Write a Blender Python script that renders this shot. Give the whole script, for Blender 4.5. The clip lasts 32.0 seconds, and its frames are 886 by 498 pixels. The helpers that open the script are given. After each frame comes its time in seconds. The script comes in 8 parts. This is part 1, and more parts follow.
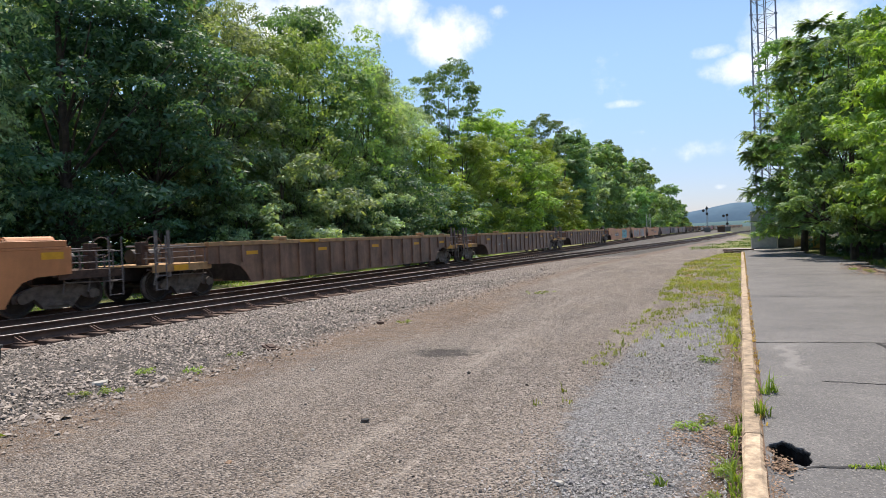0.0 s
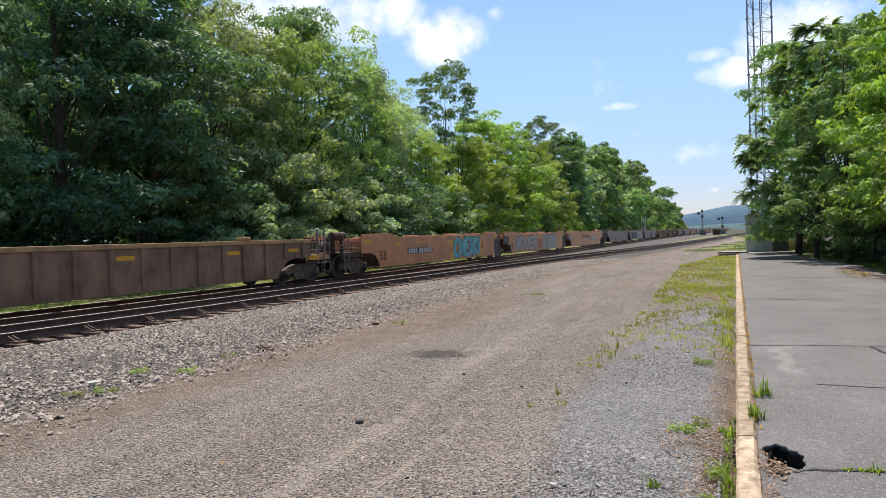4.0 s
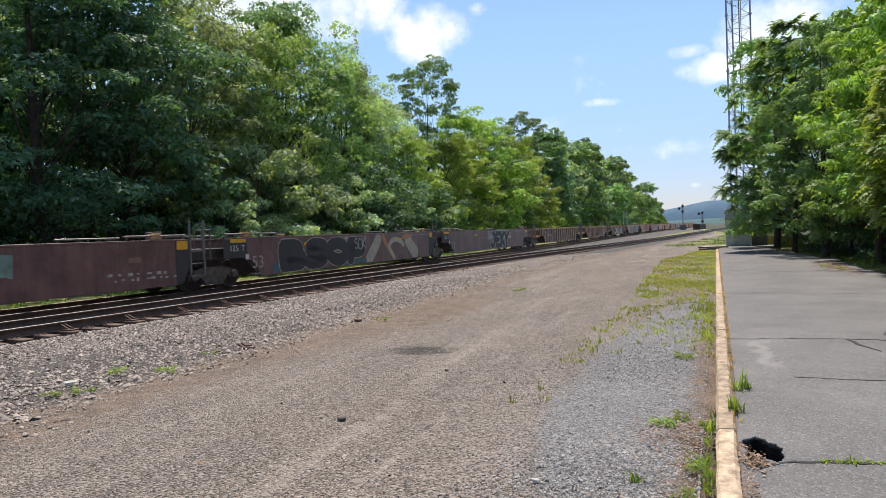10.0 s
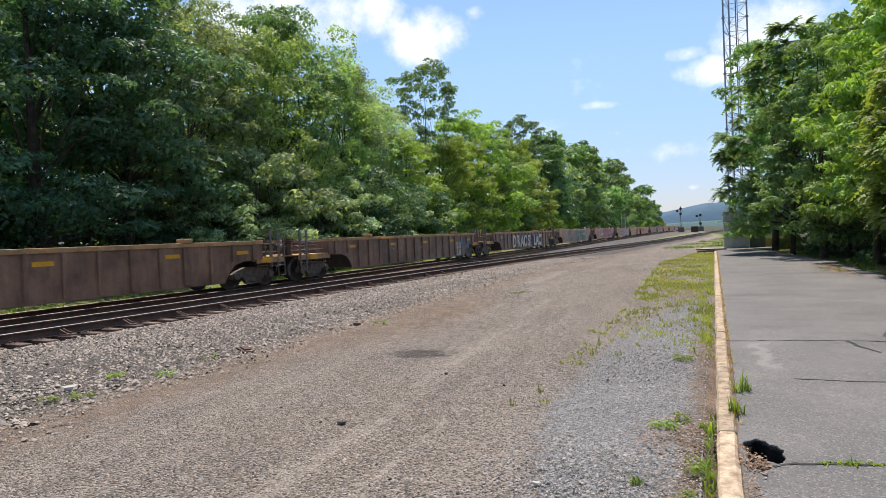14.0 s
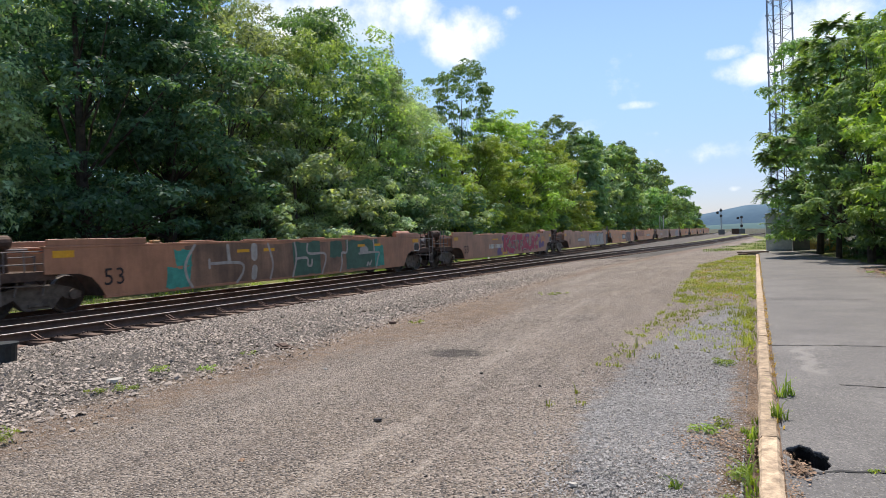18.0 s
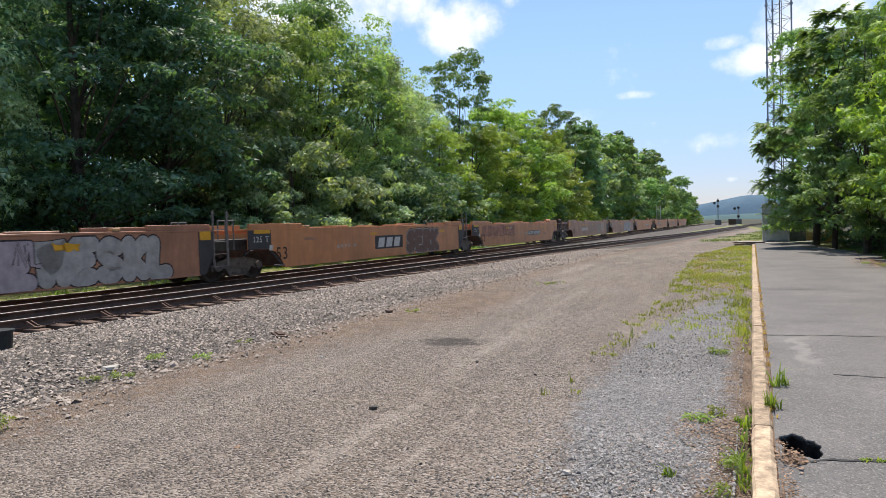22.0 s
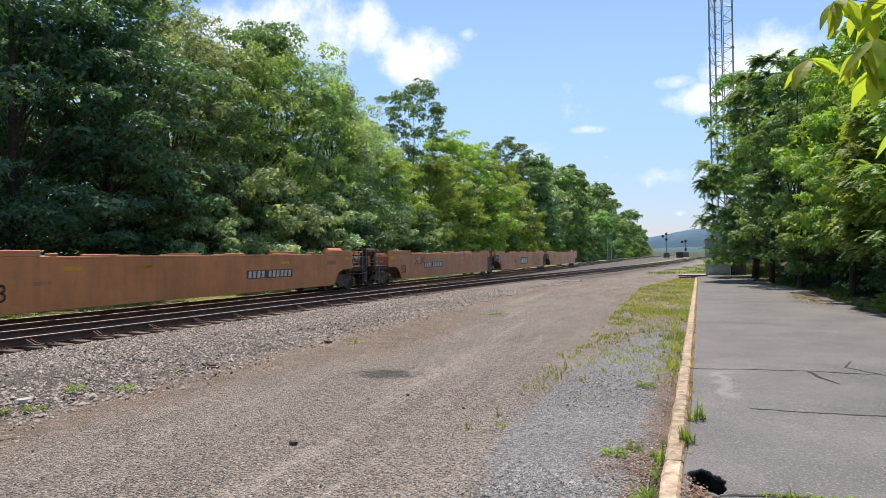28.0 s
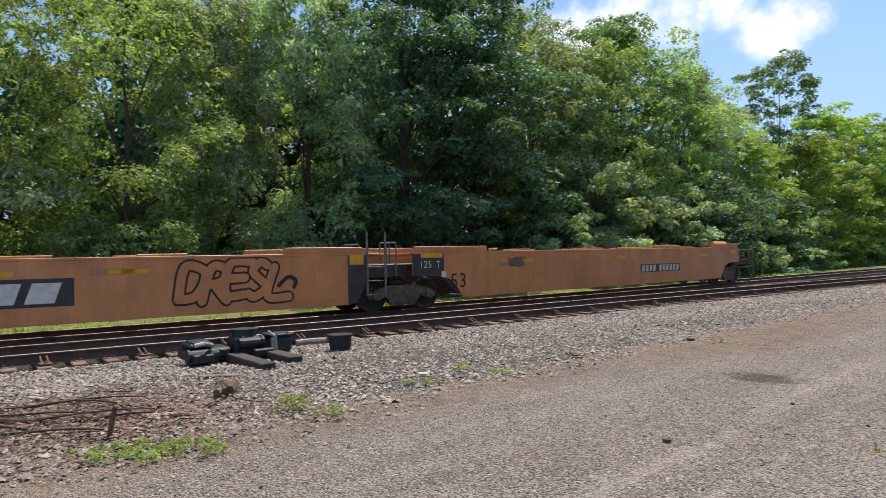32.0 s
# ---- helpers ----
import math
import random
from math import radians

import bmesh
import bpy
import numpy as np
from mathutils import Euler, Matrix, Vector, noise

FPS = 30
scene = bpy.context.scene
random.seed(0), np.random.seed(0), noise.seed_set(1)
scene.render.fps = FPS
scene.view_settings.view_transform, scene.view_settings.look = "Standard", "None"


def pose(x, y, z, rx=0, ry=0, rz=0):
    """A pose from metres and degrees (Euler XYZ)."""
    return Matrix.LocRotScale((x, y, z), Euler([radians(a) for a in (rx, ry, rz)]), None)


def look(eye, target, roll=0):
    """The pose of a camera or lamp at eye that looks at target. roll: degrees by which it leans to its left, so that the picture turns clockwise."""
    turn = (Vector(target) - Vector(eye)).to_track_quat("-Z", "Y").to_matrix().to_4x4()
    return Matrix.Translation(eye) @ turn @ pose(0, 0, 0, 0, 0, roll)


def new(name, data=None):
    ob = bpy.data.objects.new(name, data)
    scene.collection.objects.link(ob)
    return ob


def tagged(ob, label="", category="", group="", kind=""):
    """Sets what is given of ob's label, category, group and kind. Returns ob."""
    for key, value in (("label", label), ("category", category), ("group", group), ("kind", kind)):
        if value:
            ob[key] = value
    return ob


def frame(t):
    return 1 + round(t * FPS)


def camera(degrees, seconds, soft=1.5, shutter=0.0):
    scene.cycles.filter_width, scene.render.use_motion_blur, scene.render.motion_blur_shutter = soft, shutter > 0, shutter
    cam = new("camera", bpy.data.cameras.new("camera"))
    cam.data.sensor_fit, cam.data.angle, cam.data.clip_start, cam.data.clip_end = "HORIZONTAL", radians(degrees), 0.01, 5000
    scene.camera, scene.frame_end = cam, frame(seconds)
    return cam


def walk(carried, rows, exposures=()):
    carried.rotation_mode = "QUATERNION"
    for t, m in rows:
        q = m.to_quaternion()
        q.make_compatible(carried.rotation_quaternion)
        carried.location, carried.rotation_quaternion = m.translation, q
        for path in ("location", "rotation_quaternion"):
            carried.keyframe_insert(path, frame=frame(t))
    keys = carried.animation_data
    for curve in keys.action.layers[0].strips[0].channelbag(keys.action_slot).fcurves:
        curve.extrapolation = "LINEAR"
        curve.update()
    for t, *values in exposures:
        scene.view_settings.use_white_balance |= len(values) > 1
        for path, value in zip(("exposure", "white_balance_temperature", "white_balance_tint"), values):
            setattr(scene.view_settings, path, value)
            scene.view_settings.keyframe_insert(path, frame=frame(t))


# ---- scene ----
cam = camera(66.83, 32.0, soft=0.7, shutter=0.12)
PATH = [
    (0.0, pose(-0.354, 1.540, 1.644, 88.971, 2.276, 21.394)),
    (0.5, pose(-0.350, 1.538, 1.642, 88.954, 2.214, 21.282)),
    (1.0, pose(-0.347, 1.545, 1.638, 88.962, 2.141, 21.226)),
    (1.5, pose(-0.351, 1.544, 1.641, 88.953, 2.200, 21.268)),
    (2.0, pose(-0.354, 1.544, 1.646, 88.905, 1.958, 21.248)),
    (2.5, pose(-0.349, 1.540, 1.645, 88.903, 1.996, 21.218)),
    (3.0, pose(-0.342, 1.535, 1.640, 88.960, 2.210, 21.050)),
    (3.5, pose(-0.350, 1.541, 1.646, 89.059, 1.942, 21.037)),
    (5.5, pose(-0.355, 1.544, 1.641, 89.052, 2.051, 20.955)),
    (6.0, pose(-0.349, 1.548, 1.646, 89.169, 2.482, 21.075)),
    (6.5, pose(-0.341, 1.543, 1.641, 89.339, 2.270, 20.343)),
    (7.0, pose(-0.349, 1.543, 1.647, 89.222, 2.188, 20.014)),
    (7.5, pose(-0.349, 1.545, 1.642, 89.222, 2.047, 19.971)),
    (8.0, pose(-0.358, 1.553, 1.639, 89.023, 2.088, 19.509)),
    (8.5, pose(-0.362, 1.555, 1.636, 88.776, 1.783, 19.244)),
    (9.0, pose(-0.358, 1.571, 1.643, 88.584, 2.105, 19.070)),
    (9.5, pose(-0.353, 1.570, 1.649, 88.608, 2.142, 19.303)),
    (10.0, pose(-0.349, 1.567, 1.646, 88.665, 2.215, 19.577)),
    (10.5, pose(-0.344, 1.554, 1.644, 88.704, 2.363, 19.548)),
    (11.0, pose(-0.344, 1.553, 1.647, 88.678, 2.466, 19.629)),
    (11.5, pose(-0.343, 1.553, 1.643, 88.934, 2.889, 19.743)),
    (12.0, pose(-0.339, 1.546, 1.643, 89.046, 2.566, 19.759)),
    (12.5, pose(-0.350, 1.552, 1.641, 89.013, 2.382, 19.625)),
    (13.0, pose(-0.357, 1.562, 1.641, 88.930, 2.372, 19.490)),
    (13.5, pose(-0.358, 1.569, 1.645, 88.870, 2.511, 19.424)),
    (15.5, pose(-0.370, 1.551, 1.645, 89.303, 1.456, 19.936)),
    (16.0, pose(-0.363, 1.549, 1.641, 89.271, 1.411, 20.997)),
    (16.5, pose(-0.369, 1.554, 1.641, 88.815, 1.117, 22.208)),
    (17.0, pose(-0.385, 1.561, 1.635, 88.512, 1.833, 22.983)),
    (17.5, pose(-0.386, 1.559, 1.636, 88.788, 2.059, 22.593)),
    (18.0, pose(-0.374, 1.548, 1.634, 89.077, 1.974, 22.417)),
    (18.5, pose(-0.374, 1.553, 1.635, 88.988, 1.913, 22.682)),
    (19.0, pose(-0.369, 1.541, 1.632, 88.840, 2.067, 22.591)),
    (19.5, pose(-0.364, 1.538, 1.630, 88.137, 1.371, 22.385)),
    (20.0, pose(-0.374, 1.561, 1.630, 88.034, 1.609, 22.374)),
    (20.5, pose(-0.372, 1.565, 1.631, 87.999, 1.646, 22.331)),
    (21.0, pose(-0.376, 1.553, 1.636, 87.960, 1.528, 22.269)),
    (21.5, pose(-0.371, 1.551, 1.631, 88.058, 1.575, 22.219)),
    (22.0, pose(-0.367, 1.555, 1.628, 88.153, 1.731, 22.171)),
    (22.5, pose(-0.368, 1.549, 1.630, 88.170, 1.457, 22.133)),
    (23.0, pose(-0.369, 1.551, 1.633, 88.133, 1.405, 21.898)),
    (23.5, pose(-0.366, 1.558, 1.635, 88.436, 1.740, 21.358)),
    (24.0, pose(-0.354, 1.540, 1.632, 89.024, 1.611, 20.608)),
    (24.5, pose(-0.357, 1.532, 1.631, 89.206, 0.827, 19.609)),
    (25.0, pose(-0.379, 1.532, 1.622, 89.392, 0.806, 19.109)),
    (25.5, pose(-0.386, 1.557, 1.632, 89.496, 0.171, 18.513)),
    (27.5, pose(-0.161, 1.552, 1.665, 90.994, 2.322, 20.125)),
    (28.0, pose(-0.111, 1.651, 1.660, 90.515, 0.849, 18.379)),
    (28.5, pose(-0.106, 1.712, 1.659, 90.543, 2.361, 18.847)),
    (29.0, pose(-0.125, 1.704, 1.659, 89.463, 1.798, 22.226)),
    (29.5, pose(-0.144, 1.671, 1.656, 89.902, 1.877, 24.520)),
    (30.0, pose(-0.155, 1.632, 1.652, 90.166, 1.790, 25.646)),
    (30.5, pose(-0.193, 1.609, 1.648, 90.051, 2.352, 28.954)),
    (31.0, pose(-0.212, 1.580, 1.648, 90.773, 2.158, 31.110)),
    (31.5, pose(-0.209, 1.545, 1.657, 90.962, 1.939, 36.050)),
    (32.0, pose(-0.275, 1.548, 1.651, 90.576, 1.183, 47.422)),
]
walk(cam, PATH)

# world, sun and exposure
SUN_EL, SUN_AZ = radians(65), radians(-16)
SUN_DIR = Vector((math.sin(SUN_AZ) * math.cos(SUN_EL), math.cos(SUN_AZ) * math.cos(SUN_EL), math.sin(SUN_EL)))
sun_data = bpy.data.lights.new("sun", "SUN")
sun_data.energy, sun_data.angle, sun_data.color = 4.65, radians(0.6), (1.0, 0.895, 0.775)
sun = new("sun", sun_data)
sun.matrix_world = look(SUN_DIR * 100, (0, 0, 0))
scene.view_settings.exposure = 0.45


def make_world():
    world = bpy.data.worlds.new("daylight")
    world.use_nodes = True
    scene.world = world
    nt = world.node_tree
    n, l = nt.nodes, nt.links
    n.clear()
    out = n.new("ShaderNodeOutputWorld")
    bg = n.new("ShaderNodeBackground")
    sky = n.new("ShaderNodeTexSky")
    sky.sky_type, sky.sun_disc = "NISHITA", False
    sky.sun_elevation, sky.sun_rotation = SUN_EL, SUN_AZ
    sky.air_density, sky.dust_density, sky.ozone_density = 1.15, 0.12, 3.2
    bg.inputs[1].default_value = 0.118
    co = n.new("ShaderNodeTexCoord")
    # clouds lie on a flat layer above: the direction divided by its height
    sep = n.new("ShaderNodeSeparateXYZ")
    l.new(co.outputs["Generated"], sep.inputs[0])
    up = n.new("ShaderNodeMath"); up.operation = "MAXIMUM"; up.inputs[1].default_value = 0.02
    l.new(sep.outputs[2], up.inputs[0])
    flat = n.new("ShaderNodeVectorMath"); flat.operation = "DIVIDE"
    comb = n.new("ShaderNodeCombineXYZ")
    for i in range(3):
        l.new(up.outputs[0], comb.inputs[i])
    l.new(co.outputs["Generated"], flat.inputs[0]); l.new(comb.outputs[0], flat.inputs[1])
    mask = None
    fine = n.new("ShaderNodeTexNoise"); fine.inputs["Scale"].default_value = 9; fine.inputs["Detail"].default_value = 8; fine.inputs["Roughness"].default_value = 0.62
    l.new(co.outputs["Generated"], fine.inputs["Vector"])
    # each cloud: its azimuth, elevation, half width, half height, strength
    for az, el, w, h, k in CLOUDS:
        a, e = radians(az), radians(el)
        c = Vector((math.sin(a) * math.cos(e), math.cos(a) * math.cos(e), math.sin(e)))
        r = Vector((math.cos(a), -math.sin(a), 0))
        u = r.cross(c)
        parts = []
        for axis, size in ((r, w), (u, h)):
            d = n.new("ShaderNodeVectorMath"); d.operation = "DOT_PRODUCT"
            d.inputs[1].default_value = axis / math.tan(radians(size))
            l.new(co.outputs["Generated"], d.inputs[0])
            s = n.new("ShaderNodeMath"); s.operation = "SUBTRACT"; s.inputs[1].default_value = axis.dot(c) / math.tan(radians(size))
            l.new(d.outputs["Value"], s.inputs[0])
            q = n.new("ShaderNodeMath"); q.operation = "MULTIPLY"
            l.new(s.outputs[0], q.inputs[0]); l.new(s.outputs[0], q.inputs[1])
            parts.append(q)
        front = n.new("ShaderNodeVectorMath"); front.operation = "DOT_PRODUCT"; front.inputs[1].default_value = c
        l.new(co.outputs["Generated"], front.inputs[0])
        fr = n.new("ShaderNodeMath"); fr.operation = "GREATER_THAN"; fr.inputs[1].default_value = 0.2
        l.new(front.outputs["Value"], fr.inputs[0])
        dist = n.new("ShaderNodeMath"); dist.operation = "ADD"
        l.new(parts[0].outputs[0], dist.inputs[0]); l.new(parts[1].outputs[0], dist.inputs[1])
        blob = n.new("ShaderNodeMath"); blob.operation = "MULTIPLY_ADD"; blob.inputs[1].default_value = -0.55; blob.inputs[2].default_value = 0.2 + 0.5 * k
        l.new(dist.outputs[0], blob.inputs[0])
        clip = n.new("ShaderNodeMath"); clip.operation = "MULTIPLY"
        cm = n.new("ShaderNodeMath"); cm.operation = "MAXIMUM"; cm.inputs[1].default_value = -1.0
        l.new(blob.outputs[0], cm.inputs[0])
        off = n.new("ShaderNodeMath"); off.operation = "ADD"; off.inputs[1].default_value = 1.0
        l.new(cm.outputs[0], off.inputs[0])
        l.new(off.outputs[0], clip.inputs[0]); l.new(fr.outputs[0], clip.inputs[1])
        if mask is None:
            mask = clip
        else:
            m = n.new("ShaderNodeMath"); m.operation = "MAXIMUM"
            l.new(mask.outputs[0], m.inputs[0]); l.new(clip.outputs[0], m.inputs[1])
            mask = m
    # scattered thin cloud over the rest of the sky
    broad = n.new("ShaderNodeTexNoise"); broad.inputs["Scale"].default_value = 0.9; broad.inputs["Detail"].default_value = 6
    l.new(flat.outputs[0], broad.inputs["Vector"])
    bm_ = n.new("ShaderNodeMath"); bm_.operation = "MULTIPLY_ADD"; bm_.inputs[1].default_value = 1.5; bm_.inputs[2].default_value = -0.15
    l.new(broad.outputs["Fac"], bm_.inputs[0])
    mx = n.new("ShaderNodeMath"); mx.operation = "MAXIMUM"
    l.new(mask.outputs[0], mx.inputs[0]); l.new(bm_.outputs[0], mx.inputs[1])
    add = n.new("ShaderNodeMath"); add.operation = "MULTIPLY_ADD"; add.inputs[1].default_value = 2.6
    l.new(fine.outputs["Fac"], add.inputs[0])
    sc = n.new("ShaderNodeMath"); sc.operation = "SUBTRACT"; sc.inputs[1].default_value = 1.3
    l.new(mx.outputs[0], sc.inputs[0]); l.new(sc.outputs[0], add.inputs[2])
    ramp = n.new("ShaderNodeMapRange"); ramp.interpolation_type = "SMOOTHSTEP"
    ramp.inputs["From Min"].default_value, ramp.inputs["From Max"].default_value = 0.95, 1.75
    l.new(add.outputs[0], ramp.inputs["Value"])
    mix = n.new("ShaderNodeMix"); mix.data_type = "RGBA"
    l.new(ramp.outputs[0], mix.inputs["Factor"])
    # haze takes light and adds blue towards the horizon
    low = n.new("ShaderNodeMapRange"); low.interpolation_type = "SMOOTHSTEP"
    low.inputs["From Min"].default_value, low.inputs["From Max"].default_value = -0.02, 0.3
    l.new(sep.outputs[2], low.inputs["Value"])
    haze = n.new("ShaderNodeMix"); haze.data_type = "RGBA"
    haze.inputs["A"].default_value, haze.inputs["B"].default_value = (0.55, 0.565, 0.80, 1), (0.95, 0.94, 0.95, 1)
    l.new(low.outputs[0], haze.inputs["Factor"])
    dim = n.new("ShaderNodeMix"); dim.data_type = "RGBA"; dim.blend_type = "MULTIPLY"; dim.inputs["Factor"].default_value = 1
    l.new(sky.outputs[0], dim.inputs["A"]); l.new(haze.outputs["Result"], dim.inputs["B"])
    l.new(dim.outputs["Result"], mix.inputs["A"])
    mix.inputs["B"].default_value = (7.3, 7.4, 7.6, 1)
    l.new(mix.outputs["Result"], bg.inputs[0])
    l.new(bg.outputs[0], out.inputs[0])


CLOUDS = [(-30.5, 18.6, 6.5, 3.2, 1.0), (-24.5, 18.2, 3.2, 2.4, 0.9), (-20.4, 16.6, 3.6, 2.2, 1.0), (0.6, 13.4, 2.0, 0.7, 0.4), (2.4, 12.0, 2.8, 1.2, 0.55), (7.2, 14.2, 4.0, 2.6, 0.7), (-0.6, 5.9, 6.5, 1.3, 0.0), (-5.9, 10.2, 2.4, 0.5, -0.45),
          (1.2, 3.1, 0.7, 0.32, 0.6), (-7.0, 16.2, 1.3, 0.8, -0.4), (-11.5, 8.5, 3.2, 1.8, -0.45), (-15.9, 18.2, 1.2, 0.8, 0.25), (20, 16, 9, 3, 0.6), (60, 30, 20, 9, 0.8), (150, 35, 25, 9, 0.8), (-120, 30, 20, 8, 0.8)]
make_world()


# materials
def mat(name, color, rough=0.8, metal=0.0, var=0.25, scale=6.0, bump=0.3, bscale=40.0, color2=None, s2=None, spot=0.5, island=0.0, random_ob=0.0, bdist=0.01, streak=0.0):
    m = bpy.data.materials.new(name)
    m.use_nodes = True
    nt = m.node_tree
    n, l = nt.nodes, nt.links
    b = n["Principled BSDF"]
    b.inputs["Roughness"].default_value, b.inputs["Metallic"].default_value = rough, metal
    co = n.new("ShaderNodeTexCoord")
    big = n.new("ShaderNodeTexNoise"); big.inputs["Scale"].default_value = scale; big.inputs["Detail"].default_value = 6; big.inputs["Roughness"].default_value = 0.65
    small = n.new("ShaderNodeTexNoise"); small.inputs["Scale"].default_value = bscale; small.inputs["Detail"].default_value = 4
    for t in (big, small):
        l.new(co.outputs["Object"], t.inputs["Vector"])
    c = Vector(color)
    mix = n.new("ShaderNodeMix"); mix.data_type = "RGBA"
    mix.inputs["A"].default_value = (*(c * (1 - var)), 1)
    mix.inputs["B"].default_value = (*(Vector(color2) if color2 else c * (1 + var)), 1)
    r = n.new("ShaderNodeMapRange"); r.inputs["From Min"].default_value, r.inputs["From Max"].default_value = spot - 0.14, spot + 0.14
    l.new(big.outputs["Fac"], r.inputs["Value"]); l.new(r.outputs[0], mix.inputs["Factor"])
    last = mix.outputs["Result"]
    hsv = n.new("ShaderNodeHueSaturation")
    val = n.new("ShaderNodeMath"); val.operation = "MULTIPLY_ADD"; val.inputs[1].default_value = var * 1.2; val.inputs[2].default_value = 1 - var * 0.6
    l.new(small.outputs["Fac"], val.inputs[0])
    last_v = val
    if island or random_ob:
        src = n.new("ShaderNodeNewGeometry").outputs["Random Per Island"] if island else n.new("ShaderNodeObjectInfo").outputs["Random"]
        k = island or random_ob
        v2 = n.new("ShaderNodeMath"); v2.operation = "MULTIPLY_ADD"; v2.inputs[1].default_value = k * 2; v2.inputs[2].default_value = 1 - k
        l.new(src, v2.inputs[0])
        v3 = n.new("ShaderNodeMath"); v3.operation = "MULTIPLY"
        l.new(val.outputs[0], v3.inputs[0]); l.new(v2.outputs[0], v3.inputs[1])
        last_v = v3
    if streak:
        # rain-washed grime: noise drawn out downwards
        mp = n.new("ShaderNodeMapping"); mp.inputs["Scale"].default_value = (2.2, 2.2, 0.35)
        st = n.new("ShaderNodeTexNoise"); st.inputs["Scale"].default_value = 2.0; st.inputs["Detail"].default_value = 5; st.inputs["Roughness"].default_value = 0.7
        l.new(co.outputs["Object"], mp.inputs["Vector"]); l.new(mp.outputs[0], st.inputs["Vector"])
        sr = n.new("ShaderNodeMapRange"); sr.inputs["From Min"].default_value, sr.inputs["From Max"].default_value = 0.35, 0.66
        sr.inputs["To Min"].default_value, sr.inputs["To Max"].default_value = 1 + streak * 0.5, 1 - streak
        l.new(st.outputs["Fac"], sr.inputs["Value"])
        v4 = n.new("ShaderNodeMath"); v4.operation = "MULTIPLY"
        l.new(last_v.outputs[0], v4.inputs[0]); l.new(sr.outputs[0], v4.inputs[1])
        last_v = v4
    l.new(last, hsv.inputs["Color"]); l.new(last_v.outputs[0], hsv.inputs["Value"])
    l.new(hsv.outputs[0], b.inputs["Base Color"])
    if bump:
        bp = n.new("ShaderNodeBump"); bp.inputs["Strength"].default_value = bump; bp.inputs["Distance"].default_value = bdist
        l.new(small.outputs["Fac"], bp.inputs["Height"]); l.new(bp.outputs[0], b.inputs["Normal"])
    return m


def leaf_mat(name, dark, light, trans=0.45):
    m = bpy.data.materials.new(name)
    m.use_nodes = True
    nt = m.node_tree
    n, l = nt.nodes, nt.links
    n.clear()
    out = n.new("ShaderNodeOutputMaterial")
    geo, info = n.new("ShaderNodeNewGeometry"), n.new("ShaderNodeObjectInfo")
    mix = n.new("ShaderNodeMix"); mix.data_type = "RGBA"
    mix.inputs["A"].default_value, mix.inputs["B"].default_value = (*dark, 1), (*light, 1)
    l.new(geo.outputs["Random Per Island"], mix.inputs["Factor"])
    hsv = n.new("ShaderNodeHueSaturation")
    hue = n.new("ShaderNodeMath"); hue.operation = "MULTIPLY_ADD"; hue.inputs[1].default_value = 0.035; hue.inputs[2].default_value = 0.482
    v = n.new("ShaderNodeMath"); v.operation = "MULTIPLY_ADD"; v.inputs[1].default_value = 0.5; v.inputs[2].default_value = 0.75
    l.new(info.outputs["Random"], hue.inputs[0]); l.new(info.outputs["Random"], v.inputs[0])
    co = n.new("ShaderNodeTexCoord")
    # light and dark foliage masses: clump shading put into the leaf colour
    mass = n.new("ShaderNodeTexNoise"); mass.inputs["Scale"].default_value = 0.55; mass.inputs["Detail"].default_value = 3
    l.new(co.outputs["Object"], mass.inputs["Vector"])
    mr = n.new("ShaderNodeMapRange"); mr.inputs["From Min"].default_value, mr.inputs["From Max"].default_value = 0.35, 0.65
    mr.inputs["To Min"].default_value, mr.inputs["To Max"].default_value = 0.68, 1.3
    l.new(mass.outputs["Fac"], mr.inputs["Value"])
    vm = n.new("ShaderNodeMath"); vm.operation = "MULTIPLY"
    l.new(v.outputs[0], vm.inputs[0]); l.new(mr.outputs[0], vm.inputs[1])
    l.new(mix.outputs["Result"], hsv.inputs["Color"]); l.new(hue.outputs[0], hsv.inputs["Hue"]); l.new(vm.outputs[0], hsv.inputs["Value"])
    b = n.new("ShaderNodeBsdfPrincipled"); b.inputs["Roughness"].default_value = 0.55; b.inputs["Specular IOR Level"].default_value = 0.35
    t = n.new("ShaderNodeBsdfTranslucent")
    warm = n.new("ShaderNodeMix"); warm.data_type = "RGBA"; warm.blend_type = "MULTIPLY"; warm.inputs["Factor"].default_value = 1
    warm.inputs["B"].default_value = (1.6, 1.5, 0.45, 1)
    l.new(hsv.outputs[0], warm.inputs["A"])
    l.new(hsv.outputs[0], b.inputs["Base Color"]); l.new(warm.outputs["Result"], t.inputs["Color"])
    sh = n.new("ShaderNodeMixShader"); sh.inputs[0].default_value = trans
    l.new(b.outputs[0], sh.inputs[1]); l.new(t.outputs[0], sh.inputs[2]); l.new(sh.outputs[0], out.inputs[0])
    return m


M = {}
M["tan"] = mat("tan_paint", (0.58, 0.24, 0.095), 0.45, 0, 0.14, 1.0, 0.15, 30, streak=0.12)
M["tan2"] = mat("faded_tan_paint", (0.40, 0.19, 0.11), 0.42, 0, 0.18, 1.2, 0.15, 30, streak=0.16)
M["brown"] = mat("oxide_brown_paint", (0.165, 0.085, 0.075), 0.42, 0, 0.22, 1.2, 0.2, 25, streak=0.25)
M["dirty"] = mat("dirty_brown_steel", (0.20, 0.12, 0.084), 0.5, 0, 0.28, 0.9, 0.25, 25, color2=(0.30, 0.175, 0.115), streak=0.3)
M["ledge"] = mat("dusty_yellow_ledge", (0.40, 0.24, 0.11), 0.7, 0, 0.25, 3, 0.2, 30)
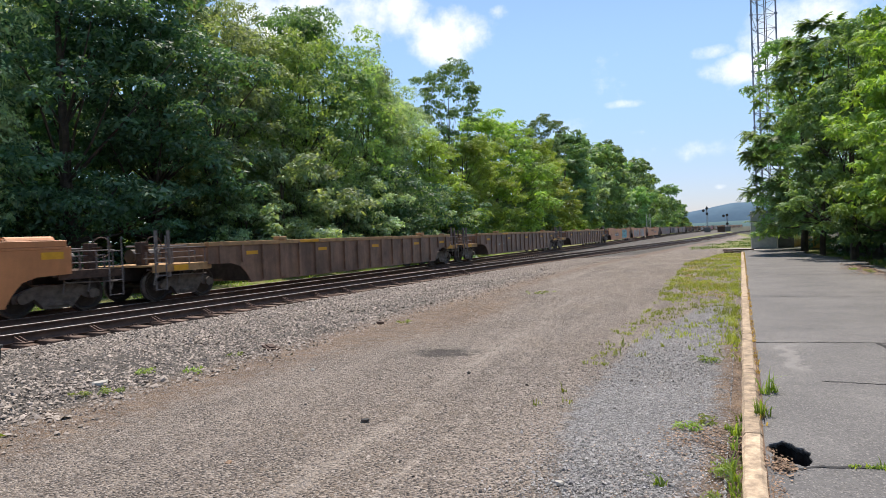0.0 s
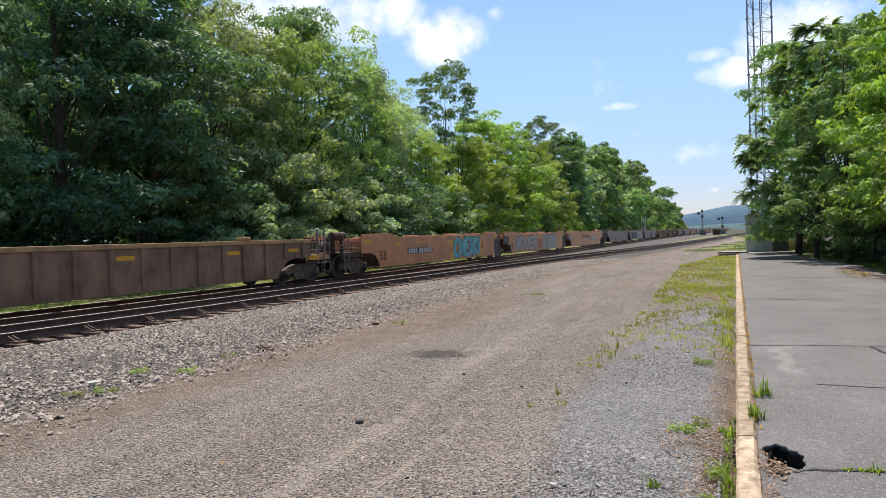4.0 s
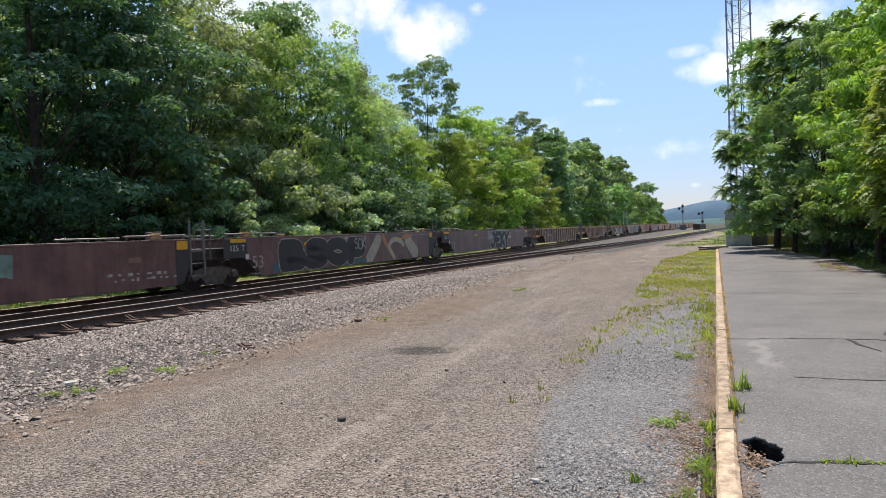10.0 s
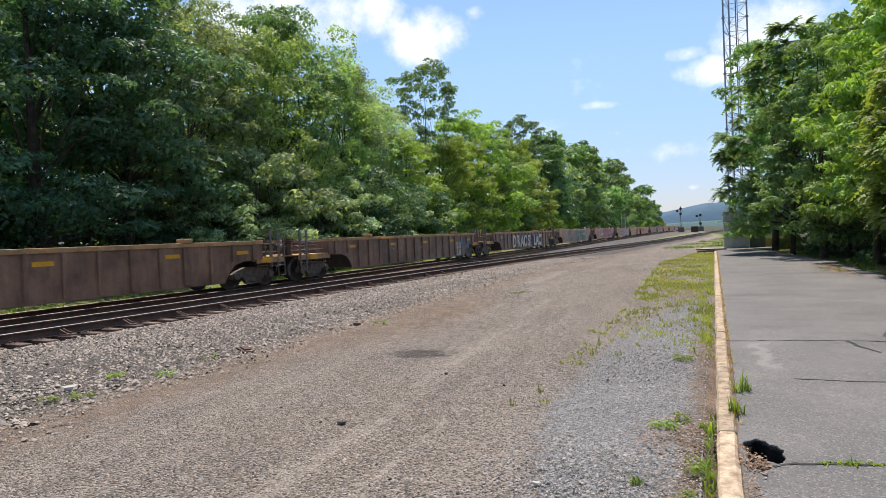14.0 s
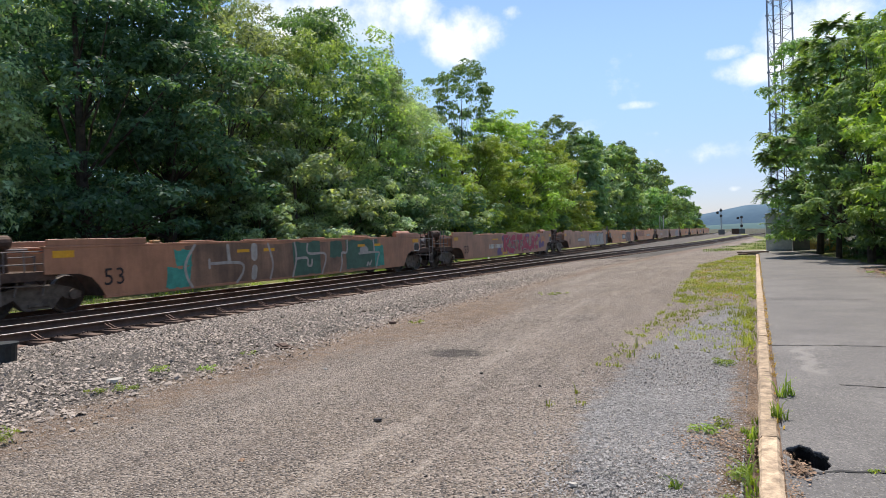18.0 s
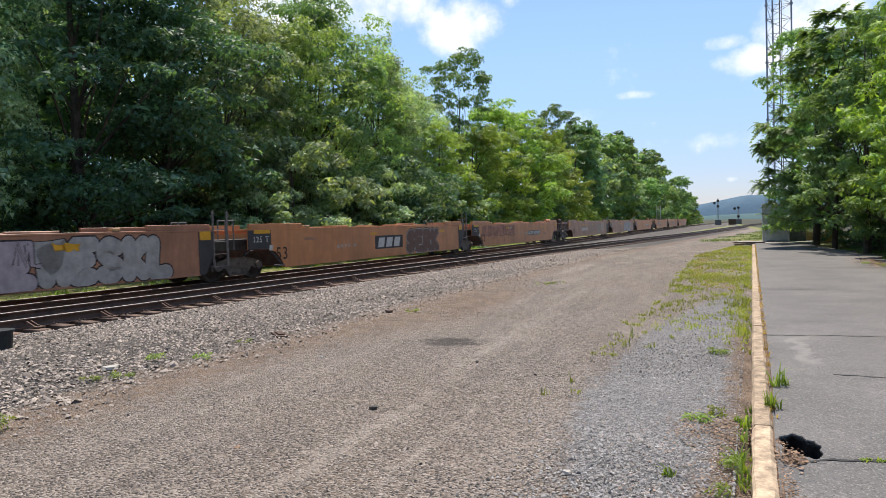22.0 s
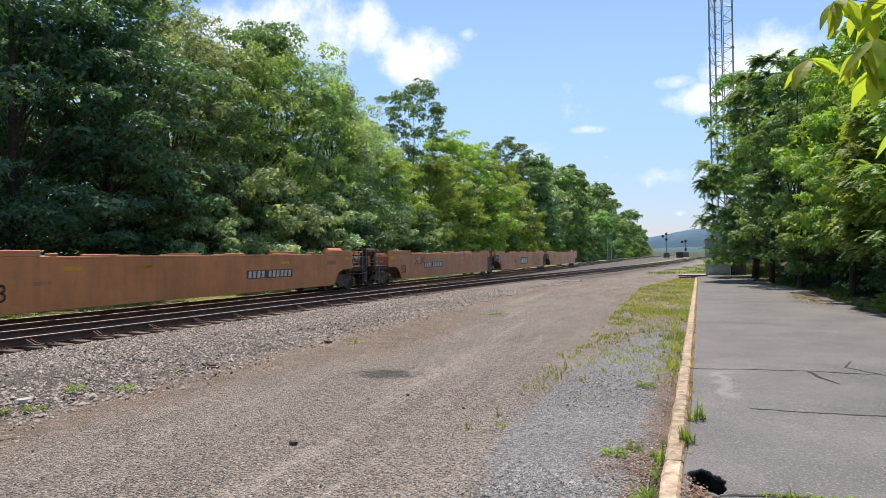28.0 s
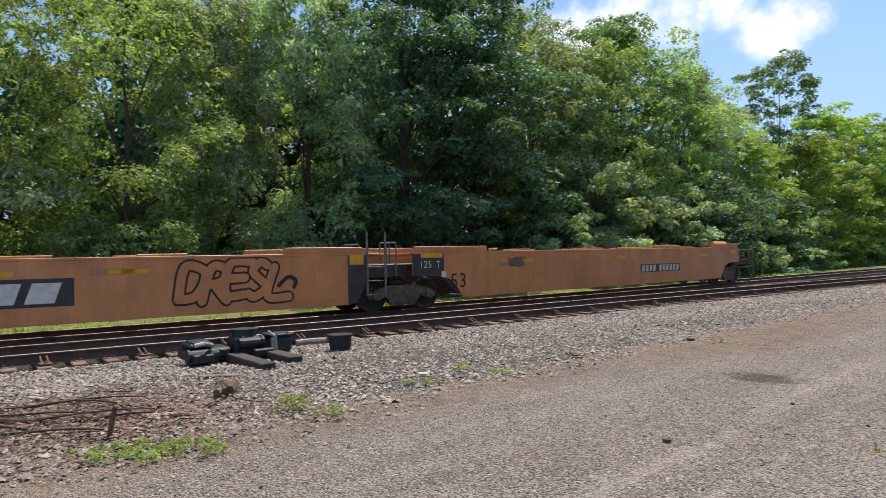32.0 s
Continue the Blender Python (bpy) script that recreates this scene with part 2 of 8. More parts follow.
M["grey_panel"] = mat("charcoal_panel", (0.04, 0.038, 0.04), 0.6, 0, 0.2, 3, 0.1, 30)
M["pipe"] = mat("dusty_grey_pipe", (0.17, 0.15, 0.14), 0.5, 0.2, 0.3, 6, 0.2, 40)
M["stencil"] = mat("worn_stencil", (0.40, 0.37, 0.34), 0.7, 0, 0.3, 9, 0.05, 40)
M["bubble_white"] = mat("faded_white_spray", (0.40, 0.37, 0.34), 0.55, 0, 0.18, 4, 0.05, 40, streak=0.15)
M["bubble_brown"] = mat("brown_spray", (0.16, 0.08, 0.055), 0.55, 0, 0.18, 4, 0.05, 40)
M["faded_green"] = mat("faded_green_spray", (0.17, 0.25, 0.2), 0.6, 0, 0.25, 4, 0.05, 40)
M["teal_dark"] = mat("dull_teal_spray", (0.06, 0.15, 0.16), 0.6, 0, 0.25, 4, 0.05, 40)
M["violet_spray"] = mat("violet_spray", (0.13, 0.06, 0.19), 0.5, 0, 0.25, 5, 0.05, 40)
M["orange_spray"] = mat("orange_spray", (0.5, 0.2, 0.08), 0.5, 0, 0.25, 5, 0.05, 40)
M["red_fade"] = mat("faded_red_paint", (0.30, 0.055, 0.05), 0.55, 0, 0.2, 4, 0.05, 40)
M["maroon_spray"] = mat("maroon_spray", (0.11, 0.03, 0.03), 0.55, 0, 0.25, 4, 0.05, 40)
M["pink_white"] = mat("pinkish_white_spray", (0.42, 0.35, 0.36), 0.55, 0, 0.15, 4, 0.05, 40, streak=0.15)
M["beige_spray"] = mat("faded_beige_spray", (0.36, 0.27, 0.19), 0.6, 0, 0.25, 4, 0.05, 40)
M["faint_spray"] = mat("thin_pale_spray", (0.46, 0.34, 0.26), 0.6, 0, 0.25, 6, 0.05, 40)
M["camo_green"] = mat("dark_green_spray", (0.05, 0.125, 0.09), 0.55, 0, 0.25, 3, 0.05, 40)
M["light_teal"] = mat("light_teal_spray", (0.10, 0.42, 0.46), 0.5, 0, 0.25, 3, 0.05, 40)
M["deep_teal"] = mat("deep_teal_spray", (0.012, 0.085, 0.095), 0.5, 0, 0.3, 3, 0.05, 40)
M["truck"] = mat("grimy_cast_steel", (0.115, 0.095, 0.08), 0.55, 0.1, 0.4, 6, 0.3, 40)
M["black"] = mat("grimy_black_steel", (0.045, 0.038, 0.034), 0.5, 0.2, 0.4, 5, 0.3, 40)
M["rust"] = mat("rusty_steel", (0.075, 0.045, 0.032), 0.75, 0.2, 0.35, 8, 0.3, 60)
M["brace"] = mat("rust_brown_casting", (0.115, 0.07, 0.052), 0.8, 0.1, 0.3, 6, 0.3, 60)
M["rail_side"] = mat("rail_side_rust", (0.09, 0.056, 0.043), 0.8, 0.1, 0.3, 4, 0.3, 60)
# pale diffuse base colour stands in for sky reflected in the polished head
M["rail_top"] = mat("polished_rail_head_sheen", (0.42, 0.40, 0.385), 0.5, 0.3, 0.1, 10, 0.02, 60)
M["tie"] = mat("creosoted_tie", (0.125, 0.083, 0.063), 0.9, 0, 0.3, 5, 0.5, 60, random_ob=0.3)
M["yellow"] = mat("yellow_placard", (0.72, 0.36, 0.02), 0.5, 0, 0.1, 6, 0.05, 40)
M["white"] = mat("white_stencil", (0.62, 0.6, 0.56), 0.7, 0, 0.15, 6, 0.05, 40)
M["faded_mark"] = mat("faded_dark_spray", (0.13, 0.07, 0.05), 0.7, 0, 0.4, 5, 0.05, 40)
M["overpaint"] = mat("purple_brown_overpaint", (0.40, 0.175, 0.105), 0.6, 0, 0.3, 2.5, 0.05, 40, streak=0.2)
M["number_ground"] = mat("dull_dark_number_ground", (0.085, 0.062, 0.052), 0.6, 0, 0.35, 4, 0.1, 30)
M["number_paint"] = mat("pale_number_paint", (0.62, 0.58, 0.54), 0.6, 0, 0.25, 9, 0.05, 40)
M["dark_mark"] = mat("dark_stencil", (0.03, 0.02, 0.02), 0.7, 0, 0.2, 6, 0.05, 40)
M["teal"] = mat("teal_spray", (0.05, 0.31, 0.25), 0.5, 0, 0.2, 5, 0.05, 40)
M["green_spray"] = mat("green_spray", (0.03, 0.2, 0.13), 0.5, 0, 0.2, 5, 0.05, 40)
M["red_spray"] = mat("red_spray", (0.42, 0.02, 0.06), 0.5, 0, 0.25, 5, 0.05, 40)
M["pale_spray"] = mat("pale_spray", (0.55, 0.55, 0.52), 0.5, 0, 0.2, 5, 0.05, 40)
M["cream_spray"] = mat("cream_spray", (0.42, 0.38, 0.27), 0.5, 0, 0.2, 5, 0.05, 40)
M["blue_spray"] = mat("blue_spray", (0.07, 0.14, 0.24), 0.5, 0, 0.2, 5, 0.05, 40)
M["olive_spray"] = mat("olive_spray", (0.3, 0.24, 0.07), 0.5, 0, 0.2, 5, 0.05, 40)
M["bark"] = mat("bark", (0.075, 0.058, 0.045), 0.9, 0, 0.35, 3, 0.8, 25)
M["ballast"] = mat("ballast_stone", (0.265, 0.23, 0.203), 0.9, 0, 0.15, 0.6, 0.4, 90, island=0.5)
M["dark_ballast"] = mat("dark_track_ballast", (0.075, 0.06, 0.05), 0.9, 0, 0.2, 0.6, 0.4, 90, island=0.5)
M["chips"] = mat("pale_stone_chips", (0.235, 0.232, 0.232), 0.9, 0, 0.12, 3, 0.4, 90, island=0.6)
M["kerb"] = mat("weathered_kerb_concrete", (0.39, 0.30, 0.21), 0.9, 0, 0.42, 8, 1.0, 45, random_ob=0.2)
M["concrete"] = mat("pale_concrete", (0.42, 0.40, 0.36), 0.9, 0, 0.15, 4, 0.4, 50)
M["crack"] = mat("tar_crack", (0.018, 0.018, 0.019), 0.8, 0, 0.2, 9, 0.4, 60)
M["soil"] = mat("brown_soil", (0.13, 0.085, 0.055), 0.95, 0, 0.3, 4, 0.8, 60)
M["pit_shade_soil"] = mat("shade_darkened_soil", (0.02, 0.016, 0.013), 0.95, 0, 0.4, 12, 0.8, 80)
M["galv"] = mat("galvanised_sheet", (0.33, 0.36, 0.38), 0.45, 0.55, 0.12, 4, 0.05, 30)
M["galv_dark"] = mat("grey_painted_sheet", (0.12, 0.125, 0.125), 0.55, 0.1, 0.15, 4, 0.05, 30)
M["tower"] = mat("tower_steel", (0.26, 0.28, 0.33), 0.5, 0.5, 0.15, 4, 0.05, 30)
M["machine"] = mat("dark_machine_paint", (0.022, 0.027, 0.03), 0.55, 0.2, 0.35, 6, 0.2, 50)
M["conduit"] = mat("grey_conduit", (0.24, 0.22, 0.2), 0.7, 0, 0.2, 6, 0.2, 50)
M["stick"] = mat("weathered_wood", (0.075, 0.05, 0.038), 0.9, 0, 0.35, 6, 0.5, 40, island=0.35)
M["grey_timber"] = mat("grey_timber", (0.17, 0.145, 0.12), 0.9, 0, 0.25, 6, 0.5, 40)
M["black_tie"] = mat("black_creosoted_tie", (0.05, 0.041, 0.036), 0.85, 0, 0.3, 5, 0.5, 60)
M["bark_scrap"] = mat("rotten_bark", (0.16, 0.10, 0.07), 0.9, 0, 0.3, 6, 0.3, 40, island=0.6)
M["pale_wood"] = mat("bleached_wood", (0.33, 0.28, 0.22), 0.9, 0, 0.25, 6, 0.5, 40)
M["litter"] = mat("dry_leaf_litter", (0.25, 0.165, 0.108), 0.9, 0, 0.3, 6, 0.2, 40, island=0.6)
M["leaf_oak"] = leaf_mat("leaf_dark_green", (0.081, 0.153, 0.080), (0.190, 0.298, 0.150), 0.42)
# a darker leaf kind, with the wood's deep shade put into its teal
M["leaf_deep"] = leaf_mat("leaf_deep_shade_green", (0.050, 0.122, 0.083), (0.142, 0.260, 0.170), 0.40)
M["leaf_olive"] = leaf_mat("leaf_olive_green", (0.148, 0.237, 0.097), (0.318, 0.424, 0.190), 0.46)
M["leaf_light"] = leaf_mat("leaf_light_green", (0.168, 0.275, 0.073), (0.322, 0.451, 0.136), 0.46)
M["leaf_grey"] = leaf_mat("leaf_grey_green", (0.178, 0.280, 0.185), (0.392, 0.499, 0.350), 0.42)
M["leaf_lime"] = leaf_mat("leaf_lime", (0.169, 0.270, 0.067), (0.312, 0.431, 0.139), 0.42)
M["leaf_maple"] = leaf_mat("leaf_mid_green", (0.121, 0.231, 0.099), (0.248, 0.398, 0.199), 0.42)
M["leaf_sunlit"] = leaf_mat("leaf_sunlit", (0.26, 0.36, 0.06), (0.42, 0.50, 0.10), 0.6)
M["grass"] = leaf_mat("grass_blade", (0.20, 0.285, 0.06), (0.38, 0.46, 0.125), 0.4)
# lit and shaded copies of grass, the light difference put into their colours
M["sun_grass"] = leaf_mat("sunlit_fresh_grass_blade", (0.13, 0.235, 0.04), (0.25, 0.38, 0.085), 0.45)
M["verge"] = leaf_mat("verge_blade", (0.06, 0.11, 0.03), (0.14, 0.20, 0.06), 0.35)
M["straw"] = leaf_mat("dry_grass_blade", (0.38, 0.27, 0.10), (0.55, 0.42, 0.18), 0.35)
M["weed"] = leaf_mat("weed_blade", (0.162, 0.257, 0.054), (0.324, 0.419, 0.115), 0.4)


def ground_mat():
    m = bpy.data.materials.new("lot_gravel")
    m.use_nodes = True
    nt = m.node_tree
    n, l = nt.nodes, nt.links
    b = n["Principled BSDF"]
    b.inputs["Roughness"].default_value = 0.95
    co = n.new("ShaderNodeTexCoord")
    attr = n.new("ShaderNodeAttribute"); attr.attribute_name = "zone"
    sep = n.new("ShaderNodeSeparateColor")
    l.new(attr.outputs["Color"], sep.inputs[0])

    def noise_(scale, detail=5, rough=0.6, vec=None):
        t = n.new("ShaderNodeTexNoise"); t.inputs["Scale"].default_value = scale; t.inputs["Detail"].default_value = detail; t.inputs["Roughness"].default_value = rough
        l.new(vec or co.outputs["Object"], t.inputs["Vector"])
        return t.outputs["Fac"]

    def mixc(fac, a, b2):
        x = n.new("ShaderNodeMix"); x.data_type = "RGBA"
        l.new(fac, x.inputs["Factor"])
        for s, c in (("A", a), ("B", b2)):
            if isinstance(c, tuple):
                x.inputs[s].default_value = (*c, 1)
            else:
                l.new(c, x.inputs[s])
        return x.outputs["Result"]

    def rng(v, a, c, lo=0.0, hi=1.0):
        x = n.new("ShaderNodeMapRange")
        x.inputs["From Min"].default_value, x.inputs["From Max"].default_value = a, c
        x.inputs["To Min"].default_value, x.inputs["To Max"].default_value = lo, hi
        l.new(v, x.inputs["Value"])
        return x.outputs[0]

    stones = n.new("ShaderNodeTexVoronoi"); stones.inputs["Scale"].default_value = 60
    l.new(co.outputs["Object"], stones.inputs["Vector"])
    cell = n.new("ShaderNodeSeparateColor"); l.new(stones.outputs["Color"], cell.inputs[0])
    # stretched noise: wheel tracks along the lot
    st = n.new("ShaderNodeMapping"); st.inputs["Scale"].default_value = (1.0, 0.16, 1); st.inputs["Rotation"].default_value = (0, 0, radians(-9))
    l.new(co.outputs["Object"], st.inputs["Vector"])
    tracks = noise_(1.5, 4, 0.6, st.outputs[0])
    lot = mixc(rng(tracks, 0.4, 0.62), (0.168, 0.137, 0.115), (0.325, 0.272, 0.228))
    lot = mixc(rng(noise_(0.5), 0.46, 0.62), lot, (0.225, 0.18, 0.142))
    lot = mixc(rng(cell.outputs[0], 0.35, 1.0, 0, 0.9), lot, (0.42, 0.37, 0.325))
    lot = mixc(rng(cell.outputs[1], 0.48, 0.95, 0, 0.95), lot, (0.06, 0.054, 0.05))
    chip = mixc(rng(cell.outputs[0], 0.0, 1.0), (0.105, 0.105, 0.108), (0.33, 0.325, 0.325))
    dirt = mixc(rng(noise_(2.5), 0.4, 0.65), (0.15, 0.10, 0.068), (0.25, 0.175, 0.115))
    dirt = mixc(rng(cell.outputs[0], 0.5, 1.0, 0, 0.6), dirt, (0.27, 0.25, 0.23))
    # shade in the gaps between ballast stones is put into this bed colour
    bed = mixc(rng(cell.outputs[0], 0.0, 1.0), (0.05, 0.045, 0.041), (0.15, 0.135, 0.122))
    green = mixc(rng(noise_(3.0), 0.35, 0.65), (0.14, 0.16, 0.045), (0.27, 0.27, 0.09))
    # floor under the trees, near black: their shade is put into the colour
    woods_shade = mixc(rng(noise_(1.2), 0.35, 0.65), (0.03, 0.035, 0.015), (0.06, 0.055, 0.03))
    edge = rng(noise_(6, 6, 0.7), 0.3, 0.7, -0.28, 0.28)

    def zone(out):
        a = n.new("ShaderNodeMath"); a.operation = "ADD"
        l.new(out, a.inputs[0]); l.new(edge, a.inputs[1])
        return rng(a.outputs[0], 0.35, 0.65)

    attr3 = n.new("ShaderNodeAttribute"); attr3.attribute_name = "zone3"
    sep3 = n.new("ShaderNodeSeparateColor"); l.new(attr3.outputs["Color"], sep3.inputs[0])
    rut = n.new("ShaderNodeMath"); rut.operation = "MULTIPLY"; rut.inputs[1].default_value = 0.6
    l.new(zone(sep3.outputs[0]), rut.inputs[0])
    lot = mixc(rut.outputs[0], lot, (0.40, 0.35, 0.30))
    col = mixc(zone(sep.outputs[0]), lot, bed)
    col = mixc(zone(sep.outputs[1]), col, dirt)
    col = mixc(zone(sep.outputs[2]), col, chip)
    attr2 = n.new("ShaderNodeAttribute"); attr2.attribute_name = "zone2"
    sep2 = n.new("ShaderNodeSeparateColor"); l.new(attr2.outputs["Color"], sep2.inputs[0])
    col = mixc(zone(sep2.outputs[0]), col, green)
    col = mixc(zone(sep2.outputs[1]), col, woods_shade)
    col = mixc(zone(sep2.outputs[2]), col, (0.075, 0.065, 0.058))
    col = mixc(zone(sep3.outputs[1]), col, (0.048, 0.038, 0.032))
    l.new(col, b.inputs["Base Color"])
    h = n.new("ShaderNodeMath"); h.operation = "ADD"
    l.new(rng(stones.outputs["Distance"], 0, 0.7, 1, 0), h.inputs[0]); l.new(noise_(25), h.inputs[1])
    bp = n.new("ShaderNodeBump"); bp.inputs["Strength"].default_value = 1.0; bp.inputs["Distance"].default_value = 0.022
    l.new(h.outputs[0], bp.inputs["Height"]); l.new(bp.outputs[0], b.inputs["Normal"])
    return m


def asphalt_mat():
    m = bpy.data.materials.new("worn_asphalt")
    m.use_nodes = True
    n, l = m.node_tree.nodes, m.node_tree.links
    b = n["Principled BSDF"]
    b.inputs["Roughness"].default_value = 0.85
    co = n.new("ShaderNodeTexCoord")

    def noise(scale, detail, rough=0.6):
        t = n.new("ShaderNodeTexNoise"); t.inputs["Scale"].default_value, t.inputs["Detail"].default_value, t.inputs["Roughness"].default_value = scale, detail, rough
        l.new(co.outputs["Object"], t.inputs["Vector"])
        return t.outputs["Fac"]

    def ramp(v, a, c, lo=0.0, hi=1.0):
        x = n.new("ShaderNodeMapRange")
        for key, val in (("From Min", a), ("From Max", c), ("To Min", lo), ("To Max", hi)):
            x.inputs[key].default_value = val
        l.new(v, x.inputs["Value"])
        return x.outputs[0]

    def mixc(fac, a, c):
        x = n.new("ShaderNodeMix"); x.data_type = "RGBA"
        l.new(fac, x.inputs["Factor"])
        for key, val in (("A", a), ("B", c)):
            if isinstance(val, tuple):
                x.inputs[key].default_value = (*val, 1)
            else:
                l.new(val, x.inputs[key])
        return x.outputs["Result"]

    grit = n.new("ShaderNodeTexVoronoi"); grit.inputs["Scale"].default_value = 95
    l.new(co.outputs["Object"], grit.inputs["Vector"])
    cell = n.new("ShaderNodeSeparateColor"); l.new(grit.outputs["Color"], cell.inputs[0])
    col = mixc(ramp(noise(0.7, 6), 0.36, 0.64), (0.098, 0.096, 0.097), (0.158, 0.153, 0.150))
    col = mixc(ramp(noise(4.5, 6, 0.7), 0.52, 0.72, 0, 0.5), col, (0.085, 0.082, 0.08))
    col = mixc(ramp(cell.outputs[0], 0.7, 1.0, 0, 0.75), col, (0.27, 0.255, 0.24))
    col = mixc(ramp(cell.outputs[1], 0.65, 1.0, 0, 0.7), col, (0.055, 0.053, 0.052))
    # a pale dried run-off mark
    sep = n.new("ShaderNodeSeparateXYZ"); l.new(co.outputs["Object"], sep.inputs[0])
    warp = ramp(noise(2.2, 3), 0.3, 0.7, -0.16, 0.16)
    dx = n.new("ShaderNodeMath"); dx.operation = "ADD"; l.new(sep.outputs[0], dx.inputs[0]); l.new(warp, dx.inputs[1])
    ax = n.new("ShaderNodeMath"); ax.operation = "SUBTRACT"; ax.inputs[1].default_value = 0.52; l.new(dx.outputs[0], ax.inputs[0])
    bx = n.new("ShaderNodeMath"); bx.operation = "ABSOLUTE"; l.new(ax.outputs[0], bx.inputs[0])
    wide = ramp(bx.outputs[0], 0.03, 0.11, 1, 0)
    ay = n.new("ShaderNodeMath"); ay.operation = "SUBTRACT"; ay.inputs[1].default_value = 10.25; l.new(sep.outputs[1], ay.inputs[0])
    by = n.new("ShaderNodeMath"); by.operation = "ABSOLUTE"; l.new(ay.outputs[0], by.inputs[0])
    stain = n.new("ShaderNodeMath"); stain.operation = "MULTIPLY"; l.new(wide, stain.inputs[0]); l.new(ramp(by.outputs[0], 0.7, 0.95, 0.5, 0), stain.inputs[1])
    col = mixc(stain.outputs[0], col, (0.26, 0.25, 0.24))
    l.new(col, b.inputs["Base Color"])
    bp = n.new("ShaderNodeBump"); bp.inputs["Strength"].default_value = 0.5; bp.inputs["Distance"].default_value = 0.006
    l.new(grit.outputs["Distance"], bp.inputs["Height"]); l.new(bp.outputs[0], b.inputs["Normal"])
    return m


M["ground"], M["asphalt"] = ground_mat(), asphalt_mat()


# mesh helpers
def part(name, bm, material, parent=None, label=""):
    """Links a bmesh as one mesh object under a thing or part."""
    me = bpy.data.meshes.new(name)
    bm.to_mesh(me)
    bm.free()
    return link(name, me, material, parent, label)


def link(name, me, material, parent=None, label=""):
    for x in (material if isinstance(material, (list, tuple)) else [material]):
        if x is not None and x.name not in [k.name for k in me.materials if k]:
            me.materials.append(x)
    ob = new(name, me)
    if parent is not None:
        ob.parent = parent
    if label:
        ob["label"] = label
    return ob


def box(bm, x0, x1, y0, y1, z0, z1, bevel=0.0, m=None):
    vs = [bm.verts.new((x, y, z)) for x in (x0, x1) for y in (y0, y1) for z in (z0, z1)]
    fs = [bm.faces.new([vs[i] for i in f]) for f in ((0, 1, 3, 2), (4, 6, 7, 5), (0, 4, 5, 1), (2, 3, 7, 6), (0, 2, 6, 4), (1, 5, 7, 3))]
    if bevel:
        es = list({e for f in fs for e in f.edges})
        r = bmesh.ops.bevel(bm, geom=es, offset=bevel, segments=1, affect="EDGES")
        vs = list({v for f in r["faces"] for v in f.verts} | {v for v in vs if v.is_valid})
    if m is not None:
        bmesh.ops.transform(bm, matrix=m, verts=[v for v in vs if v.is_valid])
    return vs


def rod(bm, a, b, r, n=6, r2=None):
    a, b = Vector(a), Vector(b)
    q = (b - a).to_track_quat("Z", "Y").to_matrix()
    r2 = r if r2 is None else r2
    rings = []
    for p, rr in ((a, r), (b, r2)):
        rings.append([bm.verts.new(p + q @ Vector((math.cos(k * math.tau / n) * rr, math.sin(k * math.tau / n) * rr, 0))) for k in range(n)])
    for k in range(n):
        bm.faces.new((rings[0][k], rings[0][(k + 1) % n], rings[1][(k + 1) % n], rings[1][k]))
    bm.faces.new(rings[0][::-1]); bm.faces.new(rings[1])


def tube(bm, pts, r, n=6):
    for a, b in zip(pts, pts[1:]):
        rod(bm, a, b, r, n)


def plate(bm, outline, y0, y1):
    """A plate with an outline in x and z, between y0 and y1."""
    a = [bm.verts.new((x, y0, z)) for x, z in outline]
    b = [bm.verts.new((x, y1, z)) for x, z in outline]
    n = len(outline)
    bm.faces.new(a); bm.faces.new(b[::-1])
    for k in range(n):
        bm.faces.new((a[k], b[k], b[(k + 1) % n], a[(k + 1) % n]))
    bmesh.ops.recalc_face_normals(bm, faces=bm.faces)


def quads(name, co, faces, material, parent=None, label="", smooth=False):
    """A mesh straight from arrays of corners and of quads or triangles."""
    me = bpy.data.meshes.new(name)
    k = faces.shape[1]
    me.vertices.add(len(co)); me.loops.add(faces.size); me.polygons.add(len(faces))
    me.vertices.foreach_set("co", np.asarray(co, np.float32).ravel())
    me.loops.foreach_set("vertex_index", faces.astype(np.int32).ravel())
    me.polygons.foreach_set("loop_start", np.arange(0, faces.size, k, dtype=np.int32))
    if smooth:
        me.polygons.foreach_set("use_smooth", np.ones(len(faces), bool))
    me.update(calc_edges=True)
    me.validate()
    return link(name, me, material, parent, label)


# the plan: lines of the tracks and the platform, as functions of y
def track_c(y):
    y = np.asarray(y, float)
    near = np.clip(y, -60, 110)
    x = -17.114 + 0.13 * near - 0.98e-3 * near ** 2 + 0.3442e-5 * near ** 3
    x = np.where(y > 110, x + 0.0392 * (y - 110) + 0.00012 * (y - 110) ** 2, x)
    x = x - np.interp(y, [12, 24, 36, 50], [0.0, 0.45, 0.91, 1.11])
    return np.where(y < -60, x + 0.28 * (y + 60), x)


def track_a(y):
    y = np.asarray(y, float)
    return np.interp(y, [-80, -20, 3.7, 11, 15, 20, 27, 36, 50, 68, 87, 112, 141, 184, 260, 400],
                     [-30, -17.3, -13.75, -12.78, -12.4, -12.05, -11.35, -10.3, -8.2, -5.2, -2.2, 0.9, 4.2, 8.9, 22, 60])


def smooth_line(f, y0, y1, step):
    ys = np.arange(y0, y1, step)
    k = 9
    xs = f(ys)
    xs = np.convolve(np.pad(xs, k, mode="reflect", reflect_type="odd"), np.ones(2 * k + 1) / (2 * k + 1), "valid")
    return xs, ys


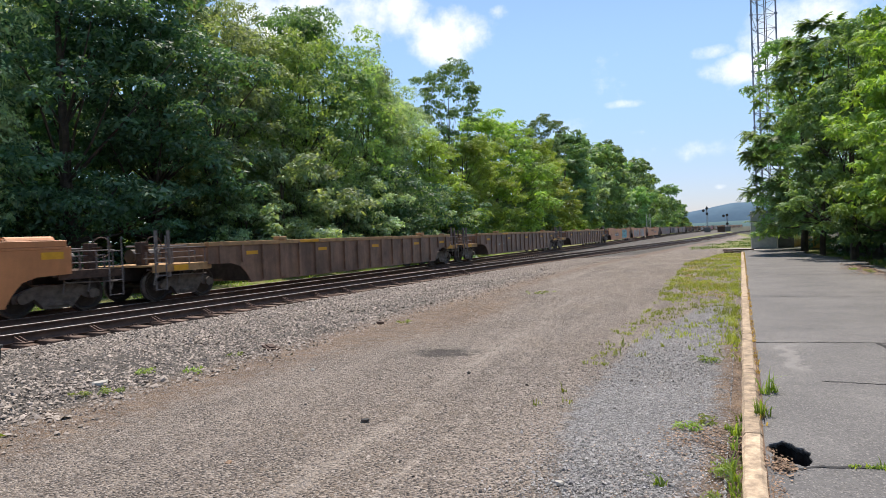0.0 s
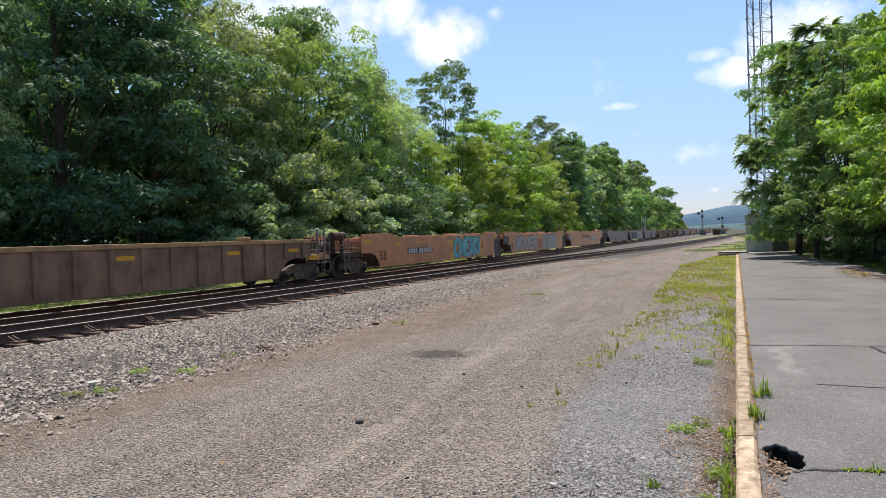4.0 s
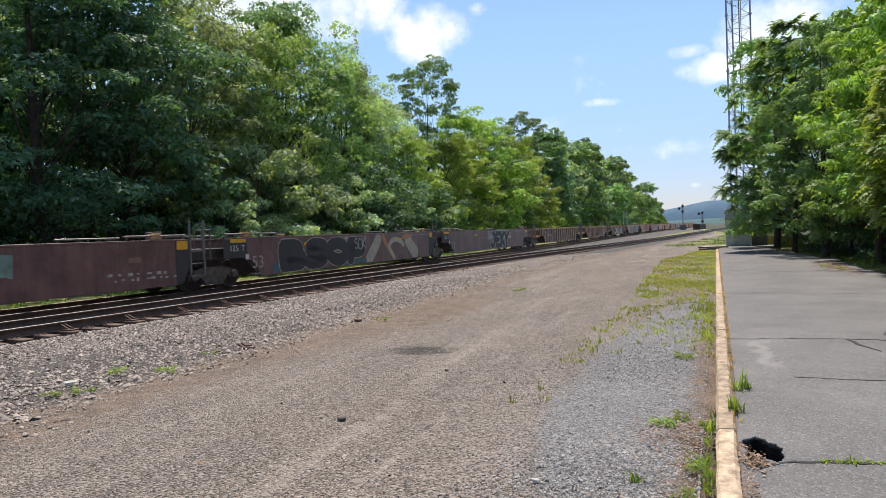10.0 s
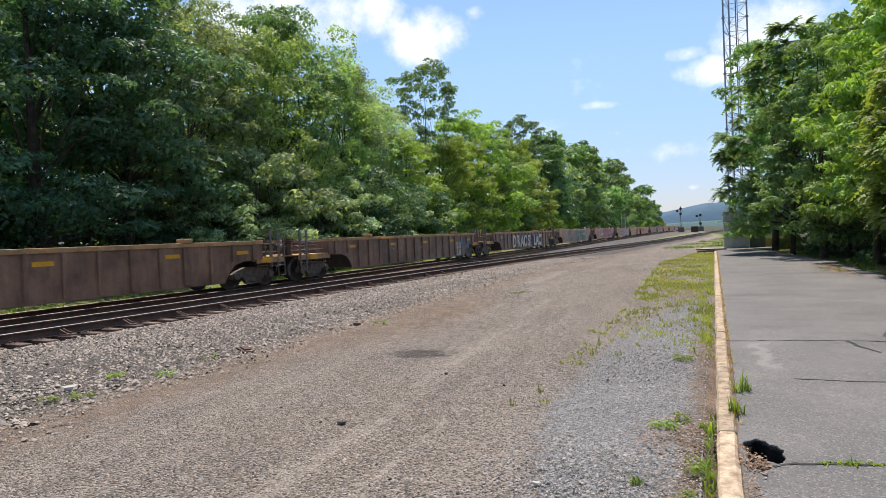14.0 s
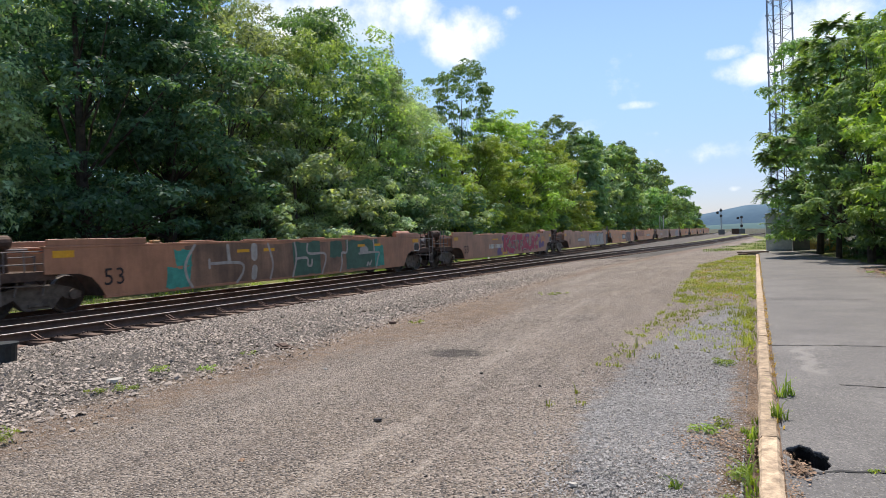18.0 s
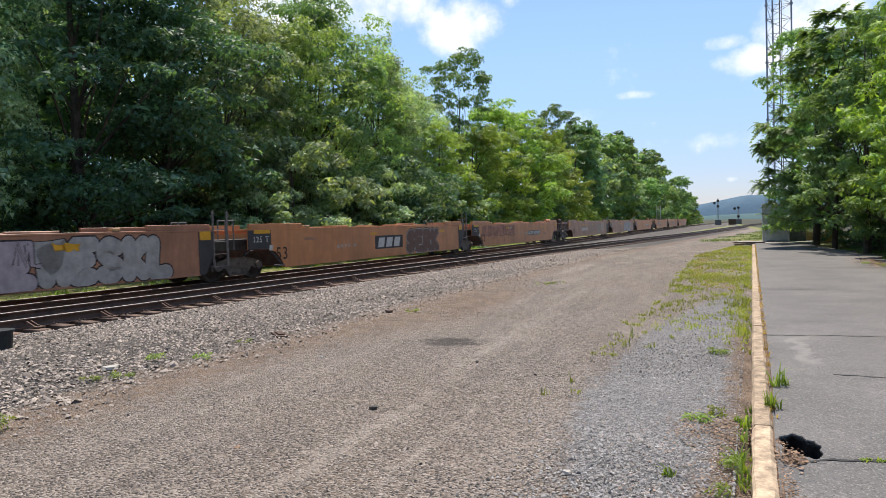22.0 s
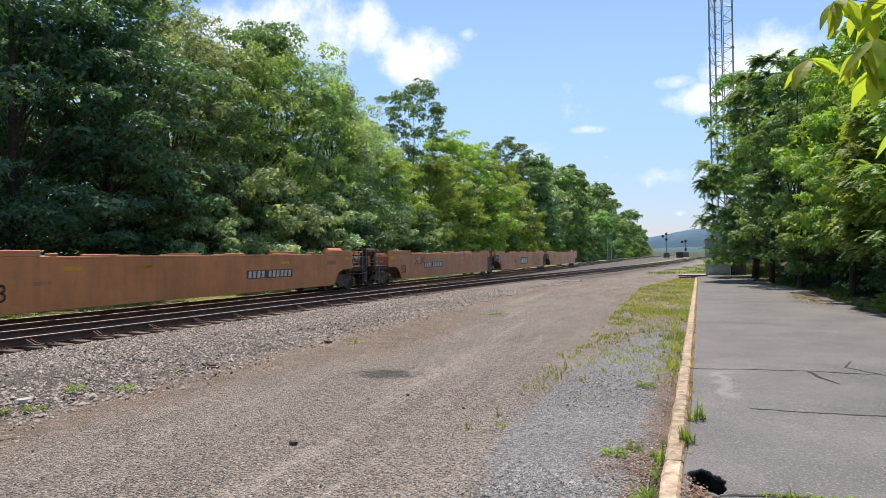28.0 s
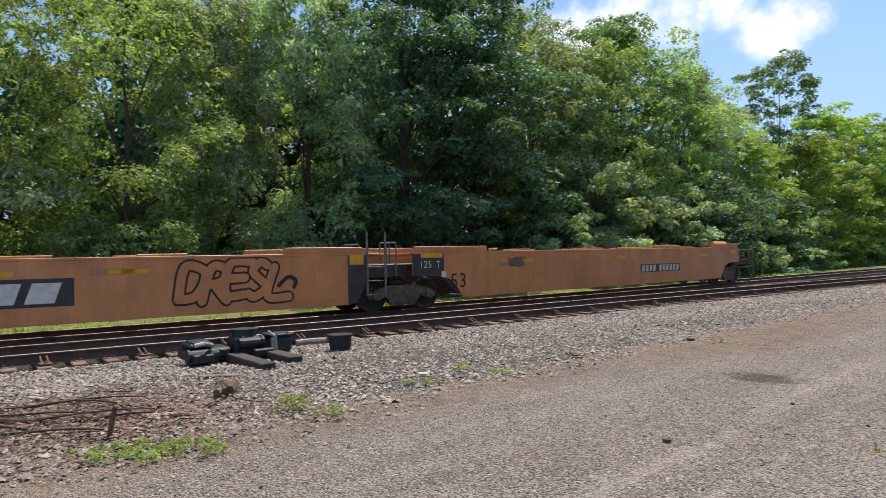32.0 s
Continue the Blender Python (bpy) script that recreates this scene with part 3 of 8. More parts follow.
def kerb_x(y):
    return -0.46 + 0.0445 * np.asarray(y, float)


PLATFORM_Z = 0.10
RAIL_TOP = 0.10


# ground: one sheet out to the horizon
def grass_left(y):
    """The lot-side edge of the grass along the kerb."""
    return np.interp(y, [10.5, 11.5, 14, 15.5, 18, 22.5, 34, 38, 43], [0.0, -0.4, -0.55, -0.6, -0.65, -1.1, -1.15, -0.3, 1.2])


def make_ground():
    def axis(a, b, step, far, grow=1.25):
        v = list(np.arange(a, b, step))
        s, x = step, b
        while x < far:
            v.append(x); s *= grow; x += s
        v.append(far)
        s, x = step, a - step
        while x > -far:
            v.insert(0, x); s *= grow; x -= s
        v.insert(0, -far)
        return np.array(v)
    xs, ys = axis(-23, 8, 0.2, 2600), axis(1, 46, 0.25, 2600)
    X, Y = np.meshgrid(xs, ys)
    c, a = track_c(Y), track_a(Y)
    rng = np.random.default_rng(3)
    lumps = np.zeros_like(X)
    for _ in range(26):
        k = rng.uniform(0.2, 1.6, 2); lumps += np.sin(X * k[0] + rng.uniform(0, 6)) * np.sin(Y * k[1] + rng.uniform(0, 6)) / 26
    corridor = np.clip((a + 3.6 - X) / 1.6, 0, 1) * np.clip((X - (c - 4.2)) / 1.2, 0, 1)
    bed = np.clip((a + 1.15 - X) / 0.5, 0, 1) * np.clip((X - (c - 2.6)) / 0.5, 0, 1)
    Z = 0.05 * lumps - 0.08 * corridor - 0.10 * bed
    Z = np.where(X > kerb_x(Y) - 0.05, np.minimum(Z, -0.06), Z)
    Z -= 0.6 * (np.abs(X - 0.15) < 0.42) * (np.abs(Y - 6.45) < 0.6) * (X > kerb_x(Y) + 0.02)
    Z -= np.clip((c - 4.5 - X) / 3, 0, 1) * 0.35
    Z += np.clip((c - 14 - X) / 40, 0, 1) * 2.0
    shell = np.clip(np.hypot(X, Y) / 1500 - 0.4, 0, 1)
    Z -= shell * 6
    co = np.stack([X, Y, Z], -1).reshape(-1, 3)
    ny, nx = X.shape
    i = np.arange(ny * nx).reshape(ny, nx)
    f = np.stack([i[:-1, :-1], i[:-1, 1:], i[1:, 1:], i[1:, :-1]], -1).reshape(-1, 4)
    ob = quads("ground", co, f, M["ground"], smooth=True)
    tagged(ob, "grey gravel lot with ballast, dirt and grass patches", "ground", kind="structure")
    # zones: ballast, dirt, pale chips; grass, woods floor with painted tree shade, dark patch
    bal = np.clip((-6.55 - 0.012 * Y - X) / 1.2 + 0.5, 0, 1) * np.clip((Y + 40) / 4, 0, 1)
    far_edge = np.interp(Y, [0, 20, 34, 60, 90, 140, 200], [-6.5, -6.6, -6.0, -2.6, 1.2, 7, 16])
    bal = np.clip((far_edge - X) / 1.0 + 0.5, 0, 1)
    dirt = np.exp(-((X - far_edge - 0.35) / 0.9) ** 2) * 0.62 + np.exp(-((X - (kerb_x(Y) - 0.2)) / np.interp(Y, [0, 5.6, 6.4, 8.3, 9, 12], [0.9, 0.75, 0.6, 0.5, 0.3, 0.2])) ** 4) * 0.9 * (Y < 12)
    dirt += 0.6 * np.exp(-((X + 4.9) / 0.8) ** 2 - ((Y - 15) / 5) ** 2)
    cx = np.interp(Y, [3, 5.6, 7.6, 12, 15.5, 18], [-0.95, -0.9, -0.95, -0.75, -0.3, 0.0])
    cw = np.interp(Y, [2, 5.2, 6.0, 7.6, 12, 15.5, 17], [0.0, 0.1, 0.38, 0.58, 0.5, 0.3, 0.0])
    dirt += 0.85 * np.exp(-((X + 8.3) / 1.6) ** 4 - ((Y - 3.3) / 1.8) ** 4)
    chips = np.clip(1.6 - np.abs(X - cx) / np.maximum(cw, 0.01), 0, 1) * (cw > 0.02)
    gl = grass_left(Y)
    grass = np.clip((X - gl) / 0.35 + 0.3, 0, 1) * np.clip((kerb_x(Y) - X) / 0.1 + 1, 0, 1) * np.interp(Y, [10, 12, 15, 21, 24, 36, 42, 44], [0, 0.1, 0.26, 0.3, 0.42, 0.45, 0.2, 0]) * (0.6 + 3.5 * np.clip(lumps, -0.1, 0.15))
    grass = np.maximum(grass, np.clip((c - 2.5 - X) / 0.5, 0, 1))
    grass = np.maximum(grass, 0.75 * np.exp(-((X - (c + a) / 2 - 2.2) / 1.6) ** 2) * (Y > 62) * (Y < 200))
    grass = np.maximum(grass, np.clip((X - 4.4) / 1.0, 0, 1))
    grass = np.maximum(grass, np.clip((Y - 52) / 6, 0, 1) * np.clip((X - a - 5) / 2.5, 0, 1))
    woods_shade = np.clip((c - 6.4 - X) / 1.0, 0, 1)
    woods_shade = np.maximum(woods_shade, np.clip((X - 5.6) / 1.5, 0, 1))
    dark = np.exp(-((X + 3.85) / 0.55) ** 2 - ((Y - 10.35) / 0.4) ** 2) * 0.9
    # pale wheel ruts along the lot
    ruts = sum(k * np.exp(-((X - np.interp(Y, [2, 5, 7, 10.5, 17, 30], line)) / w) ** 2) for line, w, k in (([-3.0, -2.98, -3.02, -3.26, -3.4, -2.6], 0.16, 0.6), ([-2.3, -2.36, -2.4, -2.68, -2.8, -2.0], 0.13, 0.5), ([-4.6, -4.7, -4.8, -5.0, -5.1, -4.4], 0.25, 0.4)))
    ruts = ruts * np.interp(Y, [3, 5, 18, 32], [0.6, 1, 0.9, 0])
    # darker ground along both tracks
    dark_bed = np.maximum(np.clip((X - a + 2.15) / 0.3, 0, 1) * np.clip((a + 0.45 - X) / 0.3, 0, 1), np.clip((X - c + 2.3) / 0.3, 0, 1) * np.clip((c + 0.8 - X) / 0.3, 0, 1))
    me = ob.data
    for name, trio in (("zone", (bal, dirt, chips)), ("zone2", (grass, woods_shade, dark)), ("zone3", (ruts, dark_bed, ruts))):
        at = me.color_attributes.new(name, "FLOAT_COLOR", "POINT")
        data = np.concatenate([np.stack([t.reshape(-1) for t in trio], 1), np.ones((X.size, 1))], 1)
        at.data.foreach_set("color", data.astype(np.float32).ravel())


make_ground()


def stones(name, count, where, size, material, label, seed, flat=0.7):
    """Loose stones, each a dented eight-sided lump."""
    rng = np.random.default_rng(seed)
    base = np.array([(1, 0, 0), (-1, 0, 0), (0, 1, 0), (0, -1, 0), (0, 0, 1), (0, 0, -1)], float)
    tri = np.array([(0, 2, 4), (2, 1, 4), (1, 3, 4), (3, 0, 4)])
    p = where(rng, count)
    count = len(p)
    s = size * rng.lognormal(0, 0.35, count)
    v = base[None] * rng.uniform(0.65, 1.25, (count, 6, 3))[..., :1] + rng.normal(0, 0.16, (count, 6, 3))
    th = rng.uniform(0, math.tau, count)
    ti = rng.normal(0, 0.5, count)
    v[..., 2] *= flat
    x = v[..., 0] * np.cos(ti)[:, None] - v[..., 2] * np.sin(ti)[:, None]
    z = v[..., 0] * np.sin(ti)[:, None] + v[..., 2] * np.cos(ti)[:, None]
    y = v[..., 1]
    v = np.stack([x * np.cos(th)[:, None] - y * np.sin(th)[:, None], x * np.sin(th)[:, None] + y * np.cos(th)[:, None], z], -1) * s[:, None, None] + p[:, None]
    f = tri[None] + 6 * np.arange(count)[:, None, None]
    ob = quads(name, v.reshape(-1, 3), f.reshape(-1, 3), material)
    return tagged(ob, label, "stones", kind="stuff")


def ballast_where(rng, n):
    y = 1 + 44 * rng.uniform(0, 1, n) ** 1.7
    x0, x1 = np.interp(y, [0, 20, 34, 60], [-6.3, -6.4, -5.8, -2.6]), track_a(y) + 0.45
    u = rng.uniform(0, 1, n) ** 0.9
    x = x0 + (x1 - x0) * (u - 0.03 * rng.exponential(1.0, n))
    z = -0.08 * np.clip((track_a(y) + 3.6 - x) / 1.6, 0, 1) - 0.09 * np.clip((track_a(y) + 1.0 - x) / 0.5, 0, 1) + rng.uniform(-0.008, 0.02, n)
    return np.stack([x, y, z], 1)


def between_where(rng, n):
    y = rng.uniform(-2, 60, n)
    a, c = track_a(y), track_c(y)
    x = c - 3.5 + (a - c + 3.5) * rng.uniform(0, 1, n)
    return np.stack([x, y, np.full(n, -0.165) + rng.uniform(-0.01, 0.02, n)], 1)


def chips_where(rng, n):
    y = 5.3 + 11.7 * rng.uniform(0, 1, n) ** 1.4
    cx = np.interp(y, [3, 5.6, 7.6, 12, 15.5, 18], [-0.95, -0.9, -0.95, -0.75, -0.3, 0.0])
    cw = np.interp(y, [2, 3, 5.6, 7.6, 12, 15.5, 17], [0.4, 0.6, 0.66, 0.75, 0.6, 0.4, 0.1])
    return np.stack([np.minimum(cx + cw * rng.normal(0, 0.55, n), kerb_x(y) - 0.1), y, np.full(n, 0.0)], 1)


def lot_where(rng, n):
    y = 2 + 30 * rng.uniform(0, 1, n) ** 2
    x = rng.uniform(-7.5, -0.4, n)
    return np.stack([x, y, np.full(n, 0.0)], 1)


stones("ballast_stones", 95000, ballast_where, 0.0185, M["ballast"], "grey crushed stone ballast beside the track", 11)
stones("track_ballast", 14000, between_where, 0.032, M["dark_ballast"], "dark stone ballast between the rails", 12)
stones("stone_chips", 30000, chips_where, 0.0075, M["chips"], "pale blue-grey stone chips spread by the kerb", 13)
stones("lot_gravel", 60000, lot_where, 0.0075, M["ballast"], "loose grey gravel on the lot", 14)


# platform: asphalt with a broken hole beside the kerb: middle and half sizes
HOLE = (0.12, 6.52, 0.122, 0.235)


def hole_edge(a):
    e = 1 - 0.14 * np.sin(2 * a) + 0.08 * np.sin(5 * a) + 0.04 * np.sin(11 * a + 1)
    return HOLE[0] + HOLE[2] * e * np.cos(a), HOLE[1] + HOLE[3] * e * np.sin(a)


def make_platform():
    ys = np.concatenate([np.arange(-6, 5.4, 0.4), np.arange(5.4, 7.4, 0.025), np.arange(7.4, 47.6, 0.4)])
    us = np.concatenate([np.arange(0, 0.62, 0.02), np.linspace(0.64, 5.4, 14)])
    U, Y = np.meshgrid(us, ys)
    width = np.interp(Y, [-6, 10, 16, 22, 31, 40, 47], [5.0, 4.6, 4.45, 4.05, 4.0, 2.9, 2.6]) + 0.12 * np.sin(Y * 1.7) + 0.08 * np.sin(Y * 4.1)
    t = np.clip(U / 5.4, 0, 1)
    X = kerb_x(Y) + 0.145 + np.where(U < 0.62, U, 0.62 + (U - 0.62) / 4.78 * (width - 0.62))
    Z = np.full_like(X, PLATFORM_Z) + 0.006 * np.sin(X * 2.1 + Y) + 0.006 * np.sin(Y * 1.3)
    ny, nx = X.shape
    idx = np.arange(ny * nx).reshape(ny, nx)
    yy, uu = (Y[:-1, :-1] + Y[1:, 1:]) / 2, (U[:-1, :-1] + U[1:, 1:]) / 2
    xx = (X[:-1, :-1] + X[1:, 1:]) / 2
    ang = np.arctan2((yy - HOLE[1]) / HOLE[3], (xx - HOLE[0]) / HOLE[2])
    ex, ey = hole_edge(ang)
    cell = np.hypot(xx - HOLE[0], yy - HOLE[1]) < 1.14 * np.hypot(ex - HOLE[0], ey - HOLE[1])
    f = np.stack([idx[:-1, :-1], idx[:-1, 1:], idx[1:, 1:], idx[1:, :-1]], -1)
    rim = np.intersect1d(f[cell], f[~cell])
    f = f[~cell]
    co = np.stack([X, Y, Z], -1).reshape(-1, 3)
    ang = np.arctan2((co[rim, 1] - HOLE[1]) / HOLE[3], (co[rim, 0] - HOLE[0]) / HOLE[2])
    hx, hy = hole_edge(ang)
    co[rim, 0], co[rim, 1] = HOLE[0] + (hx - HOLE[0]) * 1.14, HOLE[1] + (hy - HOLE[1]) * 1.14
    co[rim, 2] -= 0.004
    ob = quads("platform", co, f, M["asphalt"], smooth=False)
    sol = ob.modifiers.new("thickness", "SOLIDIFY")
    sol.thickness, sol.offset = 0.06, -1
    tagged(ob, "worn grey asphalt platform with tar cracks and a hole", "pavement", kind="structure")
    # the pit under the hole, its soil near black with painted shade
    bm = bmesh.new()
    rnd = random.Random(2)
    n = 40
    rings = []
    for q in range(n):
        a = q * math.tau / n
        hx, hy = hole_edge(a)
        rings.append([bm.verts.new((HOLE[0] + (hx - HOLE[0]) * k, HOLE[1] + (hy - HOLE[1]) * k, PLATFORM_Z - d + rnd.uniform(-0.01, 0.01))) for k, d in ((1.06, 0.03), (1.12, 0.10), (1.1, 0.2), (0.9, 0.30), (0.5, 0.36))])
    low = bm.verts.new((HOLE[0], HOLE[1], PLATFORM_Z - 0.37))
    for r, s2 in zip(rings, rings[1:] + rings[:1]):
        for k in range(4):
            bm.faces.new((r[k], s2[k], s2[k + 1], r[k + 1]))
        bm.faces.new((r[4], s2[4], low))
    part("pit", bm, M["pit_shade_soil"], ob, "washed-out pit under the asphalt, its shade put into the colour")
    # the crumbling lip of the hole, a closed ring
    bm = bmesh.new()
    n = 96
    rings = []
    for q in range(n):
        a = q * math.tau / n
        hx, hy = hole_edge(a)
        j = rnd.uniform(-0.03, 0.03)
        ring = []
        for k, d in ((1.34, -0.012), (1.30, 0.0015), (1.1, 0.004), (1.01 + j, 0.001), (0.99 + j, -0.010), (1.13, -0.02)):
            x, y = HOLE[0] + (hx - HOLE[0]) * k, HOLE[1] + (hy - HOLE[1]) * k
            x = max(x, float(kerb_x(y)) + 0.142 + 0.002 * k)
            ring.append(bm.verts.new((x, y, PLATFORM_Z + 0.006 * math.sin(x * 2.1 + y) + 0.006 * math.sin(y * 1.3) + d)))
        rings.append(ring)
    for r, s2 in zip(rings, rings[1:] + rings[:1]):
        for k in range(5):
            bm.faces.new((r[k], s2[k], s2[k + 1], r[k + 1]))
    part("hole_lip", bm, M["asphalt"], ob, "broken asphalt edge of the hole")
    # cracks: tarred lines
    rnd = random.Random(5)
    for pts, w in (([(0.15, 11.16), (0.9, 11.22), (1.6, 11.24), (2.4, 11.2), (3.8, 11.27)], 0.022), ([(1.58, 11.24), (1.62, 10.8), (1.75, 10.4)], 0.03),
                   ([(0.66, 8.95), (1.1, 8.9), (1.8, 8.88), (3.2, 8.8)], 0.02), ([(0.14, 6.2), (0.3, 6.29), (0.8, 6.36), (2.0, 6.5)], 0.028), ([(2.4, 11.2), (2.1, 11.7), (2.3, 12.3)], 0.02),
                   ([(0.6, 17.3), (2.0, 17.35), (3.9, 17.2)], 0.02), ([(0.7, 24.0), (4.0, 24.2)], 0.03)):
        bm = bmesh.new()
        prev = None
        for (x0, y0), (x1, y1) in zip(pts, pts[1:]):
            k = max(2, int(math.hypot(x1 - x0, y1 - y0) / 0.07))
            for q in range(k + 1):
                s = q / k
                x, y = x0 + (x1 - x0) * s + rnd.uniform(-0.012, 0.012), y0 + (y1 - y0) * s + rnd.uniform(-0.014, 0.014)
                d = Vector((-(y1 - y0), x1 - x0)).normalized() * w * rnd.uniform(0.35, 1.0) * 0.95
                z = PLATFORM_Z + 0.006 * math.sin(x * 2.1 + y) + 0.006 * math.sin(y * 1.3) + 0.0045
                pair = (bm.verts.new((x - d.x, y - d.y, z)), bm.verts.new((x + d.x, y + d.y, z)))
                if prev:
                    bm.faces.new((prev[0], prev[1], pair[1], pair[0]))
                prev = pair
        part("crack", bm, M["crack"], ob)
    return ob


platform = make_platform()


def make_kerb():
    kerb = tagged(new("kerb"), "weathered buff concrete kerb along the asphalt platform", "kerb", kind="structure")
    rnd = random.Random(8)
    y = -5.9
    cuts = [-5.9, -3.2, -0.6, 2.0, 4.6, 6.9, 9.3, 11.9, 14.3, 17.2, 19.8, 22.6, 25.1, 27.9, 30.4, 33.2, 35.8, 38.5, 41.2, 43.9]
    for a, b in zip(cuts, cuts[1:]):
        bm = bmesh.new()
        n = 9
        rows = []
        for k in range(n + 1):
            yy = a + 0.012 + (b - a - 0.024) * k / n
            x0 = float(kerb_x(yy))
            j = lambda s: rnd.uniform(-s, s)
            rows.append([bm.verts.new(p) for p in ((x0 + j(.004), yy, -0.2), (x0 + j(.006), yy, 0.095 + j(.008)), (x0 + 0.02 + j(.008), yy, 0.118 + j(.006)),
                                                   (x0 + 0.115 + j(.008), yy, 0.12 + j(.005)), (x0 + 0.135 + j(.005), yy, 0.1 + j(.006)), (x0 + 0.135, yy, -0.2))])
        for r, s in zip(rows, rows[1:]):
            for k in range(5):
                bm.faces.new((r[k], s[k], s[k + 1], r[k + 1]))
        bm.faces.new(rows[0]); bm.faces.new(rows[-1][::-1])
        bmesh.ops.recalc_face_normals(bm, faces=bm.faces)
        part("kerb_stone", bm, M["kerb"], kerb)


make_kerb()


# tracks
def rail_profile():
    pts = [(-0.036, 0.0), (-0.036, -0.03), (-0.009, -0.045), (-0.009, -0.155), (-0.07, -0.172), (-0.07, -0.18)]
    return pts + [(-x, z) for x, z in pts[::-1]]


def make_rail(name, parent, f, offset, y0, y1, step, rail_kind=""):
    xs, ys = smooth_line(f, y0 - 0, y1, step)
    dx = np.gradient(xs, ys)
    nrm = np.hypot(1, dx)
    cx, cy = xs - offset / nrm, ys + offset * dx / nrm
    prof = rail_profile()
    k = len(prof)
    co = np.zeros((len(ys), k, 3))
    for j, (u, w) in enumerate(prof):
        co[:, j] = np.stack([cx + u / nrm, cy - u * dx / nrm, np.full_like(cx, RAIL_TOP + w)], 1)
    i = np.arange(len(ys) * k).reshape(len(ys), k)
    f_ = np.stack([i[:-1], i[1:], np.roll(i, -1, 1)[1:], np.roll(i, -1, 1)[:-1]], -1)
    ob = quads(name, co.reshape(-1, 3), f_.reshape(-1, 4), [M["rail_side"], M["rail_top"]], parent)
    slot = np.zeros((len(ys) - 1, k), np.int32)
    slot[:, k - 1] = 1
    ob.data.polygons.foreach_set("material_index", slot.ravel())
    return ob


def make_track(name, f, y0, y1, near_label, tie_y):
    track = tagged(new(name), near_label, "railway track", kind="structure")
    make_rail("rail", track, f, 0.0, y0, y1, 0.5)
    make_rail("rail", track, f, 1.51, y0, y1, 0.5)
    # ties: one mesh, an object each where they can be seen one by one
    bm = bmesh.new()
    box(bm, -1.95 + 0.75, 0.55 + 0.75 - 0.0, -0.115, 0.115, -0.265, -0.085, 0.012)
    for s in (-0.75, 0.76):
        box(bm, s - 0.19, s + 0.19, -0.09, 0.09, -0.0845, -0.0755)
        for u, w in ((-0.1, -0.05), (-0.1, 0.05), (0.1, -0.05), (0.1, 0.05)):
            box(bm, s + u - 0.02, s + u + 0.02, w - 0.018, w + 0.018, -0.078, -0.045)
    tie_me = bpy.data.meshes.new("tie")
    bm.to_mesh(tie_me); bm.free()
    tie_me.materials.append(M["tie"])
    spike = bmesh.new()
    for s in (-0.1, 0.1):
        for e in (-0.05, 0.05):
            box(spike, s - 0.02, s + 0.02, e - 0.012, e + 0.012, -0.0795, -0.055)
    spike_me = bpy.data.meshes.new("spikes"); spike.to_mesh(spike_me); spike.free(); spike_me.materials.append(M["rust"])
    rnd = random.Random(4)
    y = tie_y[0]
    while y < tie_y[1]:
        x = float(f(y)); d = float(f(y + 0.5) - f(y - 0.5))
        ang = -math.atan(d)
        t = new("tie", tie_me); t.parent = track
        t.matrix_basis = Matrix.Translation((x - 0.755, y + 0.755 * d, rnd.uniform(-0.008, 0.004))) @ Matrix.Rotation(ang + rnd.uniform(-0.012, 0.012), 4, "Z") @ Matrix.Translation((rnd.uniform(-0.05, 0.09), 0, 0))
        if y < 24:
            s = new("spikes", spike_me); s.parent = t
            s.matrix_basis = Matrix.Translation((0.755, 0, 0))
        y += 0.52
    if name == "track_near":
        # cast braces against the outside of the near rail
        bm = bmesh.new()
        box(bm, -0.02, 0.3, -0.1, 0.1, -0.075, -0.05, 0.006)
        for e in (-0.05, 0.05):
            v = [bm.verts.new(p) for p in ((-0.02, e - 0.012, -0.05), (0.2, e - 0.012, -0.05), (-0.02, e - 0.012, 0.055), (-0.02, e + 0.012, -0.05), (0.2, e + 0.012, -0.05), (-0.02, e + 0.012, 0.055))]
            for f4 in ((0, 1, 2), (5, 4, 3), (0, 3, 4, 1), (1, 4, 5, 2), (2, 5, 3, 0)):
                bm.faces.new([v[q] for q in f4])
        rod(bm, (0.22, 0, -0.05), (0.22, 0, -0.015), 0.028, 6)
        brace_me = bpy.data.meshes.new("rail_brace"); bm.to_mesh(brace_me); bm.free(); brace_me.materials.append(M["brace"])
        for k in range(1, 70, 3):
            y = tie_y[0] + 0.52 * k
            o = new("rail_brace", brace_me); o.parent = track
            o.matrix_basis = Matrix.Translation((float(f(y)) + 0.05, y, 0)) @ Matrix.Rotation(rnd.uniform(-0.1, 0.1), 4, "Z")
    # farther ties, joined
    bm = bmesh.new()
    y = tie_y[1]
    while y < 150:
        x = float(f(y)); d = float(f(y + 0.5) - f(y - 0.5))
        box(bm, -1.3, 1.3, -0.115, 0.115, -0.265, -0.085, 0, Matrix.Translation((x - 0.755, y, 0)) @ Matrix.Rotation(-math.atan(d), 4, "Z"))
        y += 0.52
    far = part("far_ties", bm, M["tie"], track)
    far["kind"] = "stuff"
    return track


make_track("track_near", track_a, -40, 330, "rusty near railway track with polished rail heads on dark ties", (-4, 64))
make_track("track_far", track_c, -60, 420, "far railway track with polished rail heads under the train", (-4, 40))


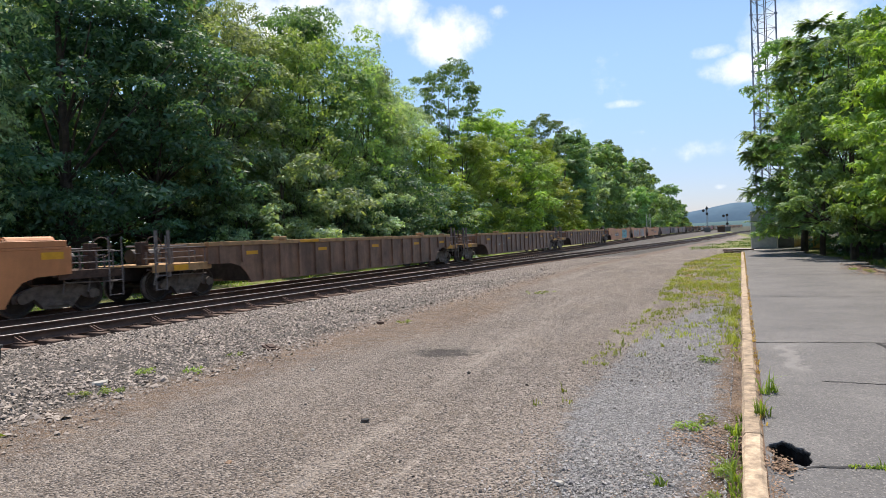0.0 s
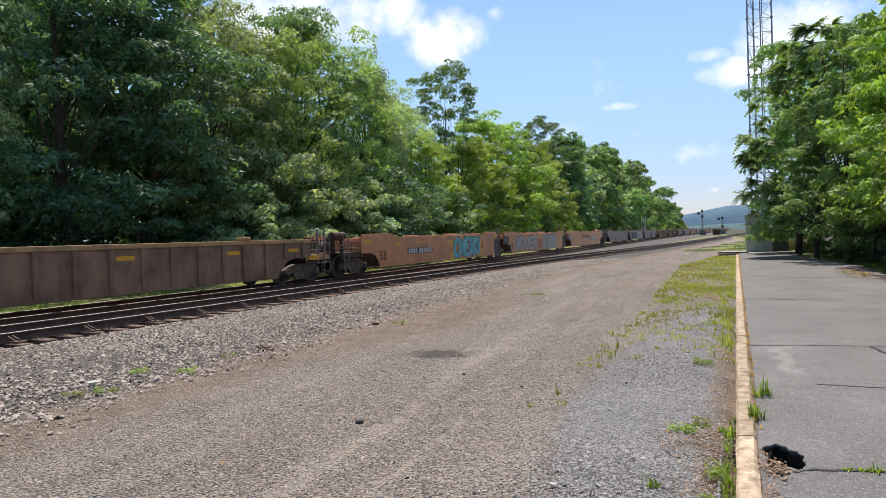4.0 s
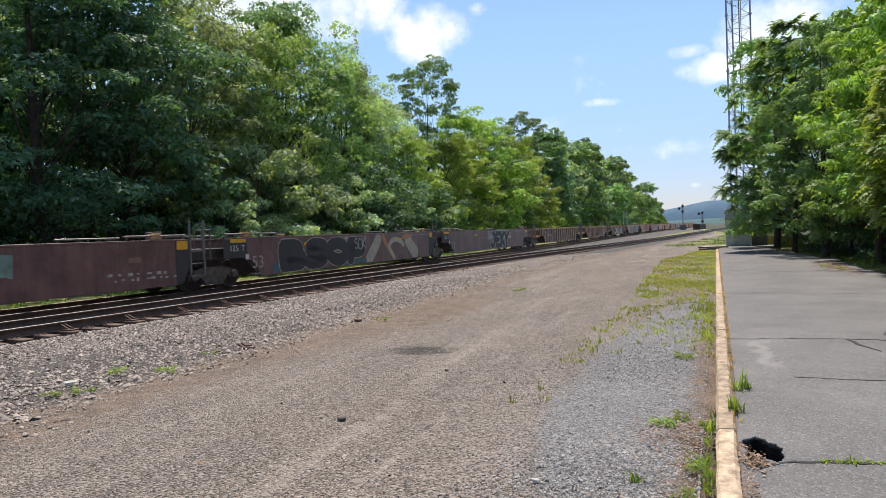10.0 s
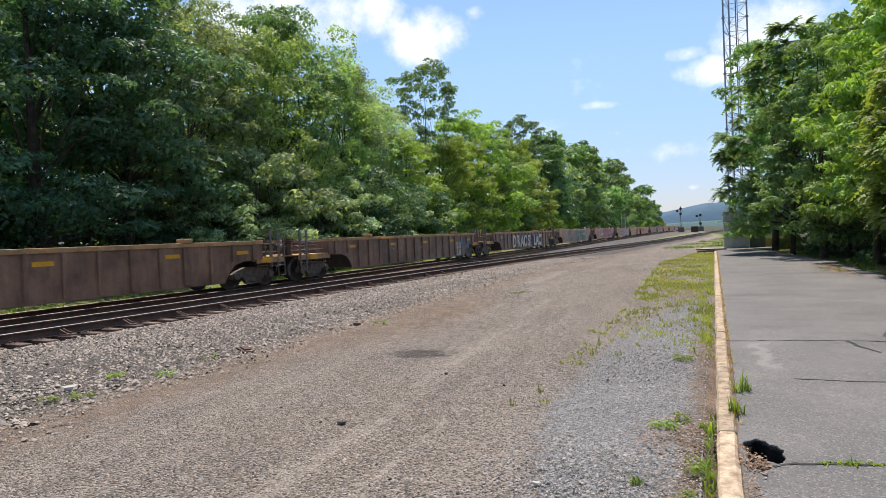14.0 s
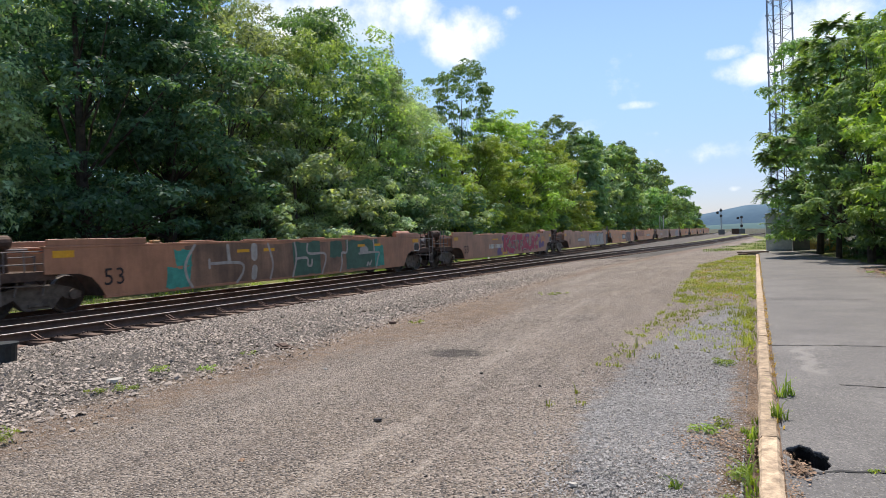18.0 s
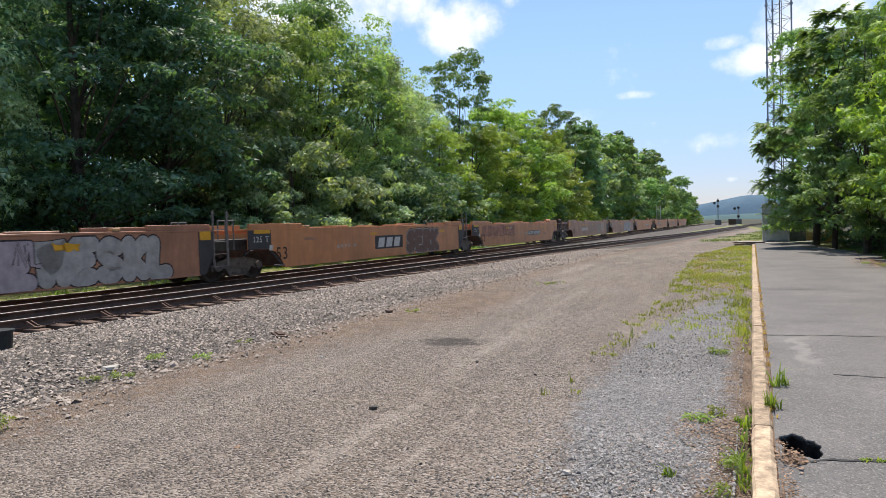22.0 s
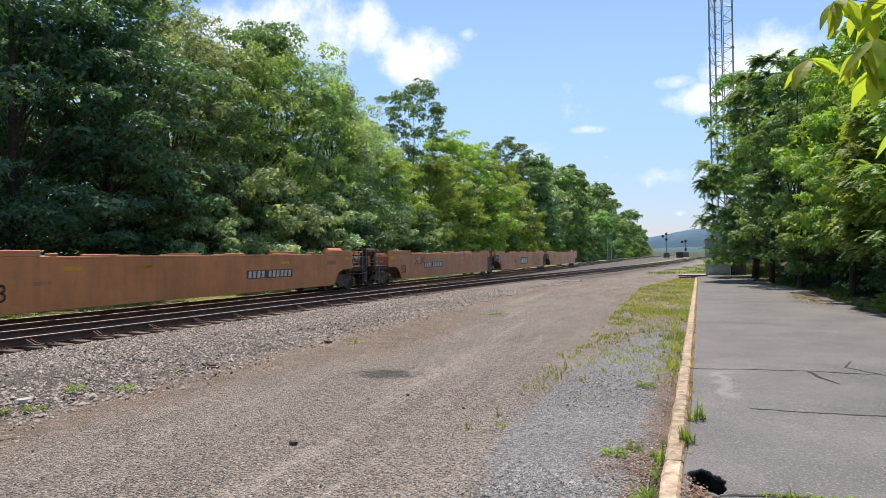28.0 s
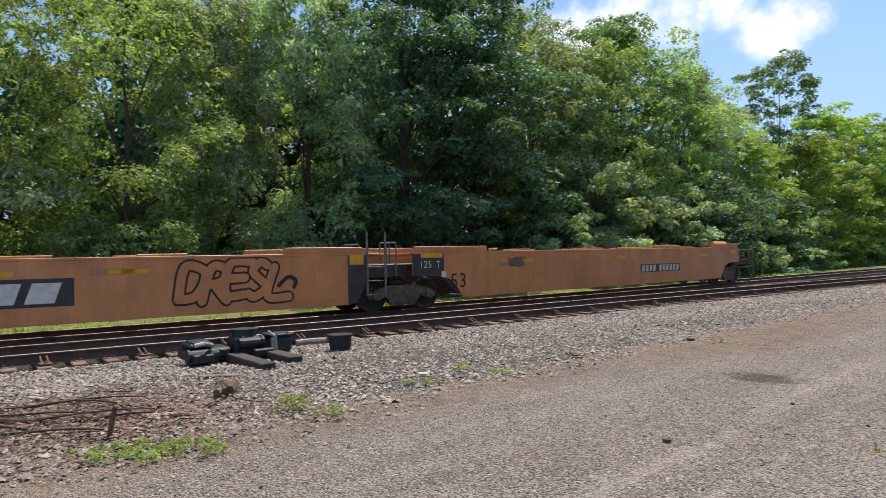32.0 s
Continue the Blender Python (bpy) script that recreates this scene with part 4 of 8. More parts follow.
# train: each unit lies along x, its near side towards -y, its origin on the rail tops
def text_mesh(words, size, bold=0.0):
    cu = bpy.data.curves.new("words", "FONT")
    cu.body, cu.size, cu.align_x, cu.align_y, cu.extrude = words, size, "CENTER", "CENTER", 0.0015
    cu.offset = bold
    ob = bpy.data.objects.new("words", cu)
    scene.collection.objects.link(ob)
    me = bpy.data.meshes.new_from_object(ob.evaluated_get(bpy.context.evaluated_depsgraph_get()))
    bpy.data.objects.remove(ob)
    bpy.data.curves.remove(cu)
    return me


def words_mesh(words, size):
    return [(text_mesh(c, size), (k - (len(words) - 1) / 2) * size * 0.56) for k, c in enumerate(words) if c != " "]


TEXT = {"53": words_mesh("53", 0.62), "125 T": words_mesh("125 T", 0.28)}
TEXT.update({c: [(text_mesh(c, 1.25, 0.055), 0)] for c in "DRACSL"})
SIDE_Y = -1.5


def lettering(unit, words, x, z, material):
    for k, (me, dx) in enumerate(TEXT[words]):
        ob = link("character", me.copy(), material, unit)
        ob.matrix_basis = pose(x + dx, SIDE_Y - 0.017, z, 90, 0, 0)


def decal(unit, name, x0, x1, z0, z1, material, proud=0.006, label=""):
    bm = bmesh.new()
    box(bm, x0, x1, SIDE_Y - proud, SIDE_Y - 0.001, z0, z1)
    return part(name, bm, material, unit, label)


def stroke(bm, pts, w, y):
    prev = None
    for k, (x, z) in enumerate(pts):
        a, b = pts[max(k - 1, 0)], pts[min(k + 1, len(pts) - 1)]
        d = Vector((-(b[1] - a[1]), b[0] - a[0]))
        d = d.normalized() * w if d.length > 1e-6 else Vector((w, 0))
        pair = (bm.verts.new((x - d.x, y, z - d.y)), bm.verts.new((x + d.x, y, z + d.y)))
        if prev:
            bm.faces.new((prev[0], prev[1], pair[1], pair[0]))
        prev = pair


def smooth_path(pts, n=7):
    out = []
    for k in range(len(pts) - 1):
        p0, p1, p2, p3 = pts[max(k - 1, 0)], pts[k], pts[k + 1], pts[min(k + 2, len(pts) - 1)]
        for q in range(n):
            t = q / n
            out.append(tuple(0.5 * (2 * b + (c - a) * t + (2 * a - 5 * b + 4 * c - d) * t * t + (3 * b - a - 3 * c + d) * t ** 3) for a, b, c, d in zip(p0, p1, p2, p3)))
    return out + [pts[-1]]


def ribbon(unit, name, pts, w, material, y, z0=0.33, z1=1.64, bm=None, curved=True):
    """A fat sprayed stroke, kept on the side plate; into bm where one is given."""
    pts = smooth_path(pts) if curved else list(pts)
    mine = bm is None
    rim = []
    m = len(pts)
    for side in (1, -1):
        run = range(m) if side > 0 else range(m - 1, -1, -1)
        for k in run:
            a, b = pts[max(k - 1, 0)], pts[min(k + 1, m - 1)]
            d = Vector((-(b[1] - a[1]), b[0] - a[0])).normalized() * w * side
            rim.append((pts[k][0] + d.x, pts[k][1] + d.y))
    bm = bm if bm is not None else bmesh.new()
    vs = [bm.verts.new((x, y, min(max(z, z0), z1))) for x, z in rim]
    for k in range(m - 1):
        bm.faces.new((vs[k], vs[k + 1], vs[2 * m - 2 - k], vs[2 * m - 1 - k]))
    for c in (pts[0], pts[-1]) if curved else ():
        bm.faces.new([bm.verts.new((c[0] + w * math.cos(q * math.tau / 12), y + 0.0002, min(max(c[1] + w * math.sin(q * math.tau / 12), z0), z1))) for q in range(12)])
    return part(name, bm, material, unit) if mine else None


# skeletons of sprayed letters, in a square one wide and one high
LETTERS = {
    "A": ([(0, 0), (0.3, 0.55), (0.5, 1), (0.7, 0.55), (1, 0)], [(0.22, 0.33), (0.8, 0.33)]), "B": ([(0.1, 0), (0.1, 1), (0.75, 0.9), (0.7, 0.58), (0.2, 0.52)], [(0.2, 0.5), (0.9, 0.4), (0.85, 0.06), (0.1, 0)]),
    "C": ([(0.95, 0.85), (0.5, 1), (0.1, 0.75), (0.05, 0.3), (0.4, 0), (0.95, 0.12)],), "D": ([(0.1, 0), (0.1, 1), (0.7, 0.9), (0.95, 0.5), (0.7, 0.08), (0.1, 0)],),
    "E": ([(0.95, 1), (0.1, 0.95), (0.1, 0.05), (0.95, 0)], [(0.1, 0.5), (0.75, 0.52)]), "G": ([(0.95, 0.85), (0.5, 1), (0.08, 0.7), (0.08, 0.3), (0.5, 0), (0.92, 0.15), (0.9, 0.45), (0.55, 0.45)],),
    "H": ([(0.1, 1), (0.15, 0.5), (0.1, 0)], [(0.9, 1), (0.85, 0.5), (0.92, 0)], [(0.15, 0.45), (0.85, 0.55)]), "I": ([(0.5, 1), (0.45, 0.5), (0.5, 0)],), "J": ([(0.35, 1), (0.75, 1), (0.75, 0.3), (0.4, 0), (0, 0.15)],),
    "K": ([(0.12, 1), (0.15, 0.5), (0.12, 0)], [(0.95, 1), (0.3, 0.5), (0.98, 0)]), "L": ([(0.15, 1), (0.15, 0.05), (0.95, 0)],), "M": ([(0.05, 0), (0.15, 1), (0.5, 0.4), (0.85, 1), (0.98, 0)],), "N": ([(0.1, 0), (0.12, 1), (0.88, 0), (0.9, 1)],),
    "O": ([(0.5, 1), (0.1, 0.8), (0.05, 0.3), (0.5, 0), (0.92, 0.25), (0.92, 0.75), (0.5, 1)],), "P": ([(0.1, 0), (0.1, 1), (0.85, 0.9), (0.8, 0.5), (0.12, 0.45)],), "R": ([(0.1, 0), (0.1, 1), (0.8, 0.95), (0.85, 0.6), (0.2, 0.5)], [(0.35, 0.5), (0.6, 0.28), (0.98, 0)]),
    "S": ([(0.9, 0.9), (0.45, 1), (0.1, 0.75), (0.5, 0.5), (0.9, 0.28), (0.5, 0), (0.05, 0.1)],), "T": ([(0, 1), (0.5, 0.95), (1, 1)], [(0.5, 0.95), (0.5, 0)]), "U": ([(0.1, 1), (0.1, 0.25), (0.5, 0), (0.88, 0.25), (0.9, 1)],),
    "W": ([(0, 1), (0.25, 0), (0.5, 0.75), (0.75, 0), (1, 1)],), "X": ([(0.05, 1), (0.5, 0.5), (0.95, 0)], [(0.95, 1), (0.5, 0.5), (0.05, 0)]), "Y": ([(0.05, 1), (0.5, 0.5)], [(0.95, 1), (0.5, 0.5), (0.4, 0)]),
}


def piece(word, x0, x1, z0, z1, w, layers, seed=1, curved=True, slant=0.0, y0=0.004, jump=0.06, wide=1.12):
    """A row of sprayed letters; layers from the back: paint and how far it stands out past the half width w."""
    def f(u, xa, xb):
        rnd = random.Random(seed)
        step = (x1 - x0) / len(word)
        drawn = []
        for k, c in enumerate(word):
            lo, hi = z0 + w * 0.8 + rnd.uniform(0, jump), z1 - w * 0.8 - rnd.uniform(0, jump)
            inner = max(step * wide - 2 * w * 0.8, step * 0.3)
            left = x0 + step * (k + 0.5) - inner / 2
            lean = slant + rnd.uniform(-0.1, 0.1) * (jump > 0)
            drawn.append([[(left + inner * px + lean * (pz - 0.5) * (hi - lo) + rnd.uniform(-0.03, 0.03) * jump / 0.06, lo + (hi - lo) * pz) for px, pz in line] for line in LETTERS[c]])
        for n, (col, more) in enumerate(layers):
            for k, lines in enumerate(drawn):
                bm = bmesh.new()
                for j, line in enumerate(lines):
                    ribbon(u, "", line, w + more, None, SIDE_Y - y0 - 0.0024 * n - 0.0008 * (k % 2) - 0.0003 * j, max(z0 - more, 0.31), min(z1 + more, 1.645), bm, curved)
                part("sprayed_letter" if n == len(layers) - 1 else "sprayed_outline", bm, M[col], u)
    return f


def bands(rows):
    """Loose sprayed bands: colour, half width and the points of each."""
    def f(u, xa, xb):
        for k, (col, w, pts) in enumerate(rows):
            ribbon(u, "sprayed_band", pts, w, M[col], SIDE_Y - 0.003 - 0.0006 * k)
    return f


def wild(x0, x1, seed):
    """A dense piece of red angular shapes with green and pale slivers over violet clouds."""
    def f(u, xa, xb):
        rnd = random.Random(seed)
        for k, (c, px, pz, w) in enumerate((("violet_spray", x0 - 0.5, 0.6, 0.28), ("violet_spray", x0 + 0.3, 1.45, 0.18), ("orange_spray", x0 + 0.1, 0.75, 0.2), ("red_spray", x0 + 0.5, 1.5, 0.14), ("yellow", x0 + 0.2, 0.45, 0.1),
                                            ("violet_spray", x1 + 0.3, 0.9, 0.3), ("orange_spray", x1 + 0.7, 1.2, 0.2), ("violet_spray", x1 - 0.6, 1.5, 0.15), ("violet_spray", (x0 + x1) / 2 + 0.9, 1.52, 0.12))):
            ribbon(u, "sprayed_cloud", [(px - 0.35, pz - 0.08), (px, pz + 0.05), (px + 0.4, pz)], w, M[c], SIDE_Y - 0.003 - 0.0004 * k)
        piece("KSTAUK", x0 + 0.1, x1 - 0.6, 0.33, 1.63, 0.2, (("maroon_spray", 0.1), ("pale_spray", 0.025), ("red_spray", 0)), seed, False, 0.2, 0.0055, 0.06, 1.3)(u, xa, xb)
        for k in range(15):
            x = x0 + 0.4 + (x1 - x0 - 0.8) * (k + rnd.uniform(0, 0.7)) / 15; z = rnd.uniform(0.75, 1.3); h = rnd.uniform(0.2, 0.4) * rnd.choice((-1, 1)); d = rnd.uniform(0.06, 0.25) * rnd.choice((-1, 1))
            if k % 2:
                bm = bmesh.new()
                bm.faces.new([bm.verts.new((px, SIDE_Y - 0.0125, pz)) for px, pz in ((x, z), (x + d, z + h), (x + d + 0.13, z + h * 0.9), (x + 0.2, z - 0.04))])
                part("sprayed_sliver", bm, M[rnd.choice(("green_spray", "green_spray", "olive_spray"))], u)
            bm = bmesh.new()
            stroke(bm, [(x, z), (x + d * 0.5, z + h * 0.5), (x + d, z + h)], 0.016, SIDE_Y - 0.0132)
            part("sprayed_line", bm, M["pale_spray"], u)
    return f


def logo(unit, x, z, sx):
    """A dark panel with three pale angular shapes."""
    decal(unit, "logo_panel", x - sx, x + sx, z - 0.29, z + 0.29, M["grey_panel"], 0.004)
    for k in range(3):
        u, w = x - sx * 0.78 + k * sx * 0.56, sx * 0.42
        bm = bmesh.new()
        bm.faces.new([bm.verts.new((px, SIDE_Y - 0.0075, z + pz)) for px, pz in [(u + .08, .2), (u + w + .08, .2), (u + w - .06, -.22), (u - .06, -.22)]])
        part("logo_shape", bm, M["white"], unit)


def wheel_mesh():
    bm = bmesh.new()
    for s in (-1, 1):
        prof = [(0.08, 0.10), (0.36, 0.06), (0.40, 0.10), (0.46, 0.10), (0.465, -0.01), (0.50, -0.03), (0.49, -0.06), (0.40, -0.05), (0.36, -0.02), (0.08, -0.06)]
        n = 20
        rings = [[bm.verts.new((r * math.cos(q * math.tau / n), s * (0.75 + w), r * math.sin(q * math.tau / n))) for q in range(n)] for r, w in prof]
        for i, (a, b) in enumerate(zip(rings, rings[1:])):
            for q in range(n):
                bm.faces.new((a[q], a[(q + 1) % n], b[(q + 1) % n], b[q])).material_index = 1 if i == 3 else 0
        bm.faces.new(rings[0]); bm.faces.new(rings[-1])
        # face marks that show the turning
        box(bm, 0.2, 0.3, s * 0.83 if s > 0 else -0.85, s * 0.85 if s > 0 else -0.83, -0.05, 0.05)
    rod(bm, (0, -1.05, 0), (0, 1.05, 0), 0.08, 10)
    bmesh.ops.recalc_face_normals(bm, faces=bm.faces)
    me = bpy.data.meshes.new("wheelset"); bm.to_mesh(me); bm.free(); me.materials.append(M["black"]); me.materials.append(M["pipe"])
    return me


def bogie_meshes():
    out = {}
    bm = bmesh.new()
    # cast side frame with sloping arms, axle boxes and a spring opening
    arm = [(-1.12, .36), (-1.12, .52), (-.85, .64), (-.45, .74), (.45, .74), (.85, .64), (1.12, .52), (1.12, .36), (.72, .36), (.60, .44), (.36, .16), (-.36, .16), (-.60, .44), (-.72, .36)]
    plate(bm, arm, -1.06, -0.92)
    for x in (-0.9, 0.9):
        rod(bm, (x, -1.12, .46), (x, -0.9, .46), 0.13, 12)
    box(bm, -.27, .27, -1.09, -1.055, .22, .3, 0.01)
    for k in range(4):
        rod(bm, (-.2 + k * .133, -1.0, .3), (-.2 + k * .133, -1.0, .56), 0.05, 8)
    me = bpy.data.meshes.new("side_frame"); bm.to_mesh(me); bm.free(); me.materials.append(M["truck"]); out["side_frame"] = me
    bm = bmesh.new()
    box(bm, -.22, .22, -.95, .95, .42, .74, 0.02)
    me = bpy.data.meshes.new("bolster"); bm.to_mesh(me); bm.free(); me.materials.append(M["black"]); out["bolster"] = me
    out["wheelset"] = wheel_mesh()
    return out


BOGIE = bogie_meshes()
WHEELS = []


def add_bogie(unit, x):
    b = link("bogie", BOGIE["bolster"], None, unit)
    b.location = (x, 0, 0)
    f = link("side_frame", BOGIE["side_frame"], None, b)
    g = link("side_frame", BOGIE["side_frame"], None, b)
    g.rotation_euler = (0, 0, math.pi)
    for k in (-0.9, 0.9):
        w = link("wheelset", BOGIE["wheelset"], None, b)
        w.location = (k, 0, 0.46)
        WHEELS.append((unit, x + k, w, k))
    return b


def ladder(unit, x0, x1, z0, z1, rungs, material=None, post=0.02, y=SIDE_Y + 0.02):
    bm = bmesh.new()
    for x in (x0, x1):
        rod(bm, (x, y, z0), (x, y, z1), post)
    for k in range(rungs):
        z = z0 + 0.03 + k * 0.38
        rod(bm, (x0, y, z), (x1, y, z), 0.014)
    return part("ladder", bm, material or M["pipe"], unit)


def hand_rails(unit, x, tall, material=None):
    """Two tall loops of pipe standing over the joint."""
    for y in (-1.25, -0.9, 0.9, 1.25):
        bm = bmesh.new()
        tube(bm, [(x - 0.16, y, 1.0), (x - 0.16, y, tall), (x + 0.16, y, tall), (x + 0.16, y, 1.0)], 0.024)
        part("hand_rail", bm, material or M["pipe"], unit)


def end_platform(unit, x0, x1, sgn, material):
    """The deck, draft beam, brake gear and coupler past the well's end; sgn points outwards."""
    a, b = sorted((x0, x1))
    bm = bmesh.new()
    box(bm, a, b, -0.28, 0.28, 0.62, 1.0, 0.02)
    part("draft_beam", bm, M["black"], unit)
    bm = bmesh.new()
    box(bm, a, b - 0.1 if sgn > 0 else b, -1.42, 1.42, 1.02, 1.07)
    for y in (-1.42, 1.38):
        box(bm, a, b, y, y + 0.04, 0.86, 1.02)
    part("end_deck", bm, material, unit)
    bm = bmesh.new()
    rod(bm, (x1 - sgn * 0.05, 0, 0.82), (x1 + sgn * 0.42, 0, 0.82), 0.11, 8)
    box(bm, x1 + sgn * 0.42 - 0.13, x1 + sgn * 0.42 + 0.13, -0.16, 0.16, 0.66, 0.98, 0.03)
    part("coupler", bm, M["black"], unit)
    bm = bmesh.new()
    rod(bm, ((a + b) / 2 - 0.5, 0.2, 1.32), ((a + b) / 2 + 0.5, 0.2, 1.32), 0.22, 14)
    part("air_tank", bm, M["black"], unit)
    bm = bmesh.new()
    tube(bm, [(a, -1.05, 1.25), (b, -1.05, 1.25)], 0.022); tube(bm, [(a, -0.7, 1.42), (b, -0.7, 1.42)], 0.018)
    tube(bm, [(a, -1.4, 1.55), (b - 0.2, -1.4, 1.55)], 0.018)
    for q in np.linspace(a + 0.1, b - 0.25, 4):
        rod(bm, (q, -1.4, 1.05), (q, -1.4, 1.56), 0.018)
    tube(bm, [(a, -1.2, 0.95), (b, -1.25, 0.93)], 0.03); tube(bm, [(a + 0.2, -1.3, 0.78), (b, -1.2, 0.72)], 0.02); tube(bm, [(a, -0.4, 1.62), (b, -0.4, 1.6)], 0.035)
    for q in np.linspace(a + 0.25, b - 0.15, 3):
        rod(bm, (q, -1.15, 0.5), (q + 0.12, -1.15, 1.02), 0.02); rod(bm, (q, -0.9, 1.05), (q, -0.9, 1.45), 0.03)
    part("pipework", bm, M["pipe"], unit)
    bm = bmesh.new()
    m = 16
    c = Vector((x1 - sgn * 0.35, -1.1, 1.62))
    pts = [c + Vector((math.cos(q * math.tau / m) * 0.27, 0, math.sin(q * math.tau / m) * 0.27)) for q in range(m + 1)]
    tube(bm, pts, 0.018, 5)
    rod(bm, c, c + Vector((0, 0.35, 0)), 0.03)
    box(bm, c.x - 0.14, c.x + 0.14, -0.75, -0.5, 1.05, 1.75, 0.02)
    part("hand_brake", bm, M["rust"], unit)
    ladder(unit, x1 - sgn * 0.42, x1 - sgn * 0.04, 0.35, 1.9, 4)


def well_body(unit, xa, xb, paint, cut_a, cut_b, ribs=False, ledge=None):
    """The well: two side plates, floor beams and end walls, from xa to xb; cut: how far the lower corner is cut back over the bogie."""
    top = 1.66
    outline = [(xa, 1.0), (xa, top), (xb, top), (xb, 1.0)]
    outline += [(xb - cut_b * u, z) for u, z in ((0.55, 0.97), (0.76, 0.86), (0.9, 0.62), (1.0, 0.36))]
    outline += [(xa + cut_a * u, z) for u, z in ((1.0, 0.36), (0.9, 0.62), (0.76, 0.86), (0.55, 0.97))]
    for s in (1, -1):
        bm = bmesh.new()
        plate(bm, outline, s * 1.47, s * 1.5)
        part("side_plate", bm, paint, unit)
        bm = bmesh.new()
        lip = 0.05 if ribs else 0.012
        y0, y1 = sorted((s * 1.36, s * (1.5 + lip)))
        box(bm, xa, xb, y0, y1, top - (0.12 if ribs else 0.05), top + 0.012, 0.008)
        part("top_sill", bm, ledge or paint, unit)
        bm = bmesh.new()
        y0, y1 = sorted((s * 1.38, s * 1.504))
        box(bm, xa + cut_a, xb - cut_b, y0, y1, 0.30, 0.37, 0.006)
        part("bottom_sill", bm, paint, unit)
    bm = bmesh.new()
    for x in np.arange(xa + cut_a + 0.4, xb - cut_b, 1.6):
        box(bm, x - 0.1, x + 0.1, -1.36, 1.36, 0.33, 0.44)
    box(bm, xa + cut_a, xb - cut_b, -0.25, 0.25, 0.34, 0.42)
    part("floor_beams", bm, paint, unit)
    for x, c in ((xa + cut_a * 0.5, 1), (xb - cut_b * 0.5, -1)):
        bm = bmesh.new()
        box(bm, x - 0.04, x + 0.04, -1.46, 1.46, 1.02, 1.5)
        part("end_wall", bm, paint, unit)
    for x in (xa + cut_a + 0.06, xb - cut_b - 0.06):
        bm = bmesh.new()
        box(bm, x - 0.04, x + 0.04, -1.46, 1.46, 0.36, 1.02)
        part("bulkhead", bm, M["black"], unit)
    if ribs:
        n = 17
        for k in range(n + 1):
            x = xa + 0.5 + (xb - xa - 1.0) * k / n
            wide = 0.14 if k in (3, n - 3) else 0.06
            z0 = 1.0 if (x < xa + cut_a or x > xb - cut_b) else 0.37
            bm = bmesh.new()
            box(bm, x - wide, x + wide, -1.56, -1.5, z0, top - 0.1, 0.008)
            part("rib", bm, paint, unit)
            if k in (3, n - 3):
                bm = bmesh.new()
                box(bm, x - 0.19, x + 0.19, -1.6, -1.3, top + 0.012, top + 0.14, 0.015)
                part("lug", bm, M["ledge"], unit)


def raised(unit, x0, x1, material):
    if material is M["brown"]:
        # a pipe guide on low posts
        for s in (1, -1):
            bm = bmesh.new()
            tube(bm, [(x0, s * 1.44, 1.79), (x1, s * 1.44, 1.79)], 0.028, 7)
            for x in np.linspace(x0 + 0.1, x1 - 0.1, 4):
                rod(bm, (x, s * 1.44, 1.66), (x, s * 1.44, 1.79), 0.02, 6)
            part("guide_pipe", bm, M["pipe"], unit)
        bm = bmesh.new()
        box(bm, x0 + 0.9, x0 + 1.25, -1.5, -1.3, 1.672, 1.86, 0.02)
        part("corner_guide", bm, M["ledge"], unit)
        return
    for s in (1, -1):
        bm = bmesh.new()
        y0, y1 = sorted((s * 1.4, s * 1.495))
        box(bm, x0, x1, y0, y1, 1.672, 1.83, 0.01)
        part("guide_rail", bm, material, unit)


UNITS = []


def unit_root(label, s0, s1, group):
    u = tagged(new("well_car"), label, "rail car", group)
    UNITS.append((u, (s0 + s1) / 2, (s1 - s0) / 2))
    return u


